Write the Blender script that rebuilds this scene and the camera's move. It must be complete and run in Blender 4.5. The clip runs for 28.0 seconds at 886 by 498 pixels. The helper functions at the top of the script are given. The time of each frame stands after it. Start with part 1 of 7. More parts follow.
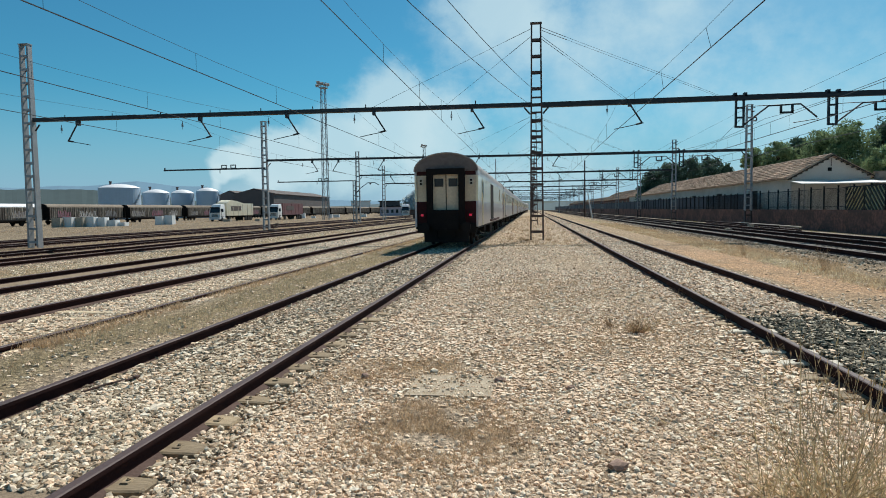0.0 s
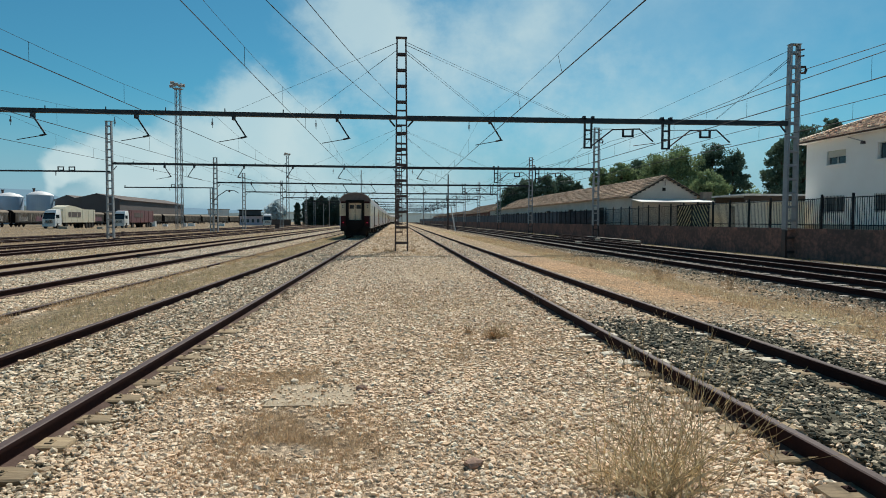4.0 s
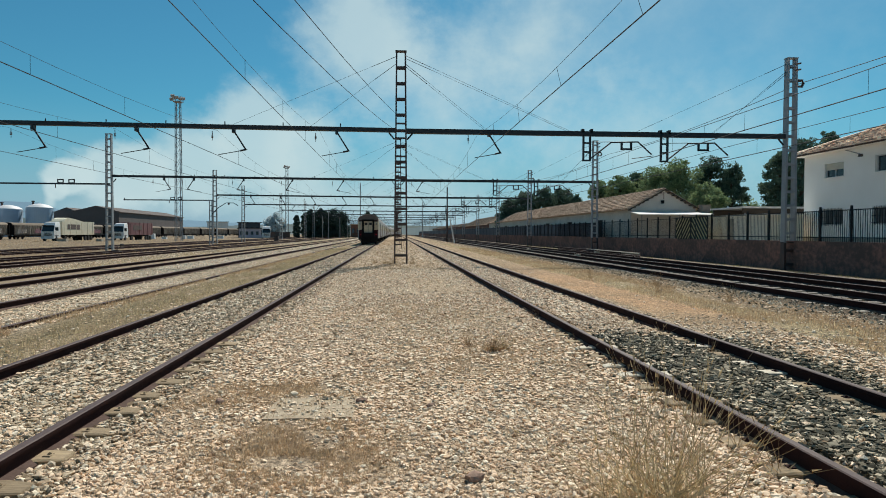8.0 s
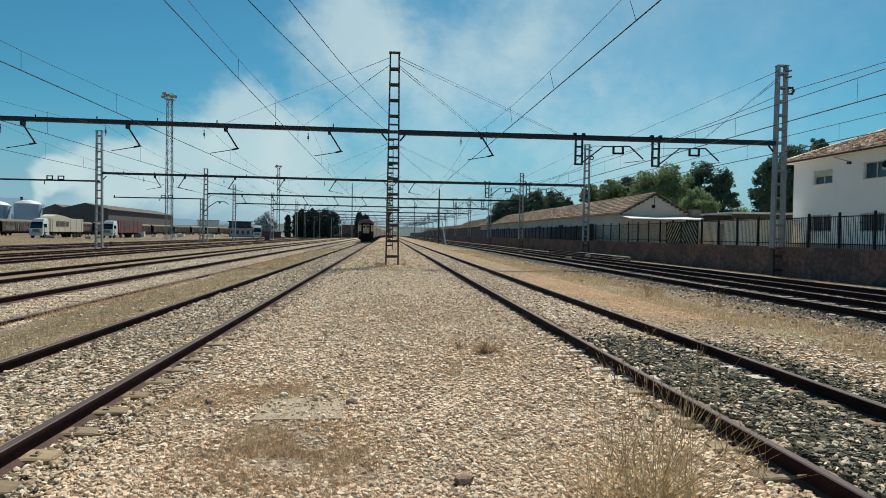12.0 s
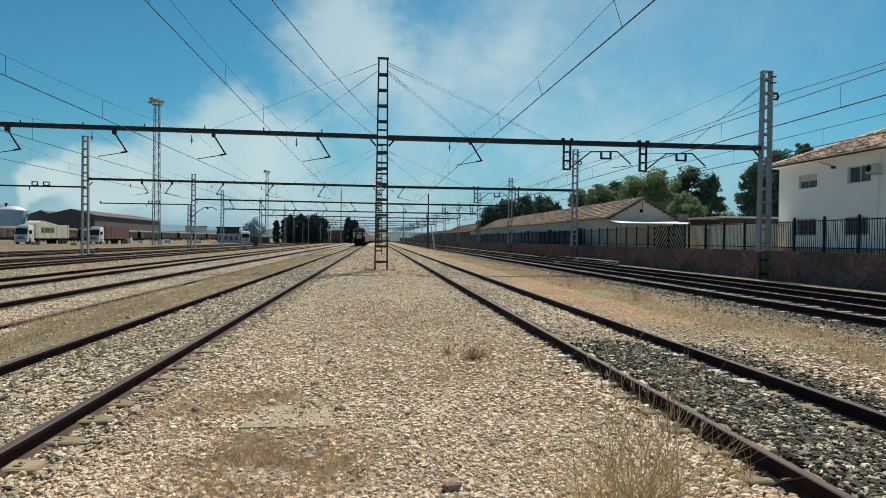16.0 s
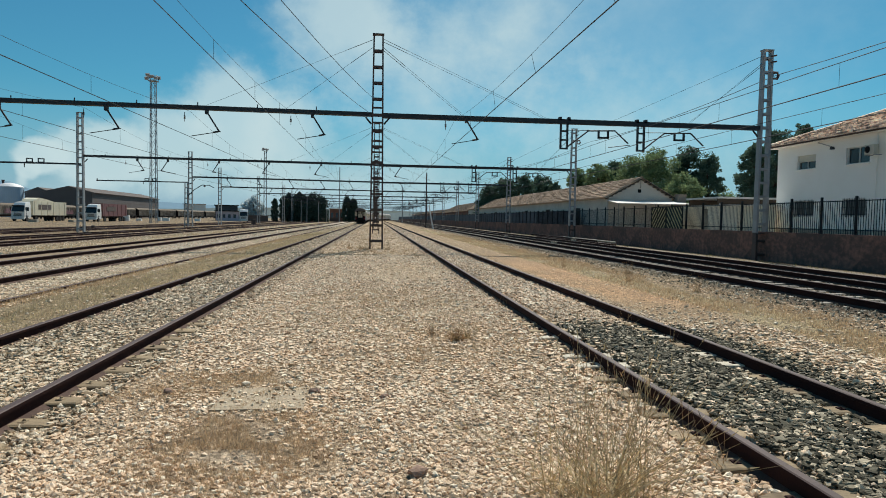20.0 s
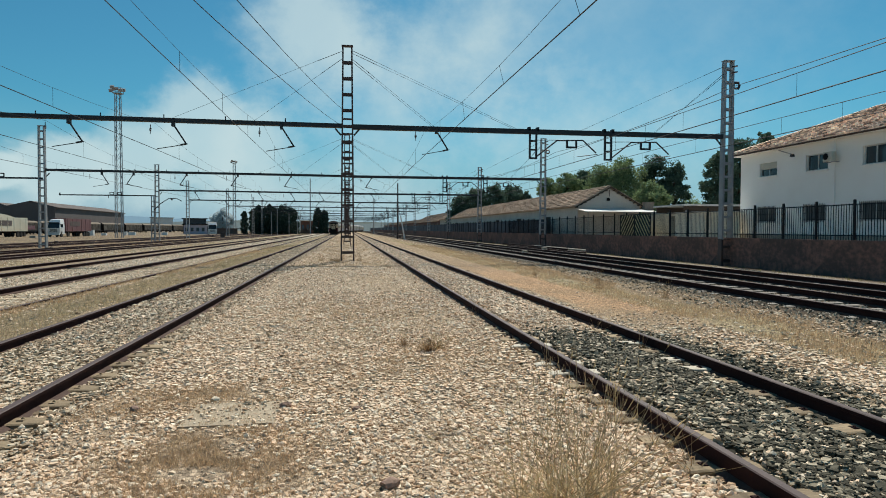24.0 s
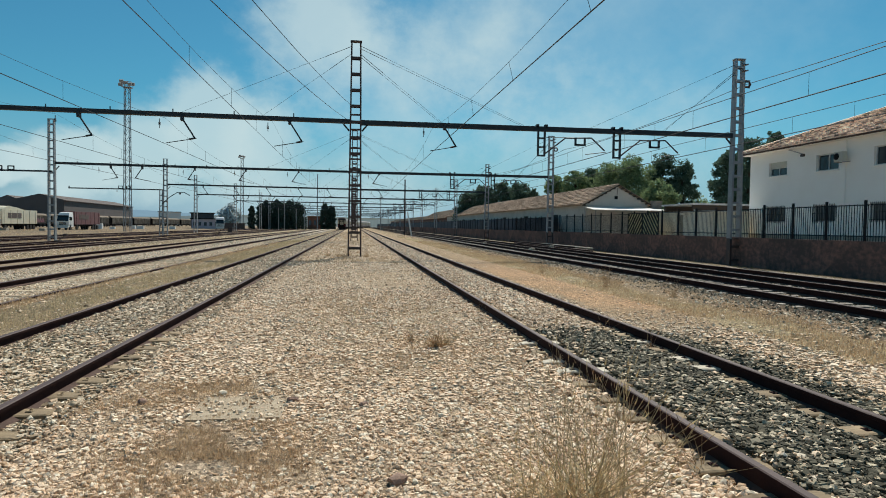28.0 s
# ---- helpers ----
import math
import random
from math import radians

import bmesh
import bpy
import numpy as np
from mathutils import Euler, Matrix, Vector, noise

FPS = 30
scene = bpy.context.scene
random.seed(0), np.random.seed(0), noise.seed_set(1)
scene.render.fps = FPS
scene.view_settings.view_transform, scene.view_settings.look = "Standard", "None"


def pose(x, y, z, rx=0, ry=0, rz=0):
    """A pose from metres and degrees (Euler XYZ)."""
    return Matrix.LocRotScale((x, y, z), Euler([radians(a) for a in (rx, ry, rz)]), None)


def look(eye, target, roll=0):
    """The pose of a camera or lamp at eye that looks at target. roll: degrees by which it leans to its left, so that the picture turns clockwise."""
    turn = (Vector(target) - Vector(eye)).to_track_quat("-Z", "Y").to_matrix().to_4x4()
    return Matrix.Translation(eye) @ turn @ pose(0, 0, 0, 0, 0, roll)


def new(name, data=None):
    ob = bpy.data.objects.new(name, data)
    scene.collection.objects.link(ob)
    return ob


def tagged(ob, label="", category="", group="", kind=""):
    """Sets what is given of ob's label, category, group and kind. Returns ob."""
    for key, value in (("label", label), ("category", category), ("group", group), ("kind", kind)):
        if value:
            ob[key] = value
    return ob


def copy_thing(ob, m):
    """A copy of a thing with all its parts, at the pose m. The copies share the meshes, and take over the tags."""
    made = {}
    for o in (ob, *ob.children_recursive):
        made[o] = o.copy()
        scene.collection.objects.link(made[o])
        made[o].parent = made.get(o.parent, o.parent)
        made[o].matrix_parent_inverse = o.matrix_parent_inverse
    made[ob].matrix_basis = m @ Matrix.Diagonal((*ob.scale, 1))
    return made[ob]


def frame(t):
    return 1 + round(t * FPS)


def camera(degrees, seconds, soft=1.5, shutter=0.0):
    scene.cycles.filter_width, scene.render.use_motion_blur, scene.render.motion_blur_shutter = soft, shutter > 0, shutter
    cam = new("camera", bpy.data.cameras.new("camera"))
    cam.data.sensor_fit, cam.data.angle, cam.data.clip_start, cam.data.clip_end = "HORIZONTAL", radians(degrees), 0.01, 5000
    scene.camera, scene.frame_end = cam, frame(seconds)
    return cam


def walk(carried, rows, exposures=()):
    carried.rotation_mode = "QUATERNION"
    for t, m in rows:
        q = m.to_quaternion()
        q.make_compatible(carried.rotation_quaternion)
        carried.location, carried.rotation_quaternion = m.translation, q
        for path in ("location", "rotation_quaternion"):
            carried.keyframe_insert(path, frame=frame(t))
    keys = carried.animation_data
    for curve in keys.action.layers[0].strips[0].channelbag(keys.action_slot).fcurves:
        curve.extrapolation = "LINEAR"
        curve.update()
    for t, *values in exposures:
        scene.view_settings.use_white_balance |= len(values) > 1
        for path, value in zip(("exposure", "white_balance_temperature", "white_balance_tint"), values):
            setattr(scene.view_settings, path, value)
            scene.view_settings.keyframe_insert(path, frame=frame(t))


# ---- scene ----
cam = camera(69.5, 28.0, 0.95)
PATH = [
    (0, (-0.014, 0.584, 1.731), (-0.288, 2.561, 1.608), -0.8),
    (0.5, (-0.015, 0.583, 1.705), (-0.197, 2.571, 1.588), -0.7),
    (1, (-0.017, 0.584, 1.698), (-0.114, 2.579, 1.583), -0.4),
    (1.5, (0.014, 0.533, 1.705), (-0.014, 2.53, 1.605), -0.1),
    (2, (0.016, 0.52, 1.7), (0.078, 2.518, 1.612), -0.1),
    (2.5, (0.025, 0.515, 1.705), (0.139, 2.509, 1.616), -0.1),
    (4.5, (0.013, 0.514, 1.701), (0.162, 2.507, 1.612), 0.2),
    (5, (0.02, 0.503, 1.705), (0.178, 2.494, 1.617), 0.2),
    (5.5, (0.031, 0.509, 1.7), (0.208, 2.499, 1.607), 0.2),
    (6, (0.023, 0.51, 1.701), (0.207, 2.5, 1.616), 0.3),
    (6.5, (0.016, 0.517, 1.702), (0.195, 2.508, 1.623), 0.3),
    (7, (0.027, 0.514, 1.702), (0.196, 2.505, 1.633), 0.1),
    (7.5, (0.027, 0.512, 1.701), (0.187, 2.504, 1.638), -0.0),
    (8, (0.001, 0.516, 1.696), (0.15, 2.509, 1.646), 0.2),
    (8.5, (0.003, 0.522, 1.689), (0.131, 2.517, 1.631), 0.2),
    (9, (0.001, 0.525, 1.694), (0.134, 2.519, 1.635), 0.7),
    (9.5, (0.005, 0.515, 1.702), (0.148, 2.509, 1.649), 0.7),
    (10, (0.008, 0.516, 1.703), (0.166, 2.509, 1.653), 0.9),
    (10.5, (-0.001, 0.513, 1.699), (0.164, 2.505, 1.646), 1.0),
    (11, (0.003, 0.505, 1.703), (0.175, 2.497, 1.656), 0.9),
    (11.5, (0.007, 0.503, 1.707), (0.183, 2.495, 1.662), 1.0),
    (12, (-0.006, 0.498, 1.706), (0.17, 2.49, 1.661), 0.9),
    (12.5, (0.001, 0.496, 1.712), (0.17, 2.488, 1.663), 1.0),
    (14.5, (-0.001, 0.483, 1.716), (0.184, 2.474, 1.673), 0.9),
    (15, (-0.003, 0.496, 1.71), (0.183, 2.487, 1.671), 0.9),
    (15.5, (0.002, 0.441, 1.714), (0.187, 2.432, 1.682), 0.8),
    (16, (0.008, 0.487, 1.717), (0.217, 2.476, 1.688), 0.7),
    (16.5, (0.007, 0.501, 1.724), (0.237, 2.487, 1.691), 0.7),
    (17, (0.064, 0.52, 1.714), (0.274, 2.509, 1.69), 1.3),
    (17.5, (0.105, 0.571, 1.715), (0.233, 2.566, 1.68), 1.9),
    (18, (0.16, 0.615, 1.696), (0.225, 2.614, 1.652), 3.6),
    (18.5, (0.21, 0.593, 1.715), (0.283, 2.59, 1.639), 2.2),
    (19, (0.201, 0.592, 1.73), (0.329, 2.586, 1.658), 1.3),
    (19.5, (0.204, 0.615, 1.718), (0.344, 2.608, 1.621), 1.2),
    (20, (0.241, 0.607, 1.729), (0.453, 2.593, 1.635), 1.0),
    (20.5, (0.262, 0.584, 1.735), (0.518, 2.566, 1.659), 0.4),
    (21, (0.258, 0.59, 1.737), (0.557, 2.567, 1.682), 0.2),
    (21.5, (0.255, 0.585, 1.735), (0.597, 2.555, 1.675), 0.2),
    (22, (0.249, 0.574, 1.737), (0.584, 2.545, 1.679), 0.1),
    (22.5, (0.249, 0.587, 1.729), (0.553, 2.563, 1.671), -0.0),
    (24.5, (0.26, 0.58, 1.731), (0.556, 2.557, 1.67), 0.3),
    (25, (0.249, 0.587, 1.726), (0.541, 2.565, 1.666), 0.4),
    (25.5, (0.249, 0.588, 1.729), (0.543, 2.565, 1.666), 0.5),
    (26, (0.243, 0.588, 1.723), (0.535, 2.565, 1.663), 0.5),
    (26.5, (0.247, 0.578, 1.727), (0.538, 2.556, 1.673), 0.6),
    (27, (0.252, 0.576, 1.733), (0.537, 2.554, 1.669), 0.7),
    (27.5, (0.245, 0.591, 1.724), (0.531, 2.569, 1.653), 0.8),
    (28, (0.239, 0.614, 1.721), (0.517, 2.593, 1.65), 0.8),
]
walk(cam, [(t, look(eye, target, roll)) for t, eye, target, roll in PATH], [(0, 0.0, 6050, 9), (1, -0.05, 6200, 9), (3, -0.1, 6330, 9), (28, -0.1, 6330, 9)])

# ---- world, sun ----
SUN = Vector((0.215, 0.591, 0.777)).normalized()


def sky_world():
    world = bpy.data.worlds.new("sky")
    world.use_nodes = True
    scene.world = world
    nt = world.node_tree
    nt.nodes.clear()

    def node(kind, **props):
        n = nt.nodes.new(kind)
        for k, v in props.items():
            if k == "operation":
                n.operation = v
        return n

    def put(socket, v):
        if isinstance(v, (int, float)):
            socket.default_value = v
        else:
            nt.links.new(v, socket)

    def math_(op, a, b=0.0, c=None):
        n = node("ShaderNodeMath", operation=op)
        put(n.inputs[0], a)
        put(n.inputs[1], b)
        if c is not None:
            put(n.inputs[2], c)
        return n.outputs[0]

    out = node("ShaderNodeOutputWorld")
    bg = node("ShaderNodeBackground")
    nt.links.new(bg.outputs[0], out.inputs[0])
    sky = node("ShaderNodeTexSky")
    sky.sky_type = "NISHITA"
    sky.sun_disc = False
    sky.sun_elevation = math.asin(SUN.z)
    sky.sun_rotation = math.atan2(SUN.x, SUN.y)
    sky.air_density, sky.dust_density, sky.ozone_density = 1.0, 0.4, 2.2
    co = node("ShaderNodeTexCoord").outputs["Generated"]
    sep = node("ShaderNodeSeparateXYZ")
    nt.links.new(co, sep.inputs[0])
    az = math_("MULTIPLY", math_("ARCTAN2", sep.outputs[0], sep.outputs[1]), 57.2958)
    el = math_("MULTIPLY", math_("ARCSINE", sep.outputs[2]), 57.2958)

    def cloud_noise(scale, detail, rough, offset):
        mp = node("ShaderNodeMapping")
        nt.links.new(co, mp.inputs[0])
        mp.inputs["Location"].default_value = offset
        mp.inputs["Scale"].default_value = (1, 1, 1.25)
        n = node("ShaderNodeTexNoise")
        nt.links.new(mp.outputs[0], n.inputs["Vector"])
        n.inputs["Scale"].default_value, n.inputs["Detail"].default_value, n.inputs["Roughness"].default_value = scale, detail, rough
        return math_("SUBTRACT", n.outputs["Fac"], 0.5)

    big = cloud_noise(4.5, 7, 0.55, (0.3, 0.1, 0.7))
    fine = cloud_noise(26, 9, 0.62, (1.1, 0.2, 0.0))
    puff = math_("ADD", math_("MULTIPLY", big, 2.2), math_("MULTIPLY", fine, 0.95))

    def blob(a, e, ra, re, hard, gain):
        """A soft billow round the bearing a and height e, with an edge broken by the noise."""
        d = math_("ADD", math_("POWER", math_("DIVIDE", math_("SUBTRACT", az, a), ra), 2.0), math_("POWER", math_("DIVIDE", math_("SUBTRACT", el, e), re), 2.0))
        v = math_("SUBTRACT", 1.0, math_("SQRT", d))
        v = math_("ADD", v, math_("MULTIPLY", puff, 0.55))
        n = node("ShaderNodeMapRange")
        n.interpolation_type = "SMOOTHSTEP"
        put(n.inputs[0], v)
        n.inputs[1].default_value, n.inputs[2].default_value = 0.0, hard
        return math_("MULTIPLY", n.outputs[0], gain)

    total = None
    for args in CLOUDS:
        b = blob(*args)
        total = b if total is None else math_("SUBTRACT", math_("ADD", total, b), math_("MULTIPLY", total, b))
    haze = node("ShaderNodeMapRange")
    haze.interpolation_type = "SMOOTHSTEP"
    put(haze.inputs[0], el)
    haze.inputs[1].default_value, haze.inputs[2].default_value, haze.inputs[3].default_value, haze.inputs[4].default_value = 11.0, -2.0, 0.0, 0.95
    tint = node("ShaderNodeMix")
    tint.data_type, tint.blend_type = "RGBA", "MULTIPLY"
    tint.inputs[0].default_value = 1.0
    nt.links.new(sky.outputs[0], tint.inputs["A"])
    tint.inputs["B"].default_value = (*SKY_TINT, 1)
    m1 = node("ShaderNodeMix")
    m1.data_type = "RGBA"
    nt.links.new(haze.outputs[0], m1.inputs[0])
    nt.links.new(tint.outputs["Result"], m1.inputs["A"])
    m1.inputs["B"].default_value = (*HAZE, 1)
    m2 = node("ShaderNodeMix")
    m2.data_type = "RGBA"
    nt.links.new(total, m2.inputs[0])
    nt.links.new(m1.outputs["Result"], m2.inputs["A"])
    m2.inputs["B"].default_value = (*SMOKE, 1)
    nt.links.new(m2.outputs["Result"], bg.inputs[0])
    bg.inputs[1].default_value = SKY_STRENGTH


SKY_STRENGTH, SKY_TINT, HAZE, SMOKE = 0.077, (0.365, 0.94, 0.99), (4.0, 5.9, 7.7), (7.95, 9.8, 9.9)
# bearing, height, half width, half height (degrees), softness, cover of each billow of smoke
CLOUDS = [
    (-27.3, 2.4, 0.5, 1.0, 0.9, 0.7), (-26.9, 3.3, 1.0, 1.0, 0.45, 0.76), (-26.0, 4.2, 2.0, 1.5, 0.38, 0.8), (-22.2, 4.6, 4.3, 2.9, 0.42, 0.78), (-23.0, 1.6, 5.0, 2.2, 1.3, 0.6), (-16.5, 5.2, 4.4, 4.5, 0.6, 0.7), (-12.0, 8.0, 4.5, 5.6, 0.55, 0.72),
    # the billow at height 44 is out of view, added to warm the ambient light
    (-8.0, 7.0, 5.0, 6.5, 0.9, 0.7), (-2.5, 17.0, 7.6, 10.0, 0.75, 0.74), (4.0, 11.0, 10.0, 14.0, 1.4, 0.8), (12.0, 16.0, 10.0, 11.0, 1.4, 0.78), (2.0, 27.0, 9.5, 10.0, 1.4, 0.8), (20.0, 7.0, 15.0, 9.0, 1.2, 0.66), (24.0, 18.0, 26.0, 20.0, 1.6, 0.42), (4.0, 44.0, 24.0, 20.0, 1.4, 0.6), (-2, 2.5, 22.0, 4.0, 1.2, 0.5),
]
sky_world()

sun = new("sun", bpy.data.lights.new("sun", "SUN"))
sun.data.energy, sun.data.angle, sun.data.color = 5.5, radians(0.4), (1.0, 0.93, 0.81)
sun.matrix_world = look(SUN * 50, (0, 0, 0))
scene.view_settings.exposure = 0.0

# ---- materials ----


def mat(name, col, rough=0.75, metal=0.0, col2=None, scale=1.5, fine=30.0, amount=0.5, bump=0.25, depth=0.01, rnd=0.0, island=0.0, streak=None, spec=0.4, coat=0.0):
    """A procedural surface: two colours mixed by coarse and fine noise, relief from the fine noise, and a change of value from piece to piece."""
    m = bpy.data.materials.new(name)
    m.use_nodes = True
    nt = m.node_tree
    b = nt.nodes["Principled BSDF"]
    b.inputs["Roughness"].default_value, b.inputs["Metallic"].default_value = rough, metal
    b.inputs["Specular IOR Level"].default_value = spec
    if coat:
        b.inputs["Coat Weight"].default_value = coat
        b.inputs["Coat Roughness"].default_value = 0.12
    tc = nt.nodes.new("ShaderNodeTexCoord")
    mp = nt.nodes.new("ShaderNodeMapping")
    nt.links.new(tc.outputs["Object"], mp.inputs[0])
    if streak:
        mp.inputs["Scale"].default_value = streak
    n1, n2 = nt.nodes.new("ShaderNodeTexNoise"), nt.nodes.new("ShaderNodeTexNoise")
    for n, s, d in ((n1, scale, 5), (n2, fine, 4)):
        nt.links.new(mp.outputs[0], n.inputs["Vector"])
        n.inputs["Scale"].default_value, n.inputs["Detail"].default_value, n.inputs["Roughness"].default_value = s, d, 0.62
    add = nt.nodes.new("ShaderNodeMath")
    add.operation = "ADD"
    nt.links.new(n1.outputs["Fac"], add.inputs[0])
    nt.links.new(n2.outputs["Fac"], add.inputs[1])
    rng = nt.nodes.new("ShaderNodeMapRange")
    nt.links.new(add.outputs[0], rng.inputs[0])
    rng.inputs[1].default_value, rng.inputs[2].default_value = 0.72, 1.28
    rng.inputs[3].default_value, rng.inputs[4].default_value = 0.0, amount * 2
    mix = nt.nodes.new("ShaderNodeMix")
    mix.data_type = "RGBA"
    mix.clamp_factor = True
    nt.links.new(rng.outputs[0], mix.inputs[0])
    mix.inputs["A"].default_value = (*col, 1)
    mix.inputs["B"].default_value = (*(col2 or [c * 0.6 for c in col]), 1)
    last = mix.outputs["Result"]
    for weight, kind, sock in ((rnd, "ShaderNodeObjectInfo", "Random"), (island, "ShaderNodeNewGeometry", "Random Per Island")):
        if weight:
            src = nt.nodes.new(kind)
            r = nt.nodes.new("ShaderNodeMapRange")
            nt.links.new(src.outputs[sock], r.inputs[0])
            r.inputs[3].default_value, r.inputs[4].default_value = 1 - weight, 1 + weight
            hsv = nt.nodes.new("ShaderNodeHueSaturation")
            nt.links.new(r.outputs[0], hsv.inputs["Value"])
            nt.links.new(last, hsv.inputs["Color"])
            last = hsv.outputs[0]
    nt.links.new(last, b.inputs["Base Color"])
    if bump:
        bp = nt.nodes.new("ShaderNodeBump")
        bp.inputs["Strength"].default_value, bp.inputs["Distance"].default_value = bump, depth
        nt.links.new(n2.outputs["Fac"], bp.inputs["Height"])
        nt.links.new(bp.outputs[0], b.inputs["Normal"])
    return m


def lets_light_through(m, share, warm=1.0):
    """Thin leaves and blades pass part of the light that falls on their far side."""
    nt = m.node_tree
    b = nt.nodes["Principled BSDF"]
    tr = nt.nodes.new("ShaderNodeBsdfTranslucent")
    mix = nt.nodes.new("ShaderNodeMixShader")
    nt.links.new(b.inputs["Base Color"].links[0].from_socket, tr.inputs[0])
    mix.inputs[0].default_value = share
    nt.links.new(b.outputs[0], mix.inputs[1])
    nt.links.new(tr.outputs[0], mix.inputs[2])
    nt.links.new(mix.outputs[0], nt.nodes["Material Output"].inputs[0])
    return m


def glass_mat(name, col, rough=0.06):
    m = bpy.data.materials.new(name)
    m.use_nodes = True
    b = m.node_tree.nodes["Principled BSDF"]
    b.inputs["Base Color"].default_value = (*col, 1)
    b.inputs["Roughness"].default_value = rough
    b.inputs["Specular IOR Level"].default_value = 0.7
    return m


def ground_mat():
    """Limestone ballast, dry grass and bare soil in bands along the tracks, with ragged borders."""
    m = bpy.data.materials.new("yard_ground")
    m.use_nodes = True
    nt = m.node_tree
    b = nt.nodes["Principled BSDF"]
    b.inputs["Roughness"].default_value, b.inputs["Specular IOR Level"].default_value = 0.95, 0.1
    geo = nt.nodes.new("ShaderNodeNewGeometry")
    sep = nt.nodes.new("ShaderNodeSeparateXYZ")
    nt.links.new(geo.outputs["Position"], sep.inputs[0])

    def noise_(scale, detail=5, rough=0.6, stretch=(1, 1, 1)):
        mp = nt.nodes.new("ShaderNodeMapping")
        nt.links.new(geo.outputs["Position"], mp.inputs[0])
        mp.inputs["Scale"].default_value = stretch
        n = nt.nodes.new("ShaderNodeTexNoise")
        nt.links.new(mp.outputs[0], n.inputs["Vector"])
        n.inputs["Scale"].default_value, n.inputs["Detail"].default_value, n.inputs["Roughness"].default_value = scale, detail, rough
        return n.outputs["Fac"]

    def op(kind, a, c, d=None):
        n = nt.nodes.new("ShaderNodeMath")
        n.operation = kind
        for i, v in enumerate((a, c, d)):
            if v is None:
                continue
            if isinstance(v, (int, float)):
                n.inputs[i].default_value = v
            else:
                nt.links.new(v, n.inputs[i])
        return n.outputs[0]

    def blend(fac, a, c, kind="MIX"):
        n = nt.nodes.new("ShaderNodeMix")
        n.data_type, n.blend_type, n.clamp_factor = "RGBA", kind, True
        for s, v in ((n.inputs[0], fac), (n.inputs["A"], a), (n.inputs["B"], c)):
            if isinstance(v, (int, float)):
                s.default_value = v
            elif isinstance(v, tuple):
                s.default_value = (*v, 1)
            else:
                nt.links.new(v, s)
        return n.outputs["Result"]

    warp = op("ADD", op("MULTIPLY", op("SUBTRACT", noise_(0.45, 6, 0.6, (1, 0.5, 1)), 0.5), 1.3), op("MULTIPLY", op("SUBTRACT", noise_(3.0), 0.5), 0.5))
    x = op("ADD", sep.outputs[0], warp)
    ramp = nt.nodes.new("ShaderNodeValToRGB")
    nt.links.new(op("DIVIDE", op("ADD", x, 40), 80), ramp.inputs[0])
    stops = [(-40, (0.25, 0.195, 0.135)), (-31, (0.28, 0.205, 0.13)), (-26.5, TAN), (-17.6, DRY), (-14.0, PALE), (-6.45, (0.32, 0.25, 0.15)), (-5.0, GRAVEL),
             (5.0, (0.43, 0.33, 0.22)), (6.9, DRY), (8.1, BROWN), (9.5, DIM), (17.3, (0.34, 0.3, 0.25)), (21.6, DIM), (24, SOIL)]
    els = ramp.color_ramp.elements
    ramp.color_ramp.interpolation = "LINEAR"
    while len(els) < 2 * len(stops) - 1:
        els.new(0.5)
    marks = []
    for i, (p, c) in enumerate(stops):
        if i:
            marks.append(((p - 0.25 + 40) / 80, stops[i - 1][1]))
        marks.append(((p + 0.25 + 40) / 80 if i else 0.0, c))
    for e, (p, c) in zip(els, marks):
        e.position, e.color = p, (*c, 1)
    # bare orange soil along the right siding, further up the yard
    soil = nt.nodes.new("ShaderNodeMapRange")
    nt.links.new(op("ADD", sep.outputs[1], op("MULTIPLY", warp, 4.0)), soil.inputs[0])
    soil.inputs[1].default_value, soil.inputs[2].default_value = 11.0, 14.5
    faded = nt.nodes.new("ShaderNodeMapRange")
    nt.links.new(op("ADD", sep.outputs[1], op("MULTIPLY", warp, 6.0)), faded.inputs[0])
    faded.inputs[1].default_value, faded.inputs[2].default_value, faded.inputs[3].default_value, faded.inputs[4].default_value = 22.0, 34.0, 1.0, 0.25
    edge = op("MULTIPLY", op("SUBTRACT", 1.0, op("ABSOLUTE", op("SUBTRACT", x, 6.2), 0)), 4.0)
    edge = op("MINIMUM", op("MAXIMUM", edge, 0.0), 0.9)
    base = blend(op("MULTIPLY", edge, op("MULTIPLY", soil.outputs[0], faded.outputs[0])), ramp.outputs[0], ORANGE)
    vor = nt.nodes.new("ShaderNodeTexVoronoi")
    nt.links.new(geo.outputs["Position"], vor.inputs["Vector"])
    vor.inputs["Scale"].default_value = 21
    grey = nt.nodes.new("ShaderNodeSeparateColor")
    nt.links.new(vor.outputs["Color"], grey.inputs[0])
    # darker towards the cell rims: shadowed gaps between stones put into the colour
    stone = op("MULTIPLY", op("ADD", 0.45, op("MULTIPLY", grey.outputs[0], 1.0)), op("SUBTRACT", 1.25, op("MULTIPLY", vor.outputs["Distance"], 0.9)))
    patch = nt.nodes.new("ShaderNodeMapRange")
    nt.links.new(op("ADD", noise_(0.6, 7, 0.65), op("MULTIPLY", noise_(5), 0.3)), patch.inputs[0])
    patch.inputs[1].default_value, patch.inputs[2].default_value = 0.58, 0.84
    col = blend(op("MULTIPLY", patch.outputs[0], 0.65), base, BROWN)
    col = blend(op("MULTIPLY", op("SUBTRACT", noise_(0.12, 4), 0.42), 1.3), col, DRY)
    shade = nt.nodes.new("ShaderNodeCombineColor")
    for i in range(3):
        nt.links.new(stone, shade.inputs[i])
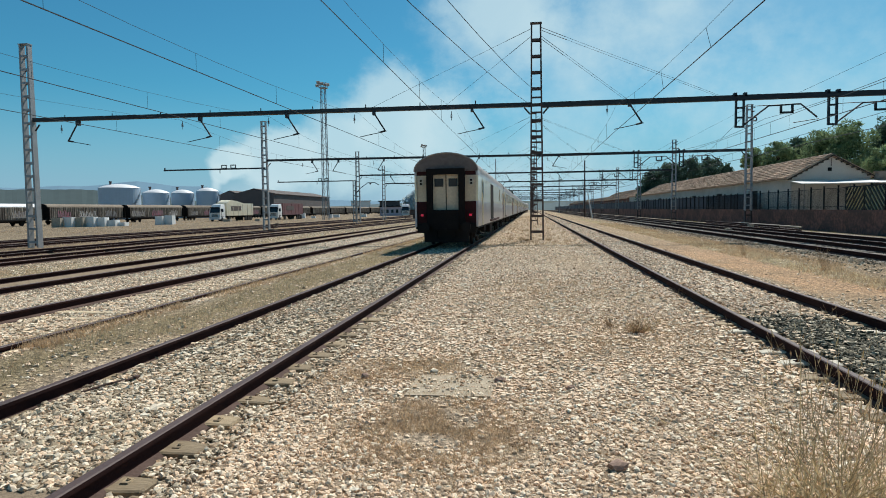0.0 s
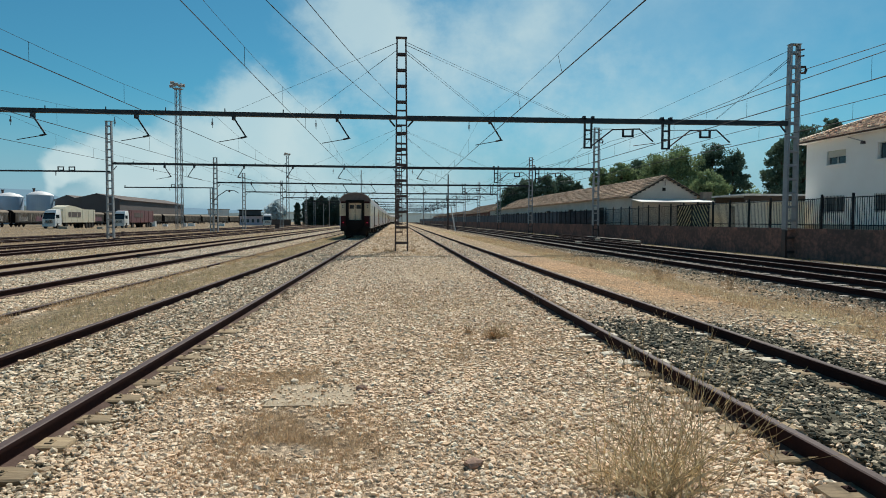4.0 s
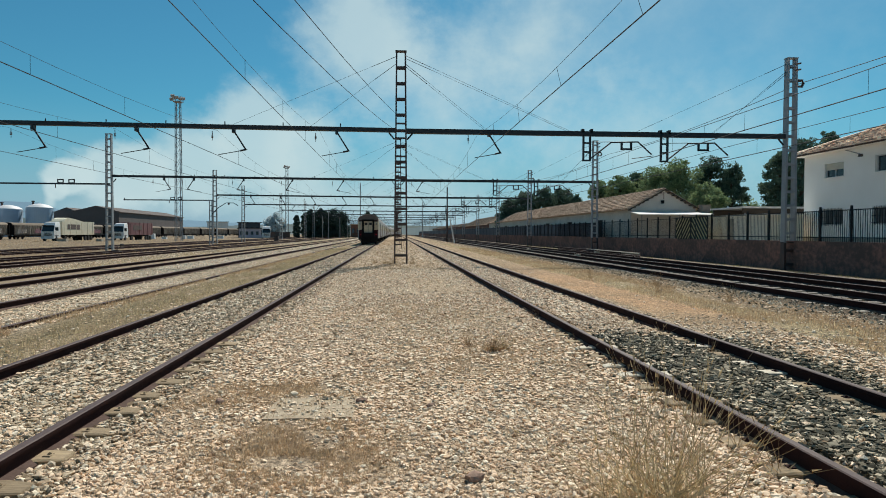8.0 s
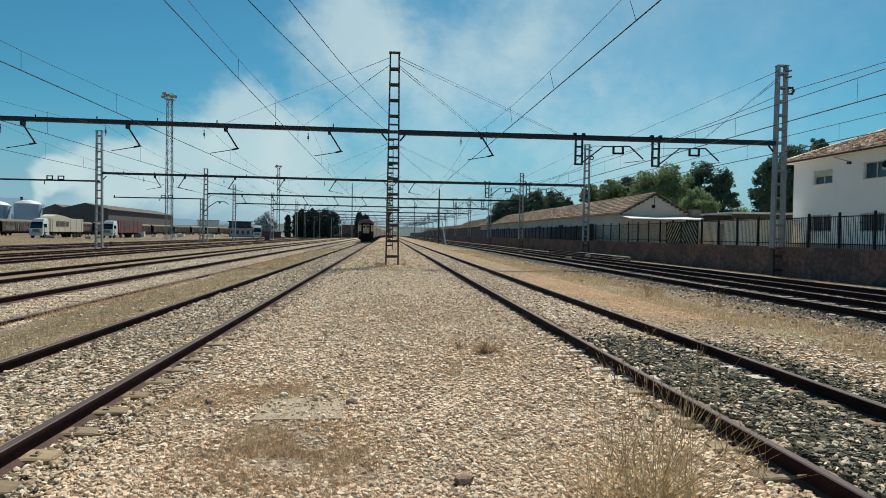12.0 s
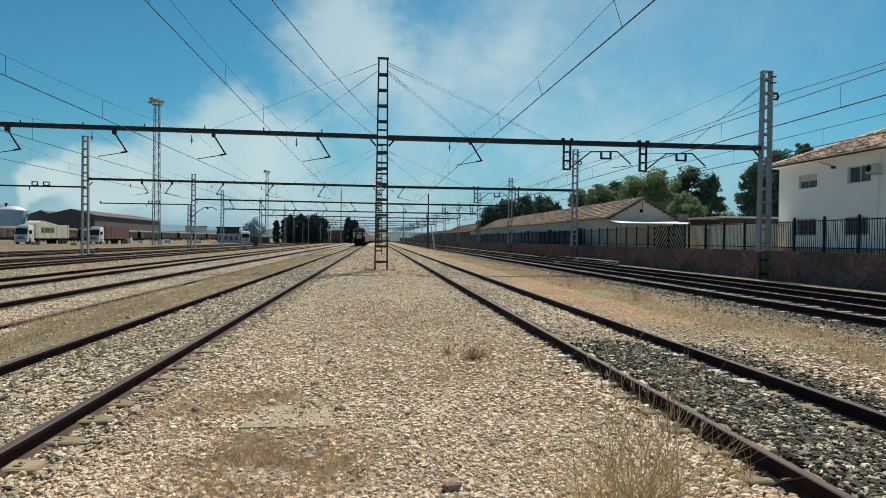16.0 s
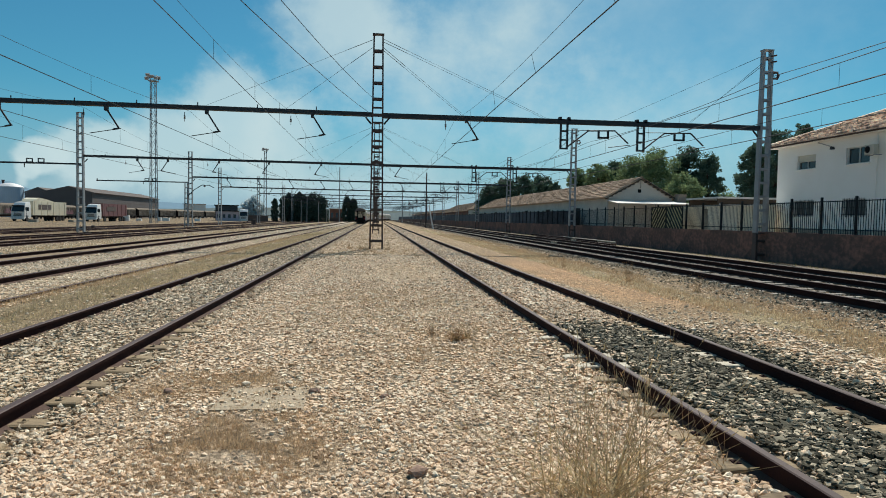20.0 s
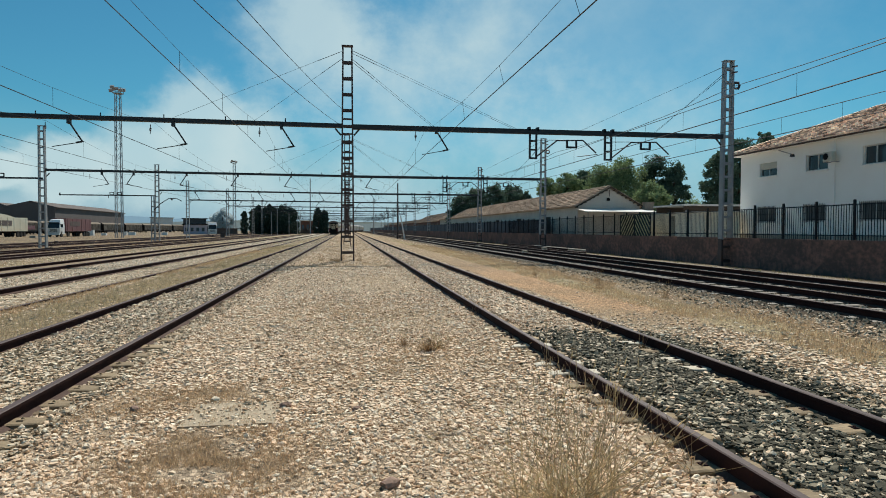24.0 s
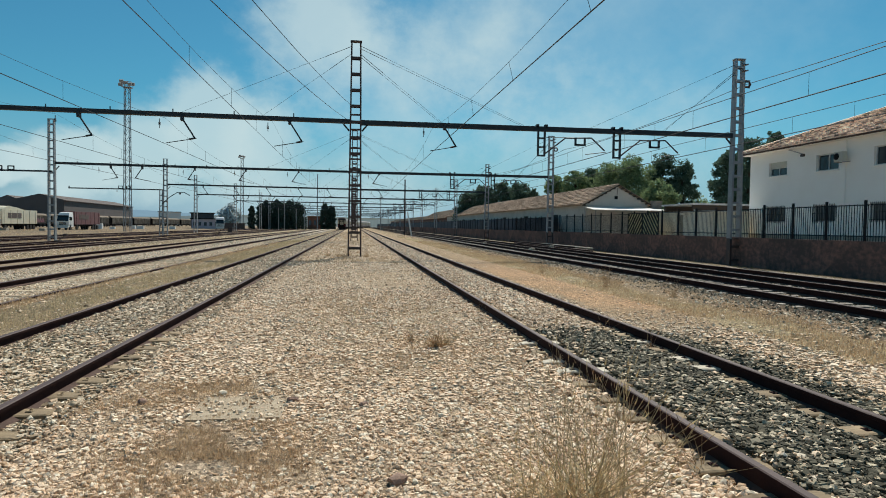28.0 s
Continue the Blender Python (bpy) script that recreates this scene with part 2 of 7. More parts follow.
    col = blend(0.85, col, shade.outputs[0], "MULTIPLY")
    nt.links.new(col, b.inputs["Base Color"])
    bp = nt.nodes.new("ShaderNodeBump")
    bp.inputs["Strength"].default_value, bp.inputs["Distance"].default_value = 1.0, 0.03
    nt.links.new(op("ADD", op("MULTIPLY", vor.outputs["Distance"], -0.5), op("MULTIPLY", noise_(40), 1.2)), bp.inputs["Height"])
    nt.links.new(bp.outputs[0], b.inputs["Normal"])
    return m


GRAVEL, PALE, DIM, DRY = (0.57, 0.44, 0.31), (0.6, 0.53, 0.43), (0.09, 0.072, 0.056), (0.43, 0.345, 0.21)
BROWN, ORANGE, SOIL, TAN = (0.33, 0.235, 0.145), (0.6, 0.375, 0.215), (0.23, 0.17, 0.115), (0.33, 0.26, 0.175)
GROUND = ground_mat()
# unseen ground behind the wall, made pale to bounce light onto the house
BOUNCEGROUND = mat("pale_light_bouncing_ground", (0.46, 0.41, 0.34), 0.95, 0, (0.36, 0.31, 0.25), 0.4, 9, 0.5, 0.3, 0.01, spec=0.1)
RUST = mat("rusty_rail_steel", (0.022, 0.0105, 0.011), 0.8, 0.0, (0.04, 0.02, 0.018), 2.0, 60, 0.35, 0.3, 0.003, spec=0.06)
RAILTOP = mat("worn_rail_head", (0.058, 0.037, 0.034), 0.62, 0.0, (0.105, 0.07, 0.063), 2.0, 60, 0.5, 0.1, 0.002, spec=0.25)
# paler than RUST: sunlight on the rail foot is put into the colour
PALERUST = mat("pale_rust_lit_rail_foot", (0.115, 0.074, 0.06), 0.85, 0.0, (0.06, 0.038, 0.03), 3, 40, 0.5, 0.3, 0.003, spec=0.15)
DUSTYSLEEPER = mat("dusty_sleeper", (0.54, 0.43, 0.28), 0.9, 0, (0.3, 0.23, 0.15), 3, 25, 0.5, 0.5, 0.01, rnd=0.25, streak=(0.3, 3, 3))
SLEEPER = mat("weathered_sleeper", (0.4, 0.305, 0.185), 0.9, 0, (0.19, 0.14, 0.088), 3, 25, 0.5, 0.5, 0.01, rnd=0.25, streak=(0.3, 3, 3))
WHITESLEEPER = mat("whitewashed_sleeper", (0.66, 0.61, 0.5), 0.9, 0, (0.42, 0.36, 0.27), 3, 25, 0.5, 0.4, 0.01)
CONCRETE = mat("grey_concrete", (0.42, 0.38, 0.31), 0.9, 0, (0.3, 0.26, 0.2), 2.5, 40, 0.5, 0.4, 0.006)
DARKSTEEL = mat("dark_painted_steel", (0.042, 0.036, 0.039), 0.6, 0.1, (0.1, 0.058, 0.044), 3, 40, 0.4, 0.2, 0.003)
BEAMSTEEL = mat("blue_grey_beam_paint", (0.03, 0.038, 0.045), 0.6, 0.1, (0.018, 0.022, 0.026), 2, 30, 0.4, 0.15, 0.003)
GALV = mat("galvanised_steel", (0.36, 0.37, 0.38), 0.55, 0.35, (0.25, 0.25, 0.25), 2, 30, 0.5, 0.15, 0.003)
WIRE = mat("tarnished_wire", (0.04, 0.043, 0.05), 0.7, 0.0, bump=0)
INSUL = mat("brown_insulator", (0.09, 0.05, 0.04), 0.3, 0, bump=0)
RENDERWALL = mat("stained_render", (0.35, 0.175, 0.13), 0.92, 0, (0.125, 0.085, 0.073), 0.55, 5, 0.7, 0.4, 0.01, streak=(1, 0.7, 0.9), spec=0.15)
FENCEPAINT = mat("black_fence_paint", (0.012, 0.015, 0.02), 0.6, 0.0, bump=0.1, spec=0.2)
WHITEWALL = mat("white_house_render", (0.93, 0.9, 0.84), 0.9, 0, (0.87, 0.83, 0.76), 0.5, 30, 0.5, 0.25, 0.004)
CREAMWALL = mat("cream_wall", (0.9, 0.83, 0.66), 0.92, 0, (0.82, 0.74, 0.58), 0.5, 20, 0.5, 0.25, 0.005)
BARNWALL = mat("grey_barn_plaster", (0.64, 0.59, 0.52), 0.92, 0, (0.49, 0.44, 0.38), 0.4, 12, 0.5, 0.25, 0.005)
TILE = mat("terracotta_tile", (0.58, 0.32, 0.22), 0.85, 0, (0.78, 0.64, 0.5), 1.6, 9, 0.75, 0.4, 0.01, island=0.78)
OLDTILE = mat("weathered_roof_tile", (0.56, 0.41, 0.29), 0.9, 0, (0.33, 0.235, 0.16), 0.5, 5, 0.75, 0.4, 0.01, island=0.45)
WOOD = mat("dark_eaves_wood", (0.07, 0.05, 0.035), 0.8, streak=(1, 8, 8))
GLASS = glass_mat("dark_window_glass", (0.02, 0.03, 0.035))
DARKPANE = mat("grimy_dark_pane", (0.03, 0.033, 0.035), 0.35, 0, (0.05, 0.05, 0.048), 3, 20, spec=0.25, bump=0)
FRAMEWHITE = mat("white_window_frame", (0.75, 0.74, 0.7), 0.5, bump=0)
SHUTTER = mat("cream_roller_shutter", (0.62, 0.58, 0.48), 0.7, amount=0.2, bump=0.1)
DULLCREAM = mat("dull_cream_coach_end", (0.78, 0.663, 0.481), 0.55, 0, (0.546, 0.455, 0.338), 1.2, 9, 0.5, 0.05, spec=0.2)
DARKROOF = mat("dark_coach_roof_end", (0.2, 0.165, 0.15), 0.7, 0, (0.13, 0.105, 0.095), 0.8, 8, 0.5, 0.1, spec=0.2)
CREAM = mat("cream_coach_paint", (0.86, 0.76, 0.54), 0.32, 0, (0.74, 0.64, 0.44), 0.8, 8, 0.4, 0.02, coat=0.8)
DARKMAROON = mat("dark_maroon_coach_end", (0.055, 0.015, 0.016), 0.7, 0, (0.035, 0.012, 0.013), 0.8, 8, 0.5, 0.05, spec=0.15)
MAROON = mat("maroon_coach_paint", (0.15, 0.022, 0.028), 0.4, 0, (0.11, 0.018, 0.022), 0.8, 8, 0.4, 0.02, coat=1.0, spec=0.5)
ROOFGREY = mat("dusty_coach_roof", (0.36, 0.32, 0.29), 0.5, 0.1, (0.25, 0.21, 0.19), 0.6, 8, 0.5, 0.1)
BLACK = mat("black_rubber_and_soot", (0.01, 0.0095, 0.0095), 0.9, 0, (0.018, 0.015, 0.014), 3, 20, spec=0.1)
TAIL = mat("red_tail_lamp", (0.6, 0.012, 0.04), 0.3)
TAIL.node_tree.nodes["Principled BSDF"].inputs["Emission Color"].default_value = (1.0, 0.02, 0.08, 1)
TAIL.node_tree.nodes["Principled BSDF"].inputs["Emission Strength"].default_value = 0.26
# grazing reflections on the glossy lower side are put into this grey
SIDESHEEN = mat("grey_sheen_on_coach_side", (0.5, 0.47, 0.47), 0.4, 0.1, (0.4, 0.37, 0.37), 0.8, 8, 0.4, 0.02, coat=0.5)
STEELDARK = mat("oily_bogie_steel", (0.02, 0.017, 0.016), 0.85, 0.0, spec=0.15)

# ---- mesh helpers ----


class Shape:
    """Collects faces of one mesh; each face may take its own material slot."""

    def __init__(self):
        self.v, self.f, self.s = [], [], []

    def add(self, verts, faces, slot=0):
        n = len(self.v)
        self.v.extend(verts)
        self.f.extend([tuple(n + i for i in f) for f in faces])
        self.s.extend([slot] * len(faces))
        return self

    def box(self, c, d, slot=0, m=None, top=1.0):
        """A box round c with sides d; top: the scale of its upper face; m: a turn about its centre."""
        vs = []
        for z in (-1, 1):
            k = top if z > 0 else 1.0
            for x, y in ((-1, -1), (1, -1), (1, 1), (-1, 1)):
                p = Vector((x * d[0] / 2 * k, y * d[1] / 2 * k, z * d[2] / 2))
                vs.append(tuple((m @ p if m else p) + Vector(c)))
        return self.add(vs, [(3, 2, 1, 0), (4, 5, 6, 7), (0, 1, 5, 4), (1, 2, 6, 5), (2, 3, 7, 6), (3, 0, 4, 7)], slot)

    def tube(self, a, b, r, n=6, slot=0, r2=None, caps=True):
        a, b = Vector(a), Vector(b)
        q = (b - a).to_track_quat("Z", "Y")
        r2 = r if r2 is None else r2
        vs = []
        for p, k in ((a, r), (b, r2)):
            for i in range(n):
                w = 2 * math.pi * i / n
                vs.append(tuple(p + q @ Vector((k * math.cos(w), k * math.sin(w), 0))))
        fs = [(i, (i + 1) % n, n + (i + 1) % n, n + i) for i in range(n)]
        if caps:
            fs += [tuple(range(n - 1, -1, -1)), tuple(range(n, 2 * n))]
        return self.add(vs, fs, slot)

    def line(self, pts, r, n=5, slot=0):
        """A bent tube through the points, in one piece."""
        pts = [Vector(q) for q in pts]
        vs, fs = [], []
        for i, q in enumerate(pts):
            d = (pts[min(i + 1, len(pts) - 1)] - pts[max(i - 1, 0)]).to_track_quat("Z", "Y")
            for j in range(n):
                w = 2 * math.pi * j / n
                vs.append(tuple(q + d @ Vector((r * math.cos(w), r * math.sin(w), 0))))
        for i in range(len(pts) - 1):
            for j in range(n):
                fs.append((i * n + j, i * n + (j + 1) % n, (i + 1) * n + (j + 1) % n, (i + 1) * n + j))
        fs += [tuple(range(n - 1, -1, -1)), tuple(range((len(pts) - 1) * n, len(pts) * n))]
        return self.add(vs, fs, slot)

    def wall(self, x, thick, ys, zs, holes=(), bands=()):
        """A wall in the plane x, one piece, with openings (ya, yb, za, zb) through it; bands: (z, slot) from which height up a slot holds."""
        ys = sorted({*ys, *[h[0] for h in holes], *[h[1] for h in holes]})
        zs = sorted({*zs, *[h[2] for h in holes], *[h[3] for h in holes], *[q for q, _ in bands if zs[0] < q < zs[-1]]})
        ny, nz = len(ys), len(zs)
        solid = [[not any(h[0] < (ys[i] + ys[i + 1]) / 2 < h[1] and h[2] < (zs[j] + zs[j + 1]) / 2 < h[3] for h in holes) for j in range(nz - 1)] for i in range(ny - 1)]
        n0 = len(self.v)
        for xx in (x, x + thick):
            self.v.extend((xx, yy, zz) for yy in ys for zz in zs)

        def idx(side, i, j):
            return n0 + side * ny * nz + i * nz + j

        def full(i, j):
            return 0 <= i < ny - 1 and 0 <= j < nz - 1 and solid[i][j]

        def face(f, slot):
            self.f.append(f if thick > 0 else tuple(reversed(f)))
            self.s.append(slot)

        for i in range(ny - 1):
            for j in range(nz - 1):
                if not solid[i][j]:
                    continue
                zm = (zs[j] + zs[j + 1]) / 2
                slot = ([sl for q, sl in bands if q <= zm] or [0])[-1]
                face((idx(0, i, j), idx(0, i, j + 1), idx(0, i + 1, j + 1), idx(0, i + 1, j)), slot)
                face((idx(1, i, j), idx(1, i + 1, j), idx(1, i + 1, j + 1), idx(1, i, j + 1)), slot)
                for di, dj, a, b in ((-1, 0, (i, j), (i, j + 1)), (1, 0, (i + 1, j + 1), (i + 1, j)), (0, -1, (i + 1, j), (i, j)), (0, 1, (i, j + 1), (i + 1, j + 1))):
                    if not full(i + di, j + dj):
                        face((idx(0, *a), idx(1, *a), idx(1, *b), idx(0, *b)), slot)
        return self

    def extrude(self, outline, y0, y1, slot=0, caps=True):
        """An outline of (x, z), counter-clockwise seen from -y, drawn along y."""
        n = len(outline)
        vs = [(x, y0, z) for x, z in outline] + [(x, y1, z) for x, z in outline]
        fs = [((i + 1) % n, i, n + i, n + (i + 1) % n) for i in range(n)]
        if caps:
            fs += [tuple(range(n)), tuple(range(2 * n - 1, n - 1, -1))]
        return self.add(vs, fs, slot)

    def lathe(self, c, rings, n=16, slot=0):
        """Rings of (radius, height) round the upright through c."""
        vs, fs = [], []
        for r, z in rings:
            for i in range(n):
                w = 2 * math.pi * i / n
                vs.append((c[0] + r * math.cos(w), c[1] + r * math.sin(w), c[2] + z))
        for k in range(len(rings) - 1):
            for i in range(n):
                fs.append((k * n + i, k * n + (i + 1) % n, (k + 1) * n + (i + 1) % n, (k + 1) * n + i))
        fs += [tuple(range(n - 1, -1, -1)), tuple(range((len(rings) - 1) * n, len(rings) * n))]
        return self.add(vs, fs, slot)

    def mesh(self, name, *mats, smooth=False):
        me = bpy.data.meshes.new(name)
        me.from_pydata(self.v, [], self.f)
        for mm in mats:
            me.materials.append(mm)
        if len(mats) > 1:
            me.polygons.foreach_set("material_index", self.s)
        if smooth:
            me.polygons.foreach_set("use_smooth", [True] * len(self.f))
        me.update()
        return me


def part(name, shape, material, parent=None, label="", at=None, smooth=False):
    """Links a shape (or a finished mesh) as one mesh object under a thing or part."""
    mats = material if isinstance(material, tuple) else (material,)
    me = shape if isinstance(shape, bpy.types.Mesh) else shape.mesh(name, *mats, smooth=smooth)
    ob = new(name, me)
    if parent:
        ob.parent = parent
    if at is not None:
        ob.matrix_basis = at
    if label:
        tagged(ob, label)
    return ob


def thing(name, label, category, at=None, group="", kind=""):
    ob = new(name)
    ob.empty_display_size = 0.3
    if at is not None:
        ob.matrix_basis = at
    return tagged(ob, label, category, group, kind)


def bend(x, y):
    """Where a line at x lies at y: far ahead the siding on which the train leaves swings over to the main line."""
    k = min(1.0, max(0.0, (y - 250) / 230))
    return x + (14.8 * k * k * (3 - 2 * k) if -4.7 < x < -2.3 else 0.0)


def heading(y):
    """Turn of the yard's buildings and walls about the upright at y, in degrees."""
    return 0.0


def fall(x):
    """Height of the yard's surface, which drains to both sides."""
    pts = [(-400, 0.0), (-85, -0.12), (-62, -0.12), (-45, -0.26), (-30, -0.28), (-19.5, -0.18), (-12, -0.04), (-8, 0), (11, 0), (16, -0.05), (20, -0.28), (22.9, -0.4), (23.3, -0.4)]
    for (a, za), (b, zb) in zip(pts, pts[1:]):
        if x <= b:
            return za + (zb - za) * max(0.0, (x - a)) / (b - a)
    return -0.4


# ---- ground ----


def ground():
    xs = [-3000, -1200, -400, -200, -120, -85, -60, -45, -37, -30, -25, -19.5, -15, -12, -10, -8, -6, -4, -2, 0, 2, 4, 6, 8, 10, 11, 13, 16, 18, 20, 22, 23.0]
    ys = [-60, -20, 0, 3, 6, 9, 12, 16, 20, 30, 45, 70, 110, 170, 250, 300, 360, 430, 500, 700, 1200, 3000]
    s = Shape()
    vs = [(x, y, fall(x) - (0.4 if abs(x) > 1000 else 0)) for y in ys for x in xs]
    n = len(xs)
    s.add(vs, [(j * n + i, j * n + i + 1, (j + 1) * n + i + 1, (j + 1) * n + i) for j in range(len(ys) - 1) for i in range(n - 1)])
    tagged(part("ground", s, GROUND), "beige ballast and dry grass of a railway yard", "ground", kind="structure")
    s = Shape()
    ex = [23.0, 40, 90, 200, 600, 3000]
    vs = [(x, y, 1.12) for y in ys for x in ex]
    n = len(ex)
    s.add(vs, [(j * n + i, j * n + i + 1, (j + 1) * n + i + 1, (j + 1) * n + i) for j in range(len(ys) - 1) for i in range(n - 1)])
    tagged(part("raised_ground", s, BOUNCEGROUND), "raised unseen ground behind the retaining wall, made pale to bounce light", "ground", kind="structure")


ground()

# ---- tracks ----
YS = [-25, 0, 5, 10, 15, 20, 30, 45, 70, 110, 160, 230] + [250 + 20 * i for i in range(14)]
PROFILE = [(-0.08, 0), (0.08, 0), (0.08, 0.018), (0.014, 0.045), (0.014, 0.13), (0.038, 0.14), (0.038, 0.169), (0.029, 0.177), (-0.029, 0.177), (-0.038, 0.169), (-0.038, 0.14), (-0.014, 0.13), (-0.014, 0.045), (-0.08, 0.018)]


def rail_shape(x, z, tall=1.0):
    s = Shape()
    n = len(PROFILE)
    vs = [(bend(x + px, y), y, z + pz * tall) for y in YS for px, pz in PROFILE]
    for j in range(len(YS) - 1):
        for i in range(n):
            k = (i + 1) % n
            s.add([], [])
            s.f.append((j * n + k, j * n + i, (j + 1) * n + i, (j + 1) * n + k))
            s.s.append(1 if i in (6, 7, 8) else 2 if i in (1, 2, 12, 13) else 0)
    s.v = vs
    s.f.append(tuple(range(n)))
    s.s.append(0)
    return s


def sleeper_shape(seed, wear):
    """A sleeper with worn, rounded ends and uneven edges."""
    rnd = random.Random(seed + 40)
    vs, fs = [], []
    xs = (-1.15, -1.12, -0.98, -0.6, 0.0, 0.6, 0.98, 1.12, 1.15)
    for i, x in enumerate(xs):
        e = 0.55 if i in (0, 8) else 0.85 if i in (1, 7) else 1.0
        dz = -0.05 * (1 - e)
        j = [rnd.uniform(-0.012, 0.012) * wear for k in range(4)]
        x += rnd.uniform(-0.02, 0.02) * wear
        vs += [(x, -0.118 * e + j[0], -0.13), (x, -0.112 * e + j[0], 0.004 + dz + j[2] * 0.4), (x, -0.095 * e + j[0], 0.014 + dz + j[2] * 0.4),
               (x, 0.095 * e + j[1], 0.014 + dz + j[3] * 0.4), (x, 0.112 * e + j[1], 0.004 + dz + j[3] * 0.4), (x, 0.118 * e + j[1], -0.13)]
    for i in range(len(xs) - 1):
        for k in range(5):
            fs.append((6 * i + k + 1, 6 * i + k, 6 * i + 6 + k, 6 * i + 7 + k))
    n = len(vs)
    fs += [(0, 1, 2, 3, 4, 5), (n - 1, n - 2, n - 3, n - 4, n - 5, n - 6)]
    return Shape().add(vs, fs)


def track(name, x, label, near=0.0, sleeper_to=60, top=0.012, first=-3.0, step=0.6, bed=0.0, wood=None, sunk=0.0, white=(), tall=1.0, bolts=None):
    z = fall(x)
    t = thing(name, label, "railway track", group="yard tracks", kind="structure")
    for dx in (-0.87, 0.87):
        part("rail", rail_shape(x + dx, z - (sunk if dx > 0 else 0), tall), (RUST, RAILTOP, PALERUST), t)
    if bed:
        s = Shape()
        for ya, yb in zip(YS, YS[1:]):
            vs = []
            for y in (ya, yb):
                xc = bend(x, y)
                vs += [(xc - bed - 0.12, y, z - 0.005), (xc - bed, y, z + 0.05), (xc + bed, y, z + 0.05), (xc + bed + 0.12, y, z - 0.005)]
            s.add(vs, [(0, 1, 5, 4), (1, 2, 6, 5), (2, 3, 7, 6)])
        part("ballast_bed", s, BEDSOIL, t)
    # bolted plate that holds the rail to its sleeper
    grip = Shape().box((0.1, 0, 0.004), (0.06, 0.08, 0.014), top=0.85).tube((0.105, 0.01, 0.008), (0.105, 0.01, 0.026), 0.008, 6).tube((0.105, 0.01, 0.01), (0.105, 0.01, 0.02), 0.015, 6).mesh("rail_fastening", bolts or SLEEPER)
    kinds = [sleeper_shape(k, 0.0 if wood is PALESLEEPER else 1.0).mesh("sleeper", wood or SLEEPER) for k in range(4)]
    pale = sleeper_shape(9, 1.0).mesh("sleeper", WHITESLEEPER)
    y = first
    count = 0
    rest = Shape()
    while y < 200:
        jig = random.Random(int(y * 7 + x * 13))
        zz = z + top - 0.015 + jig.uniform(-0.012, 0.006) - (min(max((y - 10.5) / 60, 0), 0.045) * 1.2 if bolts else 0)
        if y < sleeper_to and count < 290:
            part("sleeper", pale if any(abs(y - w) < 0.25 for w in white) else kinds[count % 4], None, t, at=pose(x + jig.uniform(-0.03, 0.03), y, zz, 0, 0, jig.uniform(-1, 1)))
            count += 1
            if bolts and 3 < y < 15:
                for dx in (-0.87, 0.87):
                    for flip in (0, 180):
                        part("rail_fastening", grip, None, t, at=pose(x + dx, y + jig.uniform(-0.02, 0.02), zz + 0.012, 0, 0, flip))
        elif y < 110:
            rest.box((bend(x, y), y, zz - 0.06), (2.3, 0.23, 0.15), top=0.97)
        y += step
    if rest.f:
        tagged(part("far_sleepers", rest, wood or SLEEPER, t), kind="stuff")
    return t


BEDSOIL = mat("dark_soil_between_ballast", (0.33, 0.255, 0.175), 0.95, 0, (0.18, 0.135, 0.092), 3, 45, 0.5, 0.6, 0.02, spec=0.1)
PALESLEEPER = mat("pale_concrete_sleeper", (0.36, 0.33, 0.29), 0.9, 0, (0.2, 0.17, 0.14), 3, 25, 0.5, 0.3, rnd=0.15)
track("railway_track", -3.52, "rusty siding on half-buried sleepers in pale ballast", sleeper_to=70, bed=0.74, top=0.05, bolts=SLEEPER)
track("railway_track", 3.77, "rusty siding laid in dark and pale ballast", sleeper_to=70, bed=0.5, top=0.052, white=(7.8, 8.4, 9.6), bolts=RUST)
track("railway_track", -7.55, "overgrown siding with dry weeds along its rail", sleeper_to=60, top=0.014, sunk=0.1, wood=DUSTYSLEEPER)
track("railway_track", -12.6, "rusty siding in pale grey ballast", sleeper_to=50, bed=0.7)
track("railway_track", -20.4, "rusty yard track in brown soil", sleeper_to=20)
track("railway_track", -25.3, "rusty yard track in brown soil", sleeper_to=20)
track("railway_track", -32.7, "rusty yard track in brown soil", sleeper_to=20)
track("railway_track", -37.8, "rusty yard track in brown soil", sleeper_to=20)
track("railway_track", 11.3, "main line track on pale concrete sleepers", sleeper_to=80, top=0.02, wood=PALESLEEPER, tall=1.12)
track("railway_track", 15.05, "main line track on pale concrete sleepers", sleeper_to=80, top=0.02, wood=PALESLEEPER, tall=1.12)

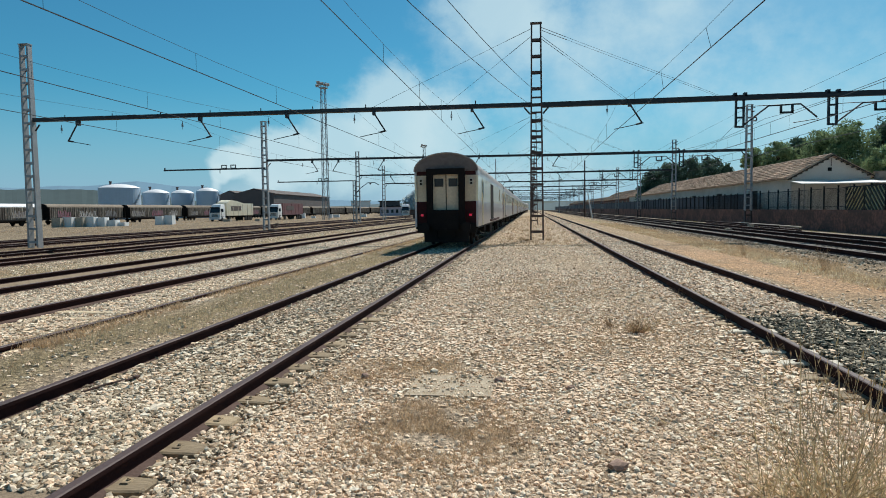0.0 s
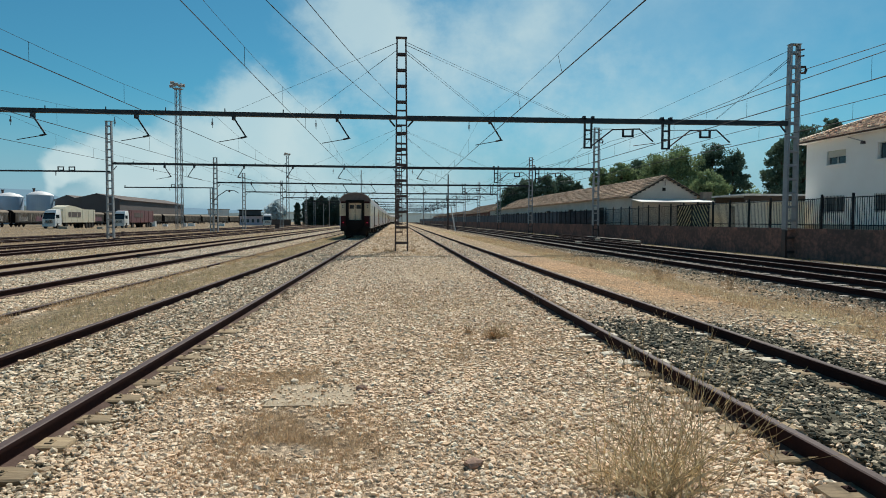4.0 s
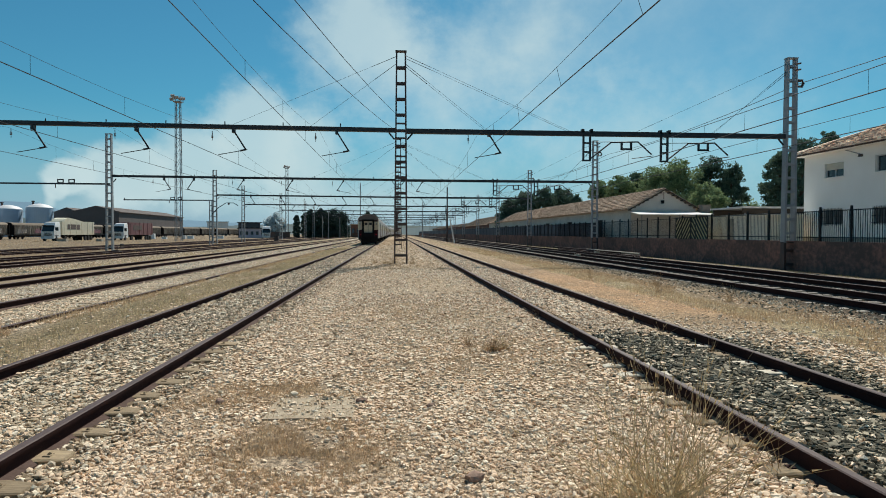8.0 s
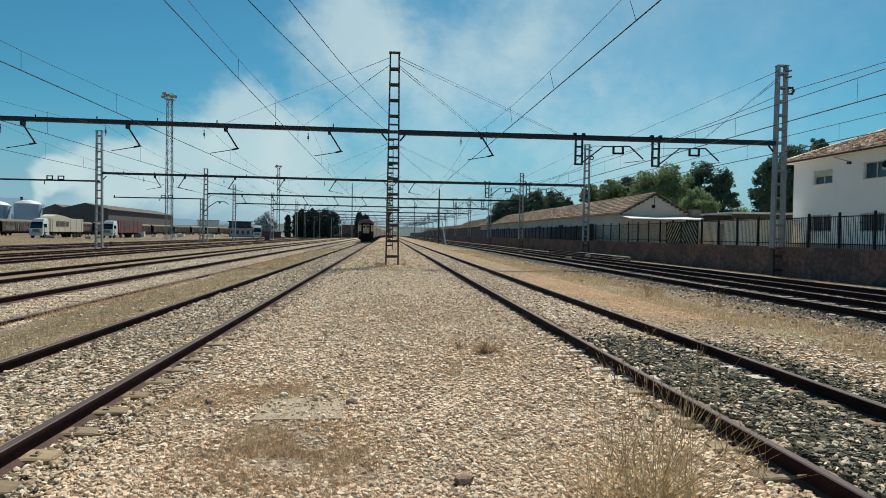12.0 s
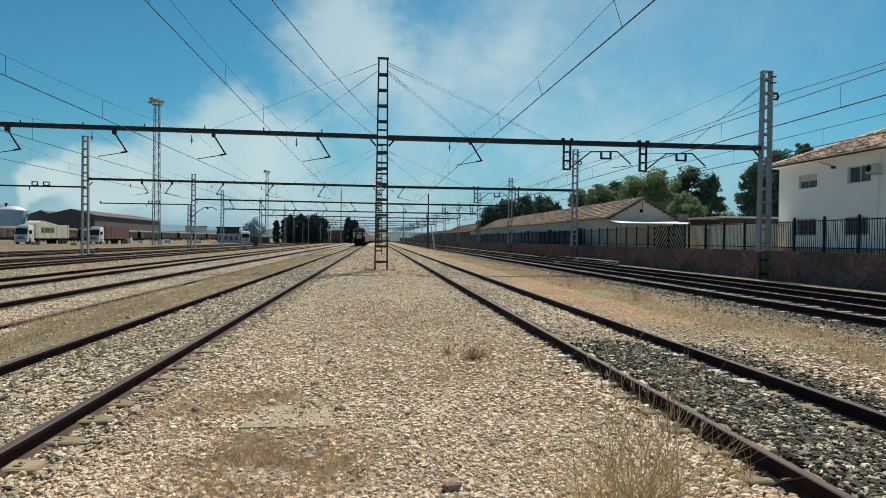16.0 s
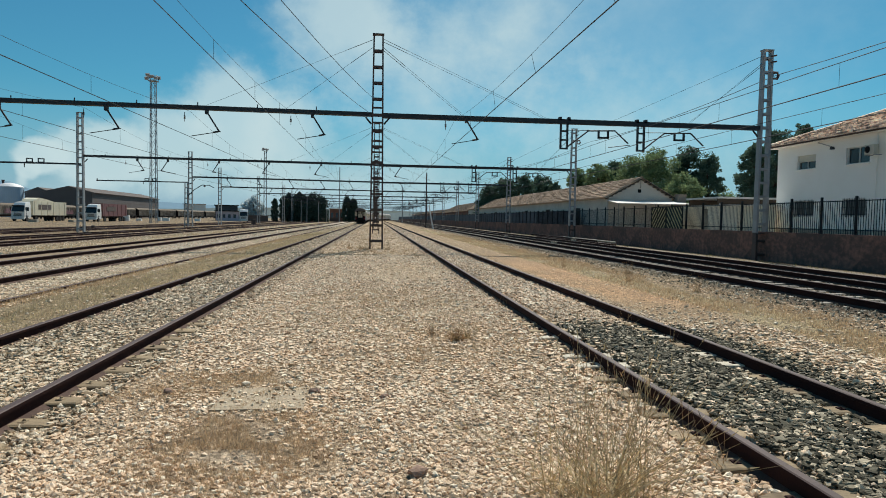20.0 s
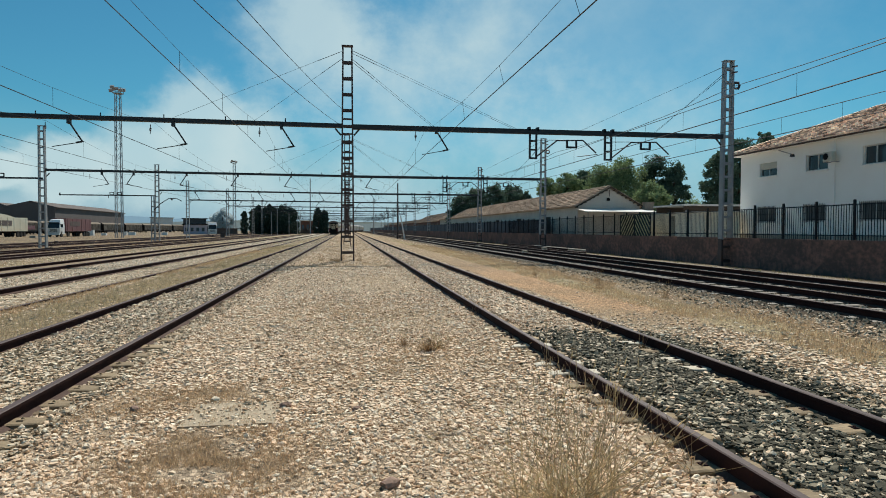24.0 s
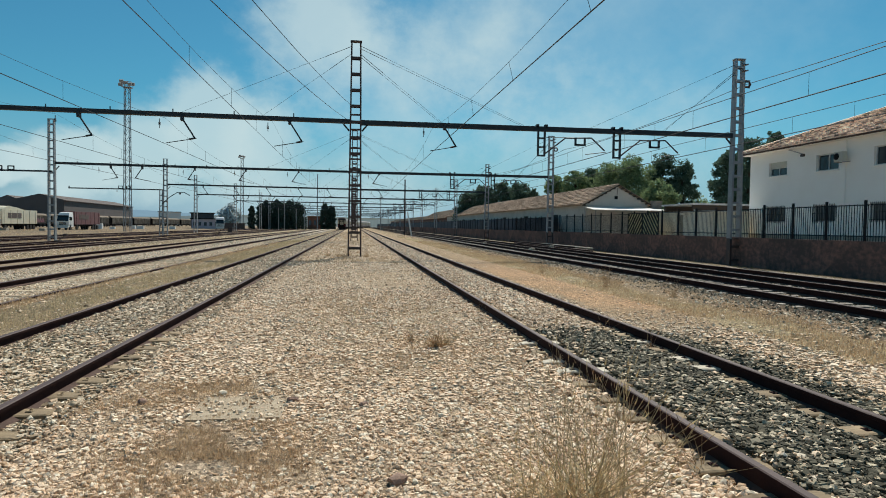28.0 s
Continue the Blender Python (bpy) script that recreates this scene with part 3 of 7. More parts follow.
# ---- catenary portals ----


def lattice(s, x, y, z0, z1, w0, w1, deep=0.34, leg=0.085, gaps=None, slot=0, sub=None):
    """A battened post: two channel legs that lean together, joined by flat plates on both faces."""
    h = z1 - z0
    for side in (-1, 1):
        xa, xb = x + side * (w0 / 2 - leg / 2), x + side * (w1 / 2 - leg / 2)
        vs = []
        for xx, z, k in ((xa, z0, 1), (xb, z1, 0.8)):
            for dx, dy in ((-leg / 2, -deep / 2 * k), (leg / 2, -deep / 2 * k), (leg / 2, deep / 2 * k), (-leg / 2, deep / 2 * k)):
                vs.append((xx + dx, y + dy, z))
        s.add(vs, [(3, 2, 1, 0), (4, 5, 6, 7), (0, 1, 5, 4), (1, 2, 6, 5), (2, 3, 7, 6), (3, 0, 4, 7)], slot)
    z = z0 + 0.55
    while z < z1 - 0.1:
        k = (z - z0) / h
        w, d = w0 + (w1 - w0) * k, deep * (1 - 0.2 * k)
        for side in (-1, 1):
            s.box((x, y + side * (d / 2 + 0.004), z), (w - 0.02, 0.012, 0.13), slot)
        z += gaps or 0.86
    s.box((x, y, z1 + 0.02), (w1 + 0.06, deep * 0.8 + 0.06, 0.05), slot)
    return s


ARMS = {0: ((-26.9, -1), (-19.1, 1), (-13.8, 1), (-8.72, 1), (-3.2, 1), (5.19, 1)), 1: ((-24.0, 1), (-21.0, -1), (-15.9, -1), (-10.85, -1), (-5.5, -1), (2.9, -1)), 2: ((-22.5, 1), (-17.9, 1), (-13.1, 1), (-8.3, 1), (-3.9, 1), (4.1, 1))}


def portal(y, arms, left=-30.2, right=22.75, tall=12.0):
    t = thing("catenary_portal", "dark steel catenary portal spanning the yard on three lattice posts", "catenary portal", pose(bend(0, y), y, 0, 0, 0, heading(y)), "catenary portals")
    s = Shape()
    lattice(s, 0.30, 0, -0.1, 11.65, 0.76, 0.56, 0.36)
    for zz in (5.3, 5.9, 6.5, 6.9, 7.7):
        s.box((0.3, -0.17, zz), (0.62, 0.02, 0.1))
    part("middle_post", s, DARKSTEEL, t, "dark rusted lattice post")
    for x, z0, z1 in ((left, -0.45, tall), (right, -0.6, 11.8)):
        s = Shape()
        if x > 0:
            part("post_foot", lattice(Shape(), x, 0, z0, 1.2, 0.74, 0.7, 0.44, 0.12, 0.8), DARKSTEEL, t, "dark lower part of the post")
            z0 = 1.2
        lattice(s, x, 0, z0, z1, 0.72, 0.6, 0.42, 0.12, 0.8)
        part("side_post", s, GALV, t, "pale galvanised lattice post")
    for x0, x1, zz0, zz1, hh in ((left + 0.35, 0.0, 7.49, 7.35, 0.22), (0.6, right - 0.35, 7.31, 7.33, 0.26)):
        s = Shape().box(((x0 + x1) / 2, 0, (zz0 + zz1) / 2), (x1 - x0, 0.3, hh), 0, Matrix.Rotation(math.atan2(zz0 - zz1, x1 - x0), 3, "Y"))
        for xx in (x0 + 0.15, x1 - 0.15):
            sg = 1 if xx > (x0 + x1) / 2 else -1
            part("knee_brace", Shape().tube((xx - 0.2 * sg, 0, 7.2), (xx + 0.1 * sg, 0, 6.85), 0.05), BEAMSTEEL, t)
        part("beam", s, BEAMSTEEL, t)
    for x, lean in ARMS[arms]:
        d = 0.65 * lean
        arm = Shape().tube((x, -0.1, 7.2), (x + d, -0.1, 6.17), 0.045).box((x, -0.05, 7.22), (0.14, 0.3, 0.3))
        arm.tube((x + d + 0.08 * lean, -0.1, 6.17), (x + d - 1.45 * lean, -0.12, 5.88), 0.022)
        arm.tube((x + d - 0.02, -0.1, 6.17), (x + d - 0.3 * lean, -0.1, 6.11), 0.05, 8)
        part("registration_arm", arm, BEAMSTEEL, t)
        ins = Shape()
        xi = x - 1.15
        ins.tube((xi, 0, 7.15), (xi, 0, 6.95), 0.02)
        for k in range(3):
            ins.lathe((xi, 0, 6.8 + 0.06 * k), [(0.02, 0), (0.065, 0.01), (0.05, 0.04), (0.02, 0.05)], 8)
        ins.tube((xi, 0, 6.82), (xi, 0, 6.65), 0.015)
        part("insulator", ins, INSUL, t)
    for k in range(9):
        xp = left + 2.4 + 3.1 * k
        part("beam_pin", Shape().tube((xp, 0, 7.42 - 0.005 * k), (xp, 0, 7.72 - 0.005 * k), 0.03, 6), BEAMSTEEL, t)
    for x in (10.77, 15.27):
        s = Shape()
        for dx in (-0.19, 0.19):
            s.box((x + dx, 0, 6.5), (0.09, 0.14, 1.45))
        for zz in (5.82, 6.3, 6.8):
            s.box((x, 0, zz), (0.4, 0.12, 0.09))
        for dx in (-0.25, 0.25):
            s.box((x + dx, 0, 7.47), (0.14, 0.3, 0.2))
        part("drop_mast", s, BEAMSTEEL, t)
        s = Shape().line([(x + 0.2, -0.05, 5.92), (x + 1.4, -0.05, 6.85), (x + 2.95, -0.05, 6.9), (x + 3.75, -0.05, 6.2)], 0.045)
        s.line([(x + 0.2, -0.05, 6.85), (x + 1.5, -0.05, 6.88)], 0.02)
        s.line([(x + 2.6, -0.05, 5.95), (x + 3.85, -0.05, 6.12)], 0.022)
        part("cantilever", s, BEAMSTEEL, t)
        s = Shape()
        for xa, za, xb, zb in ((2.0, 6.85, 2.0, 6.48), (2.55, 6.85, 2.55, 6.48), (2.0, 6.48, 2.55, 6.48)):
            s.box((x + (xa + xb) / 2, -0.05, (za + zb) / 2), (abs(xb - xa) + 0.1, 0.1, abs(zb - za) + 0.1))
        part("hanger_box", s, BEAMSTEEL, t)
    for xa, za, xb, zb in ((0.05, 11.4, -8.8, 7.52), (0.05, 11.0, -4.65, 7.48), (0.55, 11.45, 9.75, 7.48), (0.55, 11.3, 9.6, 7.46), (0.55, 11.0, 5.08, 7.46), (0.55, 10.85, 4.95, 7.45), (right - 0.25, 11.5, 13.65, 7.48), (right - 0.25, 11.1, 18.2, 7.48), (right - 0.25, 10.95, 18.1, 7.48)):
        s = Shape().tube((xa, 0, za), (xb, 0, zb), 0.0075, 5)
        u = (Vector((xb, 0, zb)) - Vector((xa, 0, za))).normalized()
        s.tube(Vector((xa, 0, za)) + u * 0.05, Vector((xa, 0, za)) + u * 1.5, 0.015, 5)
        part("stay_cable", s, WIRE, t)
    s = Shape().line([(right + 0.3, -0.1, 10.55), (right + 0.63, -0.1, 10.55), (right + 0.68, -0.1, 10.4), (right + 0.6, -0.1, 10.2), (right + 0.3, -0.1, 10.2), (right + 0.3, -0.1, 10.55)], 0.085)
    part("bracket", s, DARKSTEEL, t)
    for zz in (11.45, 11.1):
        s = Shape().tube((right + 0.15, -0.15, zz), (right + 0.5, -0.15, zz + 0.08), 0.05)
        part("pin_insulator", s, INSUL, t)
    return t


SPAN = 33.2
leans = [portal(36.0, 0), portal(36.0 + SPAN, 1, -29.55, 21.8, 11.8), portal(36.0 + 2 * SPAN, 2, -28.0, 21.6, 11.3), portal(36.0 + 3 * SPAN, 1, -31.4, 21.8, 11.3)]
for i in range(4, 12):
    yy = 36.0 + SPAN * i
    copy_thing(leans[1 + i % 2], pose(bend(0, yy), yy, 0, 0, 0, heading(yy)))
# one portal stands behind the camera and carries the wires on
copy_thing(leans[1], pose(0, 36.0 - SPAN - 8, 0))

# ---- overhead wires ----


def wire_line(x0, x1, zc=5.86, zm=7.2, droop=0.85, name="overhead_wire", swing=0.0, hangers=7, r=(0.0145, 0.006)):
    """Contact wire, sagging messenger and droppers over one track; x0 and x1: its places at odd and even portals; swing: how far the contact wire stands off behind the first portal."""
    t = thing(name, "thin dark overhead wire with droppers above a track", "overhead wire", group="overhead wires")
    ys = [36.0 - SPAN - 8] + [36.0 + SPAN * i for i in range(8)]
    cp, mp, far = [], [], Shape()
    for i, (ya, yb) in enumerate(zip(ys, ys[1:])):
        xa, xb = (x1, x0) if i % 2 == 0 else (x0, x1)
        off = swing if i == 0 else 0.0

        def at(k, z, sag):
            y = ya + (yb - ya) * k
            return (bend(xa + (xb - xa) * k, y), y, z - sag * 4 * k * (1 - k))
        for k in range(2):
            cx, cy, cz = at(k / 2, zc, 0)
            cp.append((cx + off * (1 - k / 2), cy, cz))
        mp += [at(k / 10, zm, droop) for k in range(10)]
        for k in range(1, hangers):
            a, b = at(k / hangers, zc, 0), at(k / hangers, zm, droop)
            a = (a[0] + off * (1 - k / hangers), a[1], a[2])
            if ya < 60:
                part("dropper", Shape().tube(a, b, 0.006, 4, caps=False), WIRE, t)
            else:
                far.tube(a, b, 0.006, 3, caps=False)
    cw, mw = Shape().line(cp, r[0], 5), Shape().line(mp, r[1], 5)
    part("contact_wire", cw, WIRE, t)
    part("messenger_wire", mw, WIRE, t)
    tagged(part("far_droppers", far, WIRE, t), kind="stuff")
    return t


wire_line(-4.1, -4.05, r=(0.0105, 0.005))
wire_line(-9.6, -9.75)
wire_line(-14.9, -15.1)
wire_line(-20.4, -20.3)
wire_line(4.55, 4.5, swing=0.3)
wire_line(14.24, 14.1, 5.93, 6.72, 0.06, hangers=12, r=(0.02, 0.014))
wire_line(18.78, 18.6, 5.9, 6.64, 0.06, hangers=12, r=(0.02, 0.014))

AX = -4.6
anchor = thing("anchor_wire", "pair of wires tied off at the middle lattice post", "overhead wire", group="overhead wires")
for z0, z1, dx in ((5.4, 7.4, 0.0), (5.9, 8.1, 0.3)):
    part("wire", Shape().line([(AX + (-0.1 - AX) * k / 8 + dx, -8 + 43.9 * k / 8, z0 + (z1 - z0) * (k / 8) ** 2) for k in range(9)], 0.012, 4), WIRE, anchor)


def feeder(x, xb, z, label):
    """A cable on the side posts; xb: its place behind the camera, where it swings away."""
    t = thing("feeder_cable", label, "cable", group="feeder cables")
    pts = []
    ys = [36.0 - SPAN - 8] + [36.0 + SPAN * i for i in range(9)]
    for ya, yb in zip(ys, ys[1:]):
        x0 = xb if ya < 0 else x
        pts += [(bend(x0 + (x - x0) * k / 8, ya + (yb - ya) * k / 8), ya + (yb - ya) * k / 8, z - 0.4 * 4 * k / 8 * (1 - k / 8)) for k in range(8)]
    part("cable", Shape().line(pts, 0.02, 5), WIRE, t)


feeder(23.3, 23.3, 10.4, "feeder cable strung between the side posts")

# ---- retaining wall and fence ----
WX = 22.95


def wall_and_fence():
    w = thing("wall_east", "stained reddish brown rendered retaining wall", "wall", kind="structure")
    y = -30.0
    while y < 640:
        ln = 9.0 if y < 150 else 27.0
        m = pose(bend(WX, y + ln / 2), y + ln / 2, 0, 0, 0, heading(y + ln / 2))
        part("panel", Shape().box((0.2, 0, 0.4), (0.4, ln - 0.01, 1.82)), RENDERWALL, w, at=m)
        y += ln
    f = thing("iron_fence", "black iron railing fence on top of the retaining wall", "fence", kind="structure")
    post = Shape().box((0, 0, 0.92), (0.095, 0.095, 1.84)).box((0, 0, 1.86), (0.115, 0.115, 0.04), top=0.6).mesh("post", FENCEPAINT)
    rail_ = Shape().box((0, 0, 0), (0.05, 2.3, 0.05)).mesh("fence_rail", FENCEPAINT)
    bar = Shape().box((0, 0, 0.8), (0.024, 0.024, 1.6)).box((0, 0, 1.66), (0.024, 0.024, 0.12), top=0.1).mesh("bar", FENCEPAINT)
    thin = Shape().box((0, 0, 0.8), (0.015, 0.015, 1.6)).mesh("bar", FENCEPAINT)
    rest = Shape()
    n = 0
    for i in range(60):
        y0 = 0.2 + 2.4 * i
        if y0 < 70:
            part("post", post, None, f, at=pose(WX + 0.2, y0, 1.3))
            for z in (1.53, 2.95):
                part("fence_rail", rail_, None, f, at=pose(WX + 0.2, y0 + 1.2, z))
        else:
            rest.box((WX + 0.2, y0, 2.2), (0.12, 0.12, 1.84))
            for z in (1.53, 2.95):
                rest.box((WX + 0.2, y0 + 1.2, z), (0.05, 2.3, 0.05))
        for k in range(1, 15):
            yb = y0 + 0.16 * k
            if 14 < yb < 60 and n < 300:
                part("bar", bar if yb < 36.5 else thin, None, f, at=pose(WX + 0.2, yb, 1.3))
                n += 1
            elif yb < 90:
                rest.box((WX + 0.2, yb, 2.1), (0.016, 0.016, 1.66))
    tagged(part("far_railing", rest, FENCEPAINT, f), kind="stuff")
    s = thing("screened_fence", "dark navy screened stretch of fence along the platform", "fence", kind="structure")
    y = 72.0
    while y < 640:
        ln = 6.0 if y < 200 else 18.0
        ym = y + ln / 2
        p = Shape().box((0.25, 0, 2.1), (0.04, ln - 0.12, 1.6)).box((0.25, ln / 2, 2.15), (0.12, 0.12, 1.8), 1).box((0.25, 0, 2.92), (0.08, ln, 0.08), 1)
        part("panel", p, (SCREEN, FENCEPAINT), s, at=pose(bend(WX, ym), ym, 0, 0, 0, heading(ym)))
        y += ln
    g = thing("slatted_gate", "gate of slanted dark slats in a herringbone on the wall", "gate")
    for sgn, yc in ((1, 47.6), (-1, 50.3)):
        fr = Shape()
        for dy in (-1.33, 1.33):
            fr.box((WX + 0.12, yc + dy, 2.1), (0.06, 0.08, 1.8))
        for z in (1.23, 2.98):
            fr.box((WX + 0.12, yc, z), (0.06, 2.7, 0.08))
        part("gate_frame", fr, FENCEPAINT, g)
        part("backing_sheet", Shape().box((WX + 0.16, yc, 2.1), (0.015, 2.66, 1.72)), BACKSHEET, g)
        for k in range(-5, 8):
            # each slat is cut off by the frame
            pts = []
            y0, c = -1.3, k * 0.46
            a = max(-1.3, (1.23 - 2.1) - c)
            b = min(1.3, (2.95 - 2.1) - c)
            if b - a < 0.15:
                continue
            p0, p1 = Vector((WX + 0.1, yc + sgn * a, 2.1 + a + c)), Vector((WX + 0.1, yc + sgn * b, 2.1 + b + c))
            d = p1 - p0
            part("slat", Shape().box((p0 + p1) / 2, (0.03, d.length, 0.16), 0, Matrix.Rotation(math.atan2(d.z, d.y), 3, "X")), SLATPAINT, g)


SCREEN = mat("navy_screen", (0.05, 0.065, 0.09), 0.7, 0, (0.035, 0.045, 0.06), 0.6, 8, 0.5, 0.1)
SLATPAINT = mat("dark_green_slat", (0.02, 0.024, 0.015), 0.7, 0, (0.03, 0.03, 0.02), 2, 20)
BACKSHEET = mat("faded_yellow_sheet", (0.78, 0.7, 0.42), 0.8, 0, (0.6, 0.53, 0.3), 1, 10)
wall_and_fence()

# ---- buildings on the platform side ----


def tile_roof(corners_low, corners_high, n, parent, material, name="roof", r=0.11, thick=0.1):
    """Rows of half-round tiles laid from the eave to the ridge between two edges, over a closed slab."""
    (a0, a1), (b0, b1) = corners_low, corners_high
    a0, a1, b0, b1 = map(Vector, (a0, a1, b0, b1))
    up = ((a1 - a0).cross(b0 - a0)).normalized()
    if up.z < 0:
        up = -up
    s = Shape()
    lo = [p - up * thick for p in (a0, a1, b1, b0)]
    hi = [a0, a1, b1, b0]
    s.add([tuple(p) for p in lo + hi], [(3, 2, 1, 0), (4, 5, 6, 7), (0, 1, 5, 4), (1, 2, 6, 5), (2, 3, 7, 6), (3, 0, 4, 7)])
    slab_ = part(name, s, material, parent)
    s = Shape()
    along = (a1 - a0).normalized()
    for i in range(n):
        k = (i + 0.5) / n
        p, q = a0 + (a1 - a0) * k, b0 + (b1 - b0) * k
        rows = max(2, int((q - p).length / 0.42))
        jig = random.Random(i * 3 + n)
        for j in range(rows):
            c, d = p + (q - p) * (j / rows), p + (q - p) * ((j + 1.12) / rows)
            o = along * jig.uniform(-0.012, 0.012) + up * (0.05 * noise.noise((i * 0.11, j * 0.3, n)) + jig.uniform(0, 0.012))
            vs = []
            for e, lift, rr in ((c, 0.055, r), (d, 0.0, r * 0.82)):
                for w in (0, 60, 120, 180):
                    vs.append(tuple(e + o + along * (rr * math.cos(radians(w))) + up * (rr * 0.75 * math.sin(radians(w)) + lift)))
            s.add(vs, [(0, 1, 5, 4), (1, 2, 6, 5), (2, 3, 7, 6), (3, 2, 1, 0)])
    tagged(part("roof_tiles", s, material, slab_), kind="stuff")
    return slab_


def holed_wall(s, x, y0, y1, z0, z1, holes, thick=0.3):
    return s.wall(x, thick, [y0, y1], [z0, z1], holes)


DULLGLASS = glass_mat("dusty_window_glass", (0.15, 0.155, 0.15), 0.25)


def house():
    X, Y0, Y1, Z0, Z1, XB = 27.6, 16.0, 41.9, 1.12, 6.9, 39.0
    h = thing("house", "white rendered two-storey house with a tiled hip roof behind the fence", "house")
    upper = [(38.1, 39.85, 5.3, 6.2, 0.5), (33.7, 35.5, 5.3, 6.28, 0.0), (29.6, 31.2, 5.28, 6.3, 0.0), (25.2, 26.8, 5.28, 6.3, 0.2), (20.8, 22.4, 5.28, 6.3, 0.0)]
    lower = [(38.1, 40.0, 2.3, 3.3), (33.8, 35.6, 2.3, 3.3), (29.4, 31.3, 2.3, 3.3), (25.0, 26.8, 2.3, 3.3), (20.6, 22.4, 2.3, 3.3)]
    s = holed_wall(Shape(), X, Y0, Y1, Z0, Z1, [u[:4] for u in upper] + lower)
    part("front_wall", s, WHITEWALL, h)
    for yy in (Y0 + 0.15, Y1 - 0.15):
        part("side_wall", Shape().box(((X + XB) / 2 + 0.15, yy, (Z0 + Z1) / 2), (XB - X - 0.3, 0.3, Z1 - Z0)), WHITEWALL, h)
    part("back_wall", Shape().box((XB, (Y0 + Y1) / 2, (Z0 + Z1) / 2), (0.3, Y1 - Y0 - 0.6, Z1 - Z0)), WHITEWALL, h)
    part("plinth", Shape().box((X - 0.03, (Y0 + Y1) / 2, Z0 + 0.2), (0.08, Y1 - Y0, 0.4)), CONCRETE, h)
    part("drainpipe", Shape().line([(X - 0.07, 33.1, 6.95), (X - 0.07, 33.1, 1.2)], 0.04, 8), WHITEWALL, h)
    for ya, yb, za, zb, shut in upper:
        w = new("window")
        w.parent = h
        fr = Shape()
        xx = X + 0.16
        for z in (za + 0.03, zb - 0.03):
            fr.box((xx, (ya + yb) / 2, z), (0.07, yb - ya, 0.06))
        for y in (ya + 0.03, yb - 0.03, (ya + yb) / 2):
            fr.box((xx, y, (za + zb) / 2), (0.08 if y == (ya + yb) / 2 else 0.07, 0.07, zb - za - 0.12))
        part("frame", fr, FRAMEWHITE, w)
        for k in (0, 1):
            yc = ya + (yb - ya) * (0.27 + 0.46 * k)
            part("pane", Shape().box((xx + 0.01, yc, (za + zb) / 2), (0.012, (yb - ya) / 2 - 0.11, zb - za - 0.13)), GLASS, w)
        part("sill", Shape().box((X - 0.03, (ya + yb) / 2, za - 0.03), (0.16, yb - ya + 0.16, 0.06)), WHITEWALL, w)
        if shut:
            # one ribbed sheet of slats
            n = int((zb - za) * shut / 0.06)
            front = [(X + 0.078 + (0.012 if k % 2 else 0.0), zb - 0.03 * k) for k in range(2 * n + 1)]
            ss = Shape().extrude([(X + 0.105, zb)] + front + [(X + 0.105, zb - 0.06 * n)], ya + 0.03, yb - 0.03)
            part("roller_shutter", ss, SHUTTER, w)
    for ya, yb, za, zb in lower:
        w = new("window")
        w.parent = h
        fr = Shape()
        xx = X + 0.16
        for z in (za + 0.03, zb - 0.03):
            fr.box((xx, (ya + yb) / 2, z), (0.07, yb - ya, 0.06))
        for y in (ya + 0.03, yb - 0.03, (ya + yb) / 2):
            fr.box((xx, y, (za + zb) / 2), (0.08, 0.06, zb - za - 0.12))
        part("frame", fr, FRAMEWHITE, w)
        part("pane", Shape().box((xx + 0.01, (ya + yb) / 2, (za + zb) / 2), (0.012, yb - ya - 0.1, zb - za - 0.1)), DULLGLASS, w)
        gr = Shape()
        k = ya + 0.06
        while k < yb:
            gr.tube((X - 0.05, k, za - 0.05), (X - 0.05, k, zb + 0.05), 0.012, 5)
            k += 0.13
        for z in (za + 0.1, (za + zb) / 2, zb - 0.1):
            gr.box((X - 0.05, (ya + yb) / 2, z), (0.012, yb - ya + 0.1, 0.03))
        part("window_grille", gr, FENCEPAINT, w)
    o = 0.55
    ex0, ex1, ey0, ey1, ez = X - o, XB + o, Y0 - o, Y1 + o, Z1 + 0.12
    rx, rz = (X + XB) / 2, 9.5
    ry0, ry1 = Y0 + 5.2, Y1 - 5.2
    tile_roof(((ex0, ey0, ez), (ex0, ey1, ez)), ((rx, ry0, rz), (rx, ry1, rz)), 84, h, TILE, "west_roof", 0.135)
    tile_roof(((ex1, ey0, ez), (ex1, ey1, ez)), ((rx, ry0, rz), (rx, ry1, rz)), 30, h, TILE, "east_roof")
    tile_roof(((ex0, ey1, ez), (ex1, ey1, ez)), ((rx, ry1, rz), (rx, ry1 - 0.01, rz)), 40, h, TILE, "north_hip")
    tile_roof(((ex0, ey0, ez), (ex1, ey0, ez)), ((rx, ry0, rz), (rx, ry0 + 0.01, rz)), 20, h, TILE, "south_hip")
    part("gutter", Shape().line([(ex0 - 0.02, ey0, ez - 0.07), (ex0 - 0.02, ey1, ez - 0.07)], 0.055, 6), PALERUST, h, "brown gutter along the eave")
    part("soffit", Shape().box(((X + XB) / 2, (Y0 + Y1) / 2, Z1 + 0.03), (XB - X + 2 * o - 0.1, Y1 - Y0 + 2 * o - 0.1, 0.06)), WHITEWALL, h)
    part("ridge_cap", Shape().line([(rx, ry0, rz + 0.03), (rx, ry1, rz + 0.03)], 0.14, 8).line([(rx, ry1, rz + 0.03), (ex0, ey1, ez + 0.05)], 0.12, 8).line([(rx, ry1, rz + 0.03), (ex1, ey1, ez + 0.05)], 0.12, 8), TILE, h)
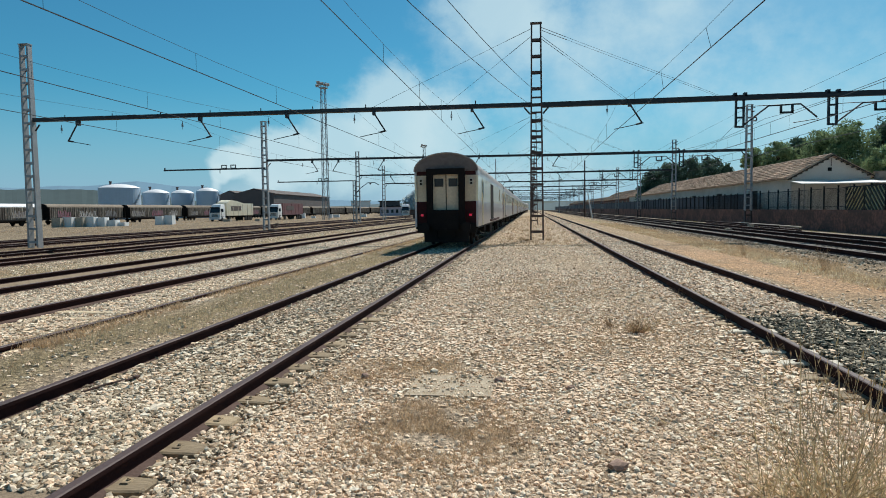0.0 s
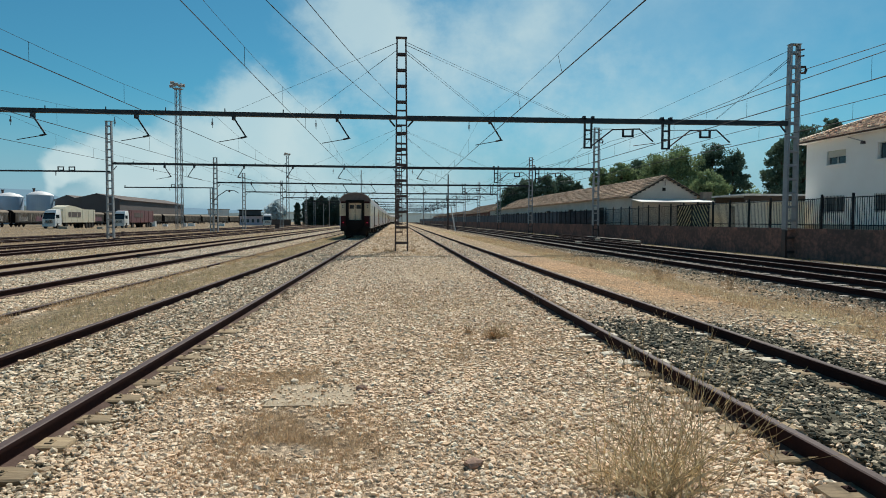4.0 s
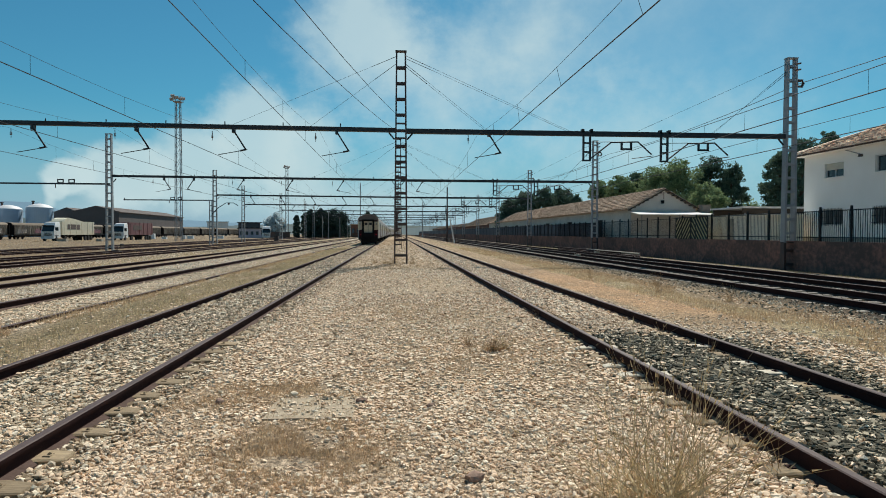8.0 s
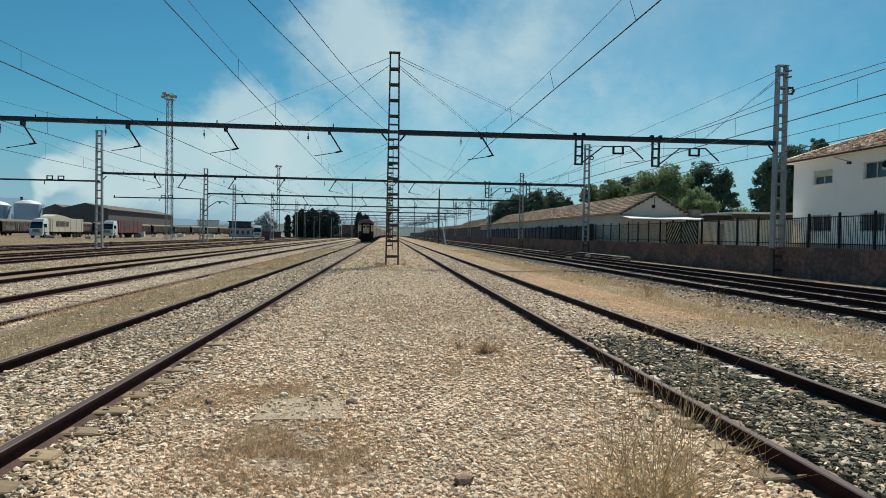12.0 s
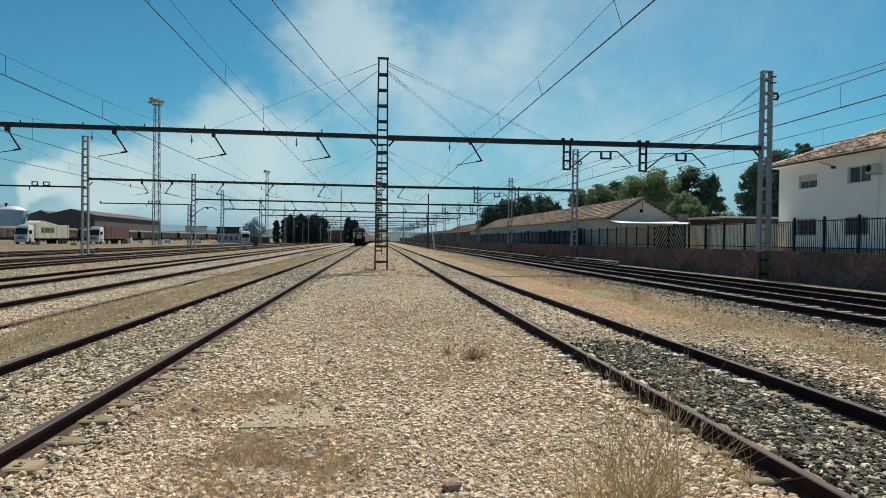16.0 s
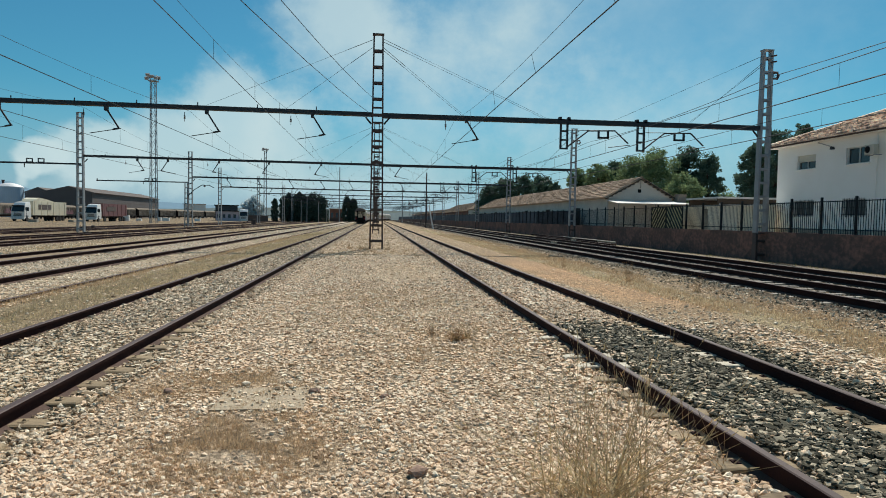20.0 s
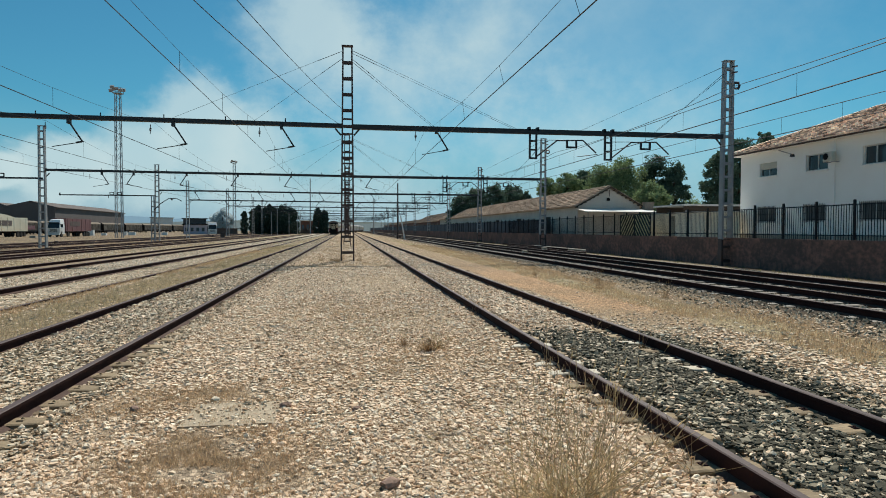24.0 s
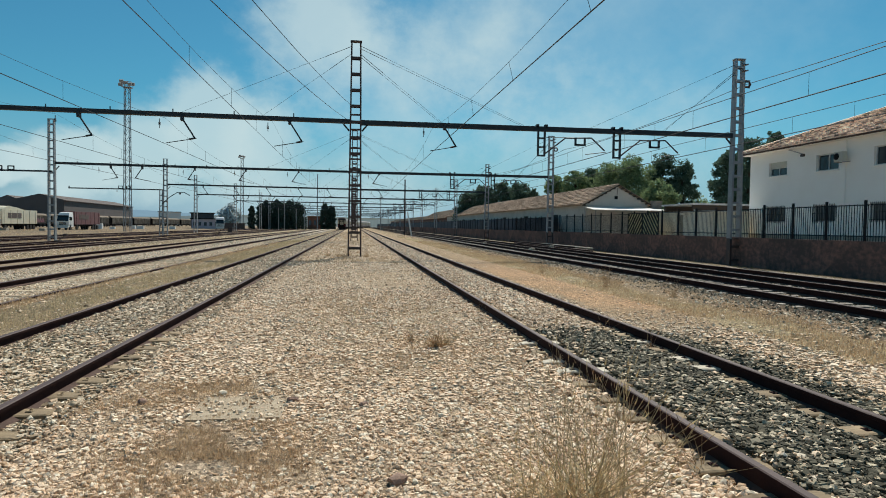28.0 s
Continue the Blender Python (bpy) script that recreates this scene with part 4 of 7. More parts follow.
    ac = thing("air_conditioner", "cream outdoor unit of an air conditioner bracketed to the house wall", "air conditioner", pose(X - 0.36, 33.15, 5.66))
    part("casing", Shape().box((0, 0, 0.28), (0.3, 0.66, 0.52), top=0.97), SHUTTER, ac)
    part("fan_grille", Shape().lathe((0, 0, 0), [(0.19, 0), (0.19, 0.02), (0.15, 0.025)], 16), BLACK, ac, at=pose(-0.17, 0.1, 0.28, 0, -90, 0))
    for yb in (0.3, -0.3):
        part("bracket", Shape().box((0.1, yb, -0.02), (0.5, 0.05, 0.04)), GALV, ac)
    lp = thing("wall_lamp", "floodlight on a thin arm fixed to the house wall", "wall lamp")
    part("arm", Shape().line([(X, 37.97, 6.88), (X - 0.45, 36.15, 6.42)], 0.03, 6), GALV, lp)
    part("lamp_head", Shape().box((X - 0.45, 36.1, 6.33), (0.18, 0.22, 0.16), top=0.8), DARKSTEEL, lp)


house()


def barn():
    X0, X1, Y0, Y1, Z0, ZE, ZR = 24.3, 31.2, 65.0, 165.0, 1.12, 4.35, 6.25
    XM = (X0 + X1) / 2
    b = thing("goods_shed", "long grey plastered goods shed with a weathered tile roof", "shed")
    doors = [(74 + 13 * i, 77 + 13 * i, 1.12, 3.3) for i in range(7)]
    part("long_wall", holed_wall(Shape(), X0, Y0 + 0.3, Y1, Z0, ZE, doors), LONGWALL, b, "dull whitewashed long wall")
    for d in doors:
        part("sliding_door", Shape().box((X0 + 0.2, (d[0] + d[1]) / 2, (d[2] + d[3]) / 2), (0.08, d[1] - d[0], d[3] - d[2])), WOOD, b)
    part("back_wall", Shape().box((X1 - 0.15, (Y0 + Y1) / 2, (Z0 + ZE) / 2), (0.3, Y1 - Y0 - 0.6, ZE - Z0)), BARNWALL, b)
    for y in (Y0, Y1):
        g = Shape().extrude([(X0, Z0), (X1, Z0), (X1, ZE), (XM, ZR - 0.08), (X0, ZE)], y, y + 0.3)
        part("gable", g, BARNWALL, b)
    v = Shape().box((XM - 0.1, Y0 - 0.02, 5.0), (0.34, 0.06, 0.34))
    part("vent", v, BLACK, b)
    part("gable_pole", Shape().tube((XM, Y0 - 0.06, 5.3), (XM, Y0 - 0.06, 6.0), 0.03), DARKSTEEL, b)
    o = 0.5
    sl = (ZR - ZE) / (XM - X0)
    tile_roof(((X0 - o, Y0 - o, ZE - o * sl + 0.12), (X0 - o, Y1 + o, ZE - o * sl + 0.12)), ((XM, Y0 - o, ZR + 0.12), (XM, Y1 + o, ZR + 0.12)), 330, b, OLDTILE, "west_roof", 0.14)
    tile_roof(((X1 + o, Y0 - o, ZE - o * sl + 0.12), (X1 + o, Y1 + o, ZE - o * sl + 0.12)), ((XM, Y0 - o, ZR + 0.12), (XM, Y1 + o, ZR + 0.12)), 40, b, OLDTILE, "east_roof", 0.14)
    for x, sg in ((X0 - o, 1), (X1 + o, -1)):
        s = Shape()
        for k in range(8):
            xx = x + sg * (0.3 + k * 0.46)
            zz = ZE - o * sl + (0.3 + k * 0.46) * sl - 0.1
            part("rafter_end", Shape().box((xx, Y0 - 0.25, zz), (0.09, 0.55, 0.12)), WOOD, b)
        s.tube((x, Y0 - 0.48, ZE - o * sl + 0.02), (XM, Y0 - 0.48, ZR + 0.03), 0.07, 4)
        part("verge_board", s, WOOD, b)
    can = thing("white_canopy", "white sheet canopy in front of the shed gable", "canopy")
    c = Shape().add([(24.0, 64.9, 3.95), (31.6, 64.9, 3.95), (31.9, 61.6, 3.55), (23.9, 61.6, 3.55), (24.0, 64.9, 4.0), (31.6, 64.9, 4.0), (31.9, 61.6, 3.62), (23.9, 61.6, 3.62)],
                    [(0, 1, 2, 3), (7, 6, 5, 4), (3, 2, 6, 7), (0, 3, 7, 4), (1, 0, 4, 5), (2, 1, 5, 6)])
    part("sheet", c, PALEROOF, can)
    for x in (24.2, 28, 31.5):
        part("leg", Shape().tube((x, 61.8, 1.12), (x, 61.8, 3.56), 0.05, 6), GALV, can)
    an = thing("low_annex", "low cream annex with a flat roof behind the railing fence", "building")
    part("wall", holed_wall(Shape(), 24.4, 41.2, 53.0, 1.12, 2.98, [(45.0, 46.0, 1.12, 2.8)], 0.25), CREAMWALL, an)
    part("door", Shape().box((24.5, 45.5, 1.95), (0.06, 1.0, 1.66)), BEIGEDOOR, an)
    for y in (41.33, 52.87):
        part("end_wall", Shape().box((25.9, y, 2.05), (2.5, 0.25, 1.86)), CREAMWALL, an)
    part("flat_roof", Shape().box((25.8, 47.05, 3.02), (3.0, 12.3, 0.08)), PALEROOF, an)
    sh = thing("open_shelter", "open shelter with a thin pale flat roof beside the shed", "shelter")
    part("roof", Shape().box((35.2, 58.5, 4.1), (8.4, 6.0, 0.16)), FRAMEWHITE, sh)
    part("fascia", Shape().box((35.2, 55.6, 3.8), (8.4, 0.12, 0.4)), WOOD, sh)
    part("back_wall", Shape().box((35.2, 61.0, 2.6), (8.2, 0.25, 3.0)), WOOD, sh)
    for x in (31.4, 35.2, 39.0):
        part("post", Shape().tube((x, 55.9, 1.1), (x, 55.9, 4.0), 0.07, 8), GALV, sh)
    part("chimney", Shape().box((31.75, 64.2, 2.85), (0.9, 0.8, 3.5)).box((31.75, 64.2, 4.64), (1.0, 0.9, 0.1)), CHIMNEY, b)


LONGWALL = mat("dull_whitewash", (0.78, 0.72, 0.63), 0.92, 0, (0.6, 0.55, 0.47), 0.35, 8, 0.6, 0.3, 0.006)
CHIMNEY = mat("sooty_chimney_plaster", (0.3, 0.25, 0.2), 0.9, 0, (0.2, 0.16, 0.13), 2, 12)
BEIGEDOOR = mat("beige_door_paint", (0.5, 0.44, 0.32), 0.7)
PALEROOF = mat("pale_sheet_roof", (0.76, 0.74, 0.7), 0.7, 0, (0.62, 0.6, 0.56))
barn()


def far_sheds():
    for y0, ln, x0, wd, ze, zr, wmat, lab in ((170, 60, 25, 9, 4.2, 6.6, REDWALL, "far red-brown station building with a tile roof"), (236, 70, 25, 9, 4.4, 5.6, REDWALL, "far long platform building under a low roof"), (312, 120, 25, 9, 4.3, 5.7, REDWALL, "far low platform building under a tile roof")):
        b = thing("station_building", lab, "building", pose(bend(0, y0 + ln / 2), y0 + ln / 2, 0, 0, 0, heading(y0 + ln / 2)))
        xm = x0 + wd / 2
        part("wall", Shape().extrude([(x0, 1.1), (x0 + wd, 1.1), (x0 + wd, ze), (xm, zr - 0.1), (x0, ze)], -ln / 2, ln / 2), wmat, b)
        for sg in (-1, 1):
            xe = xm + sg * (wd / 2 + 0.7)
            tile_roof(((xe, -ln / 2 - 0.4, ze - 0.2), (xe, ln / 2 + 0.4, ze - 0.2)), ((xm, -ln / 2 - 0.4, zr), (xm, ln / 2 + 0.4, zr)), 60, b, OLDTILE, "roof", 0.2)
        for k in range(int(ln / 8)):
            part("window", Shape().box((x0 - 0.02, -ln / 2 + 4 + 8 * k, 2.6), (0.1, 1.4, 1.6)), GLASS, b)


REDWALL = mat("red_brown_brick_wall", (0.25, 0.12, 0.08), 0.9, 0, (0.18, 0.09, 0.07), 1, 10)
far_sheds()

# ---- the train ----
COACH_L, PITCH = 25.2, 26.0


def body_outline(half=1.35, eave=3.35, top=4.11, floor=1.0, n=16):
    pts = [(-half, floor), (half, floor), (half, eave)]
    for i in range(1, n):
        w = math.pi * i / n
        pts.append((half * math.cos(w), eave + (top - eave) * math.sin(w)))
    return pts + [(-half, eave)]


def coach(van=False):
    """One coach with its rear end at y = 0, standing on rails at z = 0.16; van: a luggage van with open loading doors."""
    c = thing("railway_coach", "cream and maroon luggage van with open loading doors" if van else "cream passenger coach of a departing train, grey sheen painted on its lower sides", "railway coach", group="coaches of the train")
    H, L = 1.35, COACH_L
    win = [(17.6, 18.8)] if van else [(5.2 + 2.62 * i, 6.7 + 2.62 * i) for i in range(6)]
    for side in (-1, 1):
        s = Shape().wall(side * H, -side * 0.08, [0.0, L], [1.0, 3.35], [(a, b, 2.3, 3.05) for a, b in win], [(0, 1), (2.08, 0), (3.17, 1)])
        part("side_wall", s, (CREAM, SIDESHEEN), c)
    for side in (-1, 1):
        for w in win:
            part("window", Shape().box((side * (H - 0.05), (w[0] + w[1]) / 2, 2.675), (0.02, w[1] - w[0], 0.75)), DARKPANE, c)
        # on the van a black sheet stands for the shade inside the open doorway
        for ya, yb in ((8.5, 10.9),) if van else ((2.72, 2.84), (L - 3.62, L - 3.5)):
            part("doorway_shade" if van else "door_gap", Shape().box((side * (H + 0.004), (ya + yb) / 2, 2.1), (0.02, yb - ya, 2.0)), BLACK, c)
        part("door_sill", Shape().box((side * (H + 0.02), 12.4 if van else 3.4, 1.12), (0.08, 9.0 if van else 1.3, 0.11)), DARKMAROON, c)
        for yd in (2.3 if van else 0.8, L - 1.6):
            d = Shape().box((side * (H + 0.006), yd + 0.4, 2.05), (0.02, 0.78, 2.1)).box((side * (H + 0.03), yd + 0.05, 2.0), (0.03, 0.03, 1.0))
            part("side_door", d, MAROON if yd > 3 else CREAM, c)
            part("door_window", Shape().box((side * (H + 0.018), yd + 0.4, 2.62), (0.02, 0.5, 0.7)), DARKPANE, c)
            part("step", Shape().box((side * (H - 0.12), yd + 0.4, 0.62), (0.3, 0.7, 0.05)).box((side * (H - 0.2), yd + 0.1, 0.8), (0.03, 0.03, 0.4)).box((side * (H - 0.2), yd + 0.7, 0.8), (0.03, 0.03, 0.4)), STEELDARK, c)
    roof = body_outline()
    arc = roof[2:]
    inner = [(x * 0.93, z - 0.06) for x, z in reversed(arc)]
    part("roof", Shape().extrude(arc + inner, 0.0, L), ROOFGREY, c, smooth=False)
    for i in range(6):
        part("roof_vent", Shape().box((0.45, 5 + 3.0 * i, 4.02), (0.4, 0.7, 0.1), top=0.8), ROOFGREY, c)
    part("floor", Shape().box((0, L / 2, 0.98), (2.66, L - 0.1, 0.12)), STEELDARK, c)
    part("underframe", Shape().box((0, L / 2, 0.72), (1.9, 8.0, 0.42)).box((0.9, L / 2 - 1, 0.65), (0.5, 2.2, 0.5)).box((-0.9, L / 2 + 2, 0.65), (0.5, 2.2, 0.5)), STEELDARK, c)
    for y0, sg in ((0.0, -1), (L, 1)):
        zs = 2.08
        for side in (-1, 1):
            e = Shape().wall(0, 0.08, [-0.335, 0.335], [1.0, 3.35], [], [(0, 1), (zs, 0), (3.18, 1)])
            part("end_wall", e, (DULLCREAM, DARKMAROON), c, at=pose(side * 1.015, y0 - sg * 0.08, 0, 0, 0, 90 if sg < 0 else -90))
        part("end_header", Shape().box((0, y0 - sg * 0.04, 3.265), (1.36, 0.08, 0.17)), DARKMAROON, c)
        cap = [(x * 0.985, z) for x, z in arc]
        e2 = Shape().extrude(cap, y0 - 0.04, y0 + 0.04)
        part("roof_end", e2, DARKROOF, c)
        rim = Shape().line([(x * 1.005, y0 + sg * 0.05, z + 0.005) for x, z in arc], 0.03, 6)
        part("roof_rim", rim, ROOFGREY, c)
        g = Shape()
        for side in (-1, 1):
            g.box((side * 0.675, y0 + sg * 0.12, 2.12), (0.25, 0.34, 2.2))
        g.box((0, y0 + sg * 0.12, 3.33), (1.6, 0.34, 0.24))
        part("gangway_frame", g, BLACK, c)
        for side in (-1, 1):
            part("end_door", Shape().box((side * 0.305, y0 - sg * 0.02, 2.2), (0.59, 0.05, 2.3)), DULLCREAM, c)
            part("door_pane", Shape().box((side * 0.3, y0 + sg * 0.012, 2.87), (0.38, 0.02, 0.34)), DARKPANE, c)
            part("marker_lamp", Shape().box((side * 1.07, y0 + sg * 0.02, 2.9), (0.12, 0.04, 0.34)).box((side * 1.07, y0 + sg * 0.02, 2.9), (0.2, 0.036, 0.22)).box((side * 1.07, y0 + sg * 0.045, 2.96), (0.09, 0.02, 0.08), 1).box((side * 1.07, y0 + sg * 0.045, 2.83), (0.09, 0.02, 0.08), 1), (SHUTTER, BLACK), c)
            part("tail_lamp", Shape().box((side * 1.03, y0 + sg * 0.05, 1.5), (0.11, 0.07, 0.09)), TAIL if y0 == 0 else BLACK, c)
            part("lamp_housing", Shape().box((side * 1.03, y0 + sg * 0.012, 1.5), (0.3, 0.05, 0.26)), DARKMAROON, c)
            part("buffer", Shape().tube((side * 0.87, y0, 1.0), (side * 0.87, y0 + sg * 0.4, 1.0), 0.09, 10).tube((side * 0.87, y0 + sg * 0.38, 1.0), (side * 0.87, y0 + sg * 0.44, 1.0), 0.2, 14), STEELDARK, c)
        part("door_seam", Shape().box((0, y0 + sg * 0.01, 2.2), (0.035, 0.03, 2.3)), BLACK, c)
        part("gangway_plate", Shape().box((0, y0 + sg * 0.18, 1.3), (1.1, 0.32, 0.85)), BLACK, c)
        part("end_beam", Shape().box((0, y0 - sg * 0.1, 0.95), (2.5, 0.3, 0.4)).box((0, y0 - sg * 0.05, 0.6), (1.9, 0.25, 0.5)).tube((0, y0, 0.95), (0, y0 + sg * 0.35, 0.9), 0.07), STEELDARK, c)
        for hx in (0.4, -0.4):
            part("brake_hose", Shape().line([(hx, y0, 0.9), (hx, y0 + sg * 0.2, 0.6), (hx * 0.62, y0 + sg * 0.2, 0.45)], 0.03), BLACK, c)
        yb = y0 - sg * 3.3
        part("bogie", Shape().box((0, yb, 0.62), (2.1, 0.5, 0.25)).box((0.98, yb, 0.6), (0.14, 3.2, 0.22)).box((-0.98, yb, 0.6), (0.14, 3.2, 0.22)), STEELDARK, c)
        for dy in (-1.25, 1.25):
            for side in (-1, 1):
                part("wheel", Shape().tube((side * 0.83, yb + dy, 0.62), (side * 0.95, yb + dy, 0.62), 0.46, 18), STEELDARK, c)
            part("axle", Shape().tube((-0.85, yb + dy, 0.62), (0.85, yb + dy, 0.62), 0.08, 8), STEELDARK, c)
    return c


COACHES = [coach(True), coach()]
for i in range(1, 9):
    COACHES.append(copy_thing(COACHES[1], pose(-3.52, 28 + PITCH * (i + 1), 0)))

# time and place of the train's rear end along its track
REAR = [(0, 27.45), (0.5, 31.3), (1, 35.2), (1.5, 38.8), (2, 42.4), (2.5, 46.0), (3.5, 53.4), (4.5, 60.3), (5, 63.7), (6, 71.2), (7, 78.6), (8, 85.6), (9, 92.2), (10, 98.6), (11, 105.0), (12, 111.4),
        (13.5, 121.3), (15, 131.6), (16, 138.6), (17, 145.4), (18.5, 155.3), (20, 165.0), (22, 177.6), (24.5, 192.0), (26, 200.4), (28, 211.0)]


def motions():
    for i, c in enumerate(COACHES):
        rows = []
        for t, y in REAR:
            ya = y + PITCH * i
            yb = ya + COACH_L
            xa, xb = bend(-3.52, ya), bend(-3.52, yb)
            rows.append((t, pose(xa - 0.05, ya, 0, 0, 0, -math.degrees(math.atan2(xb - xa, yb - ya)))))
        walk(c, rows)

# ---- slab, stones, weeds ----


def stone_mat(name, cols):
    m = mat(name, cols[0], 0.9, 0, None, 12, 60, 0.25, 0.5, 0.006, spec=0.2)
    nt = m.node_tree
    geo = nt.nodes.new("ShaderNodeNewGeometry")
    ramp = nt.nodes.new("ShaderNodeValToRGB")
    nt.links.new(geo.outputs["Random Per Island"], ramp.inputs[0])
    els = ramp.color_ramp.elements
    while len(els) < len(cols):
        els.new(0.5)
    for i, (e, c) in enumerate(zip(els, cols)):
        e.position, e.color = i / (len(cols) - 1), (*c, 1)
    mix = [n for n in nt.nodes if n.type == "MIX"][0]
    mul = nt.nodes.new("ShaderNodeMix")
    mul.data_type, mul.blend_type = "RGBA", "MULTIPLY"
    mul.inputs[0].default_value = 0.45
    nt.links.new(ramp.outputs[0], mul.inputs["A"])
    nt.links.new(mix.outputs["Result"], mul.inputs["B"])
    mix.inputs["A"].default_value, mix.inputs["B"].default_value = (1, 1, 1, 1), (0.3, 0.28, 0.25, 1)
    nt.links.new(mul.outputs["Result"], nt.nodes["Principled BSDF"].inputs["Base Color"])
    return m


LIME = stone_mat("pale_limestone_ballast", [(0.36, 0.235, 0.135), (0.825, 0.602, 0.41), (0.97, 0.785, 0.585), (0.65, 0.45, 0.29), (0.99, 0.88, 0.69), (0.58, 0.415, 0.275)])
GREYLIME = stone_mat("grey_limestone_ballast", [(0.2, 0.145, 0.092), (0.47, 0.37, 0.25), (0.66, 0.55, 0.395), (0.31, 0.235, 0.152), (0.86, 0.75, 0.575), (0.23, 0.17, 0.106)])
DARKSTONE = stone_mat("dark_grey_ballast", [(0.036, 0.033, 0.022), (0.076, 0.069, 0.048), (0.14, 0.128, 0.092), (0.052, 0.048, 0.033), (0.21, 0.185, 0.13), (0.64, 0.55, 0.4), (0.045, 0.041, 0.028)])

PHI = (1 + 5 ** 0.5) / 2
ICO_V = np.array([(-1, PHI, 0), (1, PHI, 0), (-1, -PHI, 0), (1, -PHI, 0), (0, -1, PHI), (0, 1, PHI), (0, -1, -PHI), (0, 1, -PHI), (PHI, 0, -1), (PHI, 0, 1), (-PHI, 0, -1), (-PHI, 0, 1)]) / 1.9
ICO_F = np.array([(0, 11, 5), (0, 5, 1), (0, 1, 7), (0, 7, 10), (0, 10, 11), (1, 5, 9), (5, 11, 4), (11, 10, 2), (10, 7, 6), (7, 1, 8), (3, 9, 4), (3, 4, 2), (3, 2, 6), (3, 6, 8), (3, 8, 9), (4, 9, 5), (2, 4, 11), (6, 2, 10), (8, 6, 7), (9, 8, 1)])
OCT_V = np.array([(1, 0, 0), (0, 1, 0), (-1, 0, 0), (0, -1, 0), (0, 0, 1), (0, 0, -1.0)])
OCT_F = np.array([(0, 1, 4), (1, 2, 4), (2, 3, 4), (3, 0, 4), (1, 0, 5), (2, 1, 5), (3, 2, 5), (0, 3, 5)])

# far stones: four faces over a foot sunk in the ground
PYR_V = np.array([(1, 0, -0.4), (0, 1, -0.4), (-1, 0, -0.4), (0, -1, -0.4), (0.15, 0.1, 0.95)])
PYR_F = np.array([(0, 1, 4), (1, 2, 4), (2, 3, 4), (3, 0, 4)])
BLK_V = np.array([(x, y, z) for z in (-0.6, 0.6) for y in (-0.68, 0.68) for x in (-0.68, 0.68)])
BLK_F = np.array([(0, 2, 1), (1, 2, 3), (4, 5, 6), (5, 7, 6), (0, 1, 4), (1, 5, 4), (2, 6, 3), (3, 6, 7), (0, 4, 2), (2, 4, 6), (1, 3, 5), (3, 7, 5)])


def stones(name, material, centres, sizes, rng, label, base=(ICO_V, ICO_F), flat=1.0):
    """Angular stones lying on the ground, all in one mesh."""
    bv, bf = base
    n, k = len(centres), len(bv)
    v = bv[None] * (1 + rng.uniform(-0.38, 0.3, (n, k, 1)))
    v = v * (np.stack([rng.uniform(0.8, 1.35, n), rng.uniform(0.6, 1.0, n), rng.uniform(0.48, 0.92, n) * flat], 1) * sizes[:, None])[:, None, :]
    w, tilt = rng.uniform(0, 2 * np.pi, n), rng.uniform(-0.45, 0.45, n)
    c, s = np.cos(tilt)[:, None], np.sin(tilt)[:, None]
    x, y, z = v[..., 0], v[..., 1] * c - v[..., 2] * s, v[..., 1] * s + v[..., 2] * c
    c, s = np.cos(w)[:, None], np.sin(w)[:, None]
    v = np.stack([x * c - y * s, x * s + y * c, z], -1) + centres[:, None, :]
    f = (bf[None] + (np.arange(n) * k)[:, None, None]).reshape(-1, 3)
    me = bpy.data.meshes.new(name)
    me.vertices.add(n * k)
    me.vertices.foreach_set("co", v.reshape(-1))
    me.loops.add(f.size)
    me.loops.foreach_set("vertex_index", f.reshape(-1).astype(np.int32))
    me.polygons.add(len(f))
    me.polygons.foreach_set("loop_start", np.arange(0, f.size, 3, dtype=np.int32))
    me.materials.append(material)
    me.update(calc_edges=True)
    me.shade_flat()
    ob = new(name, me)
    return tagged(ob, label, "ballast", kind="stuff")


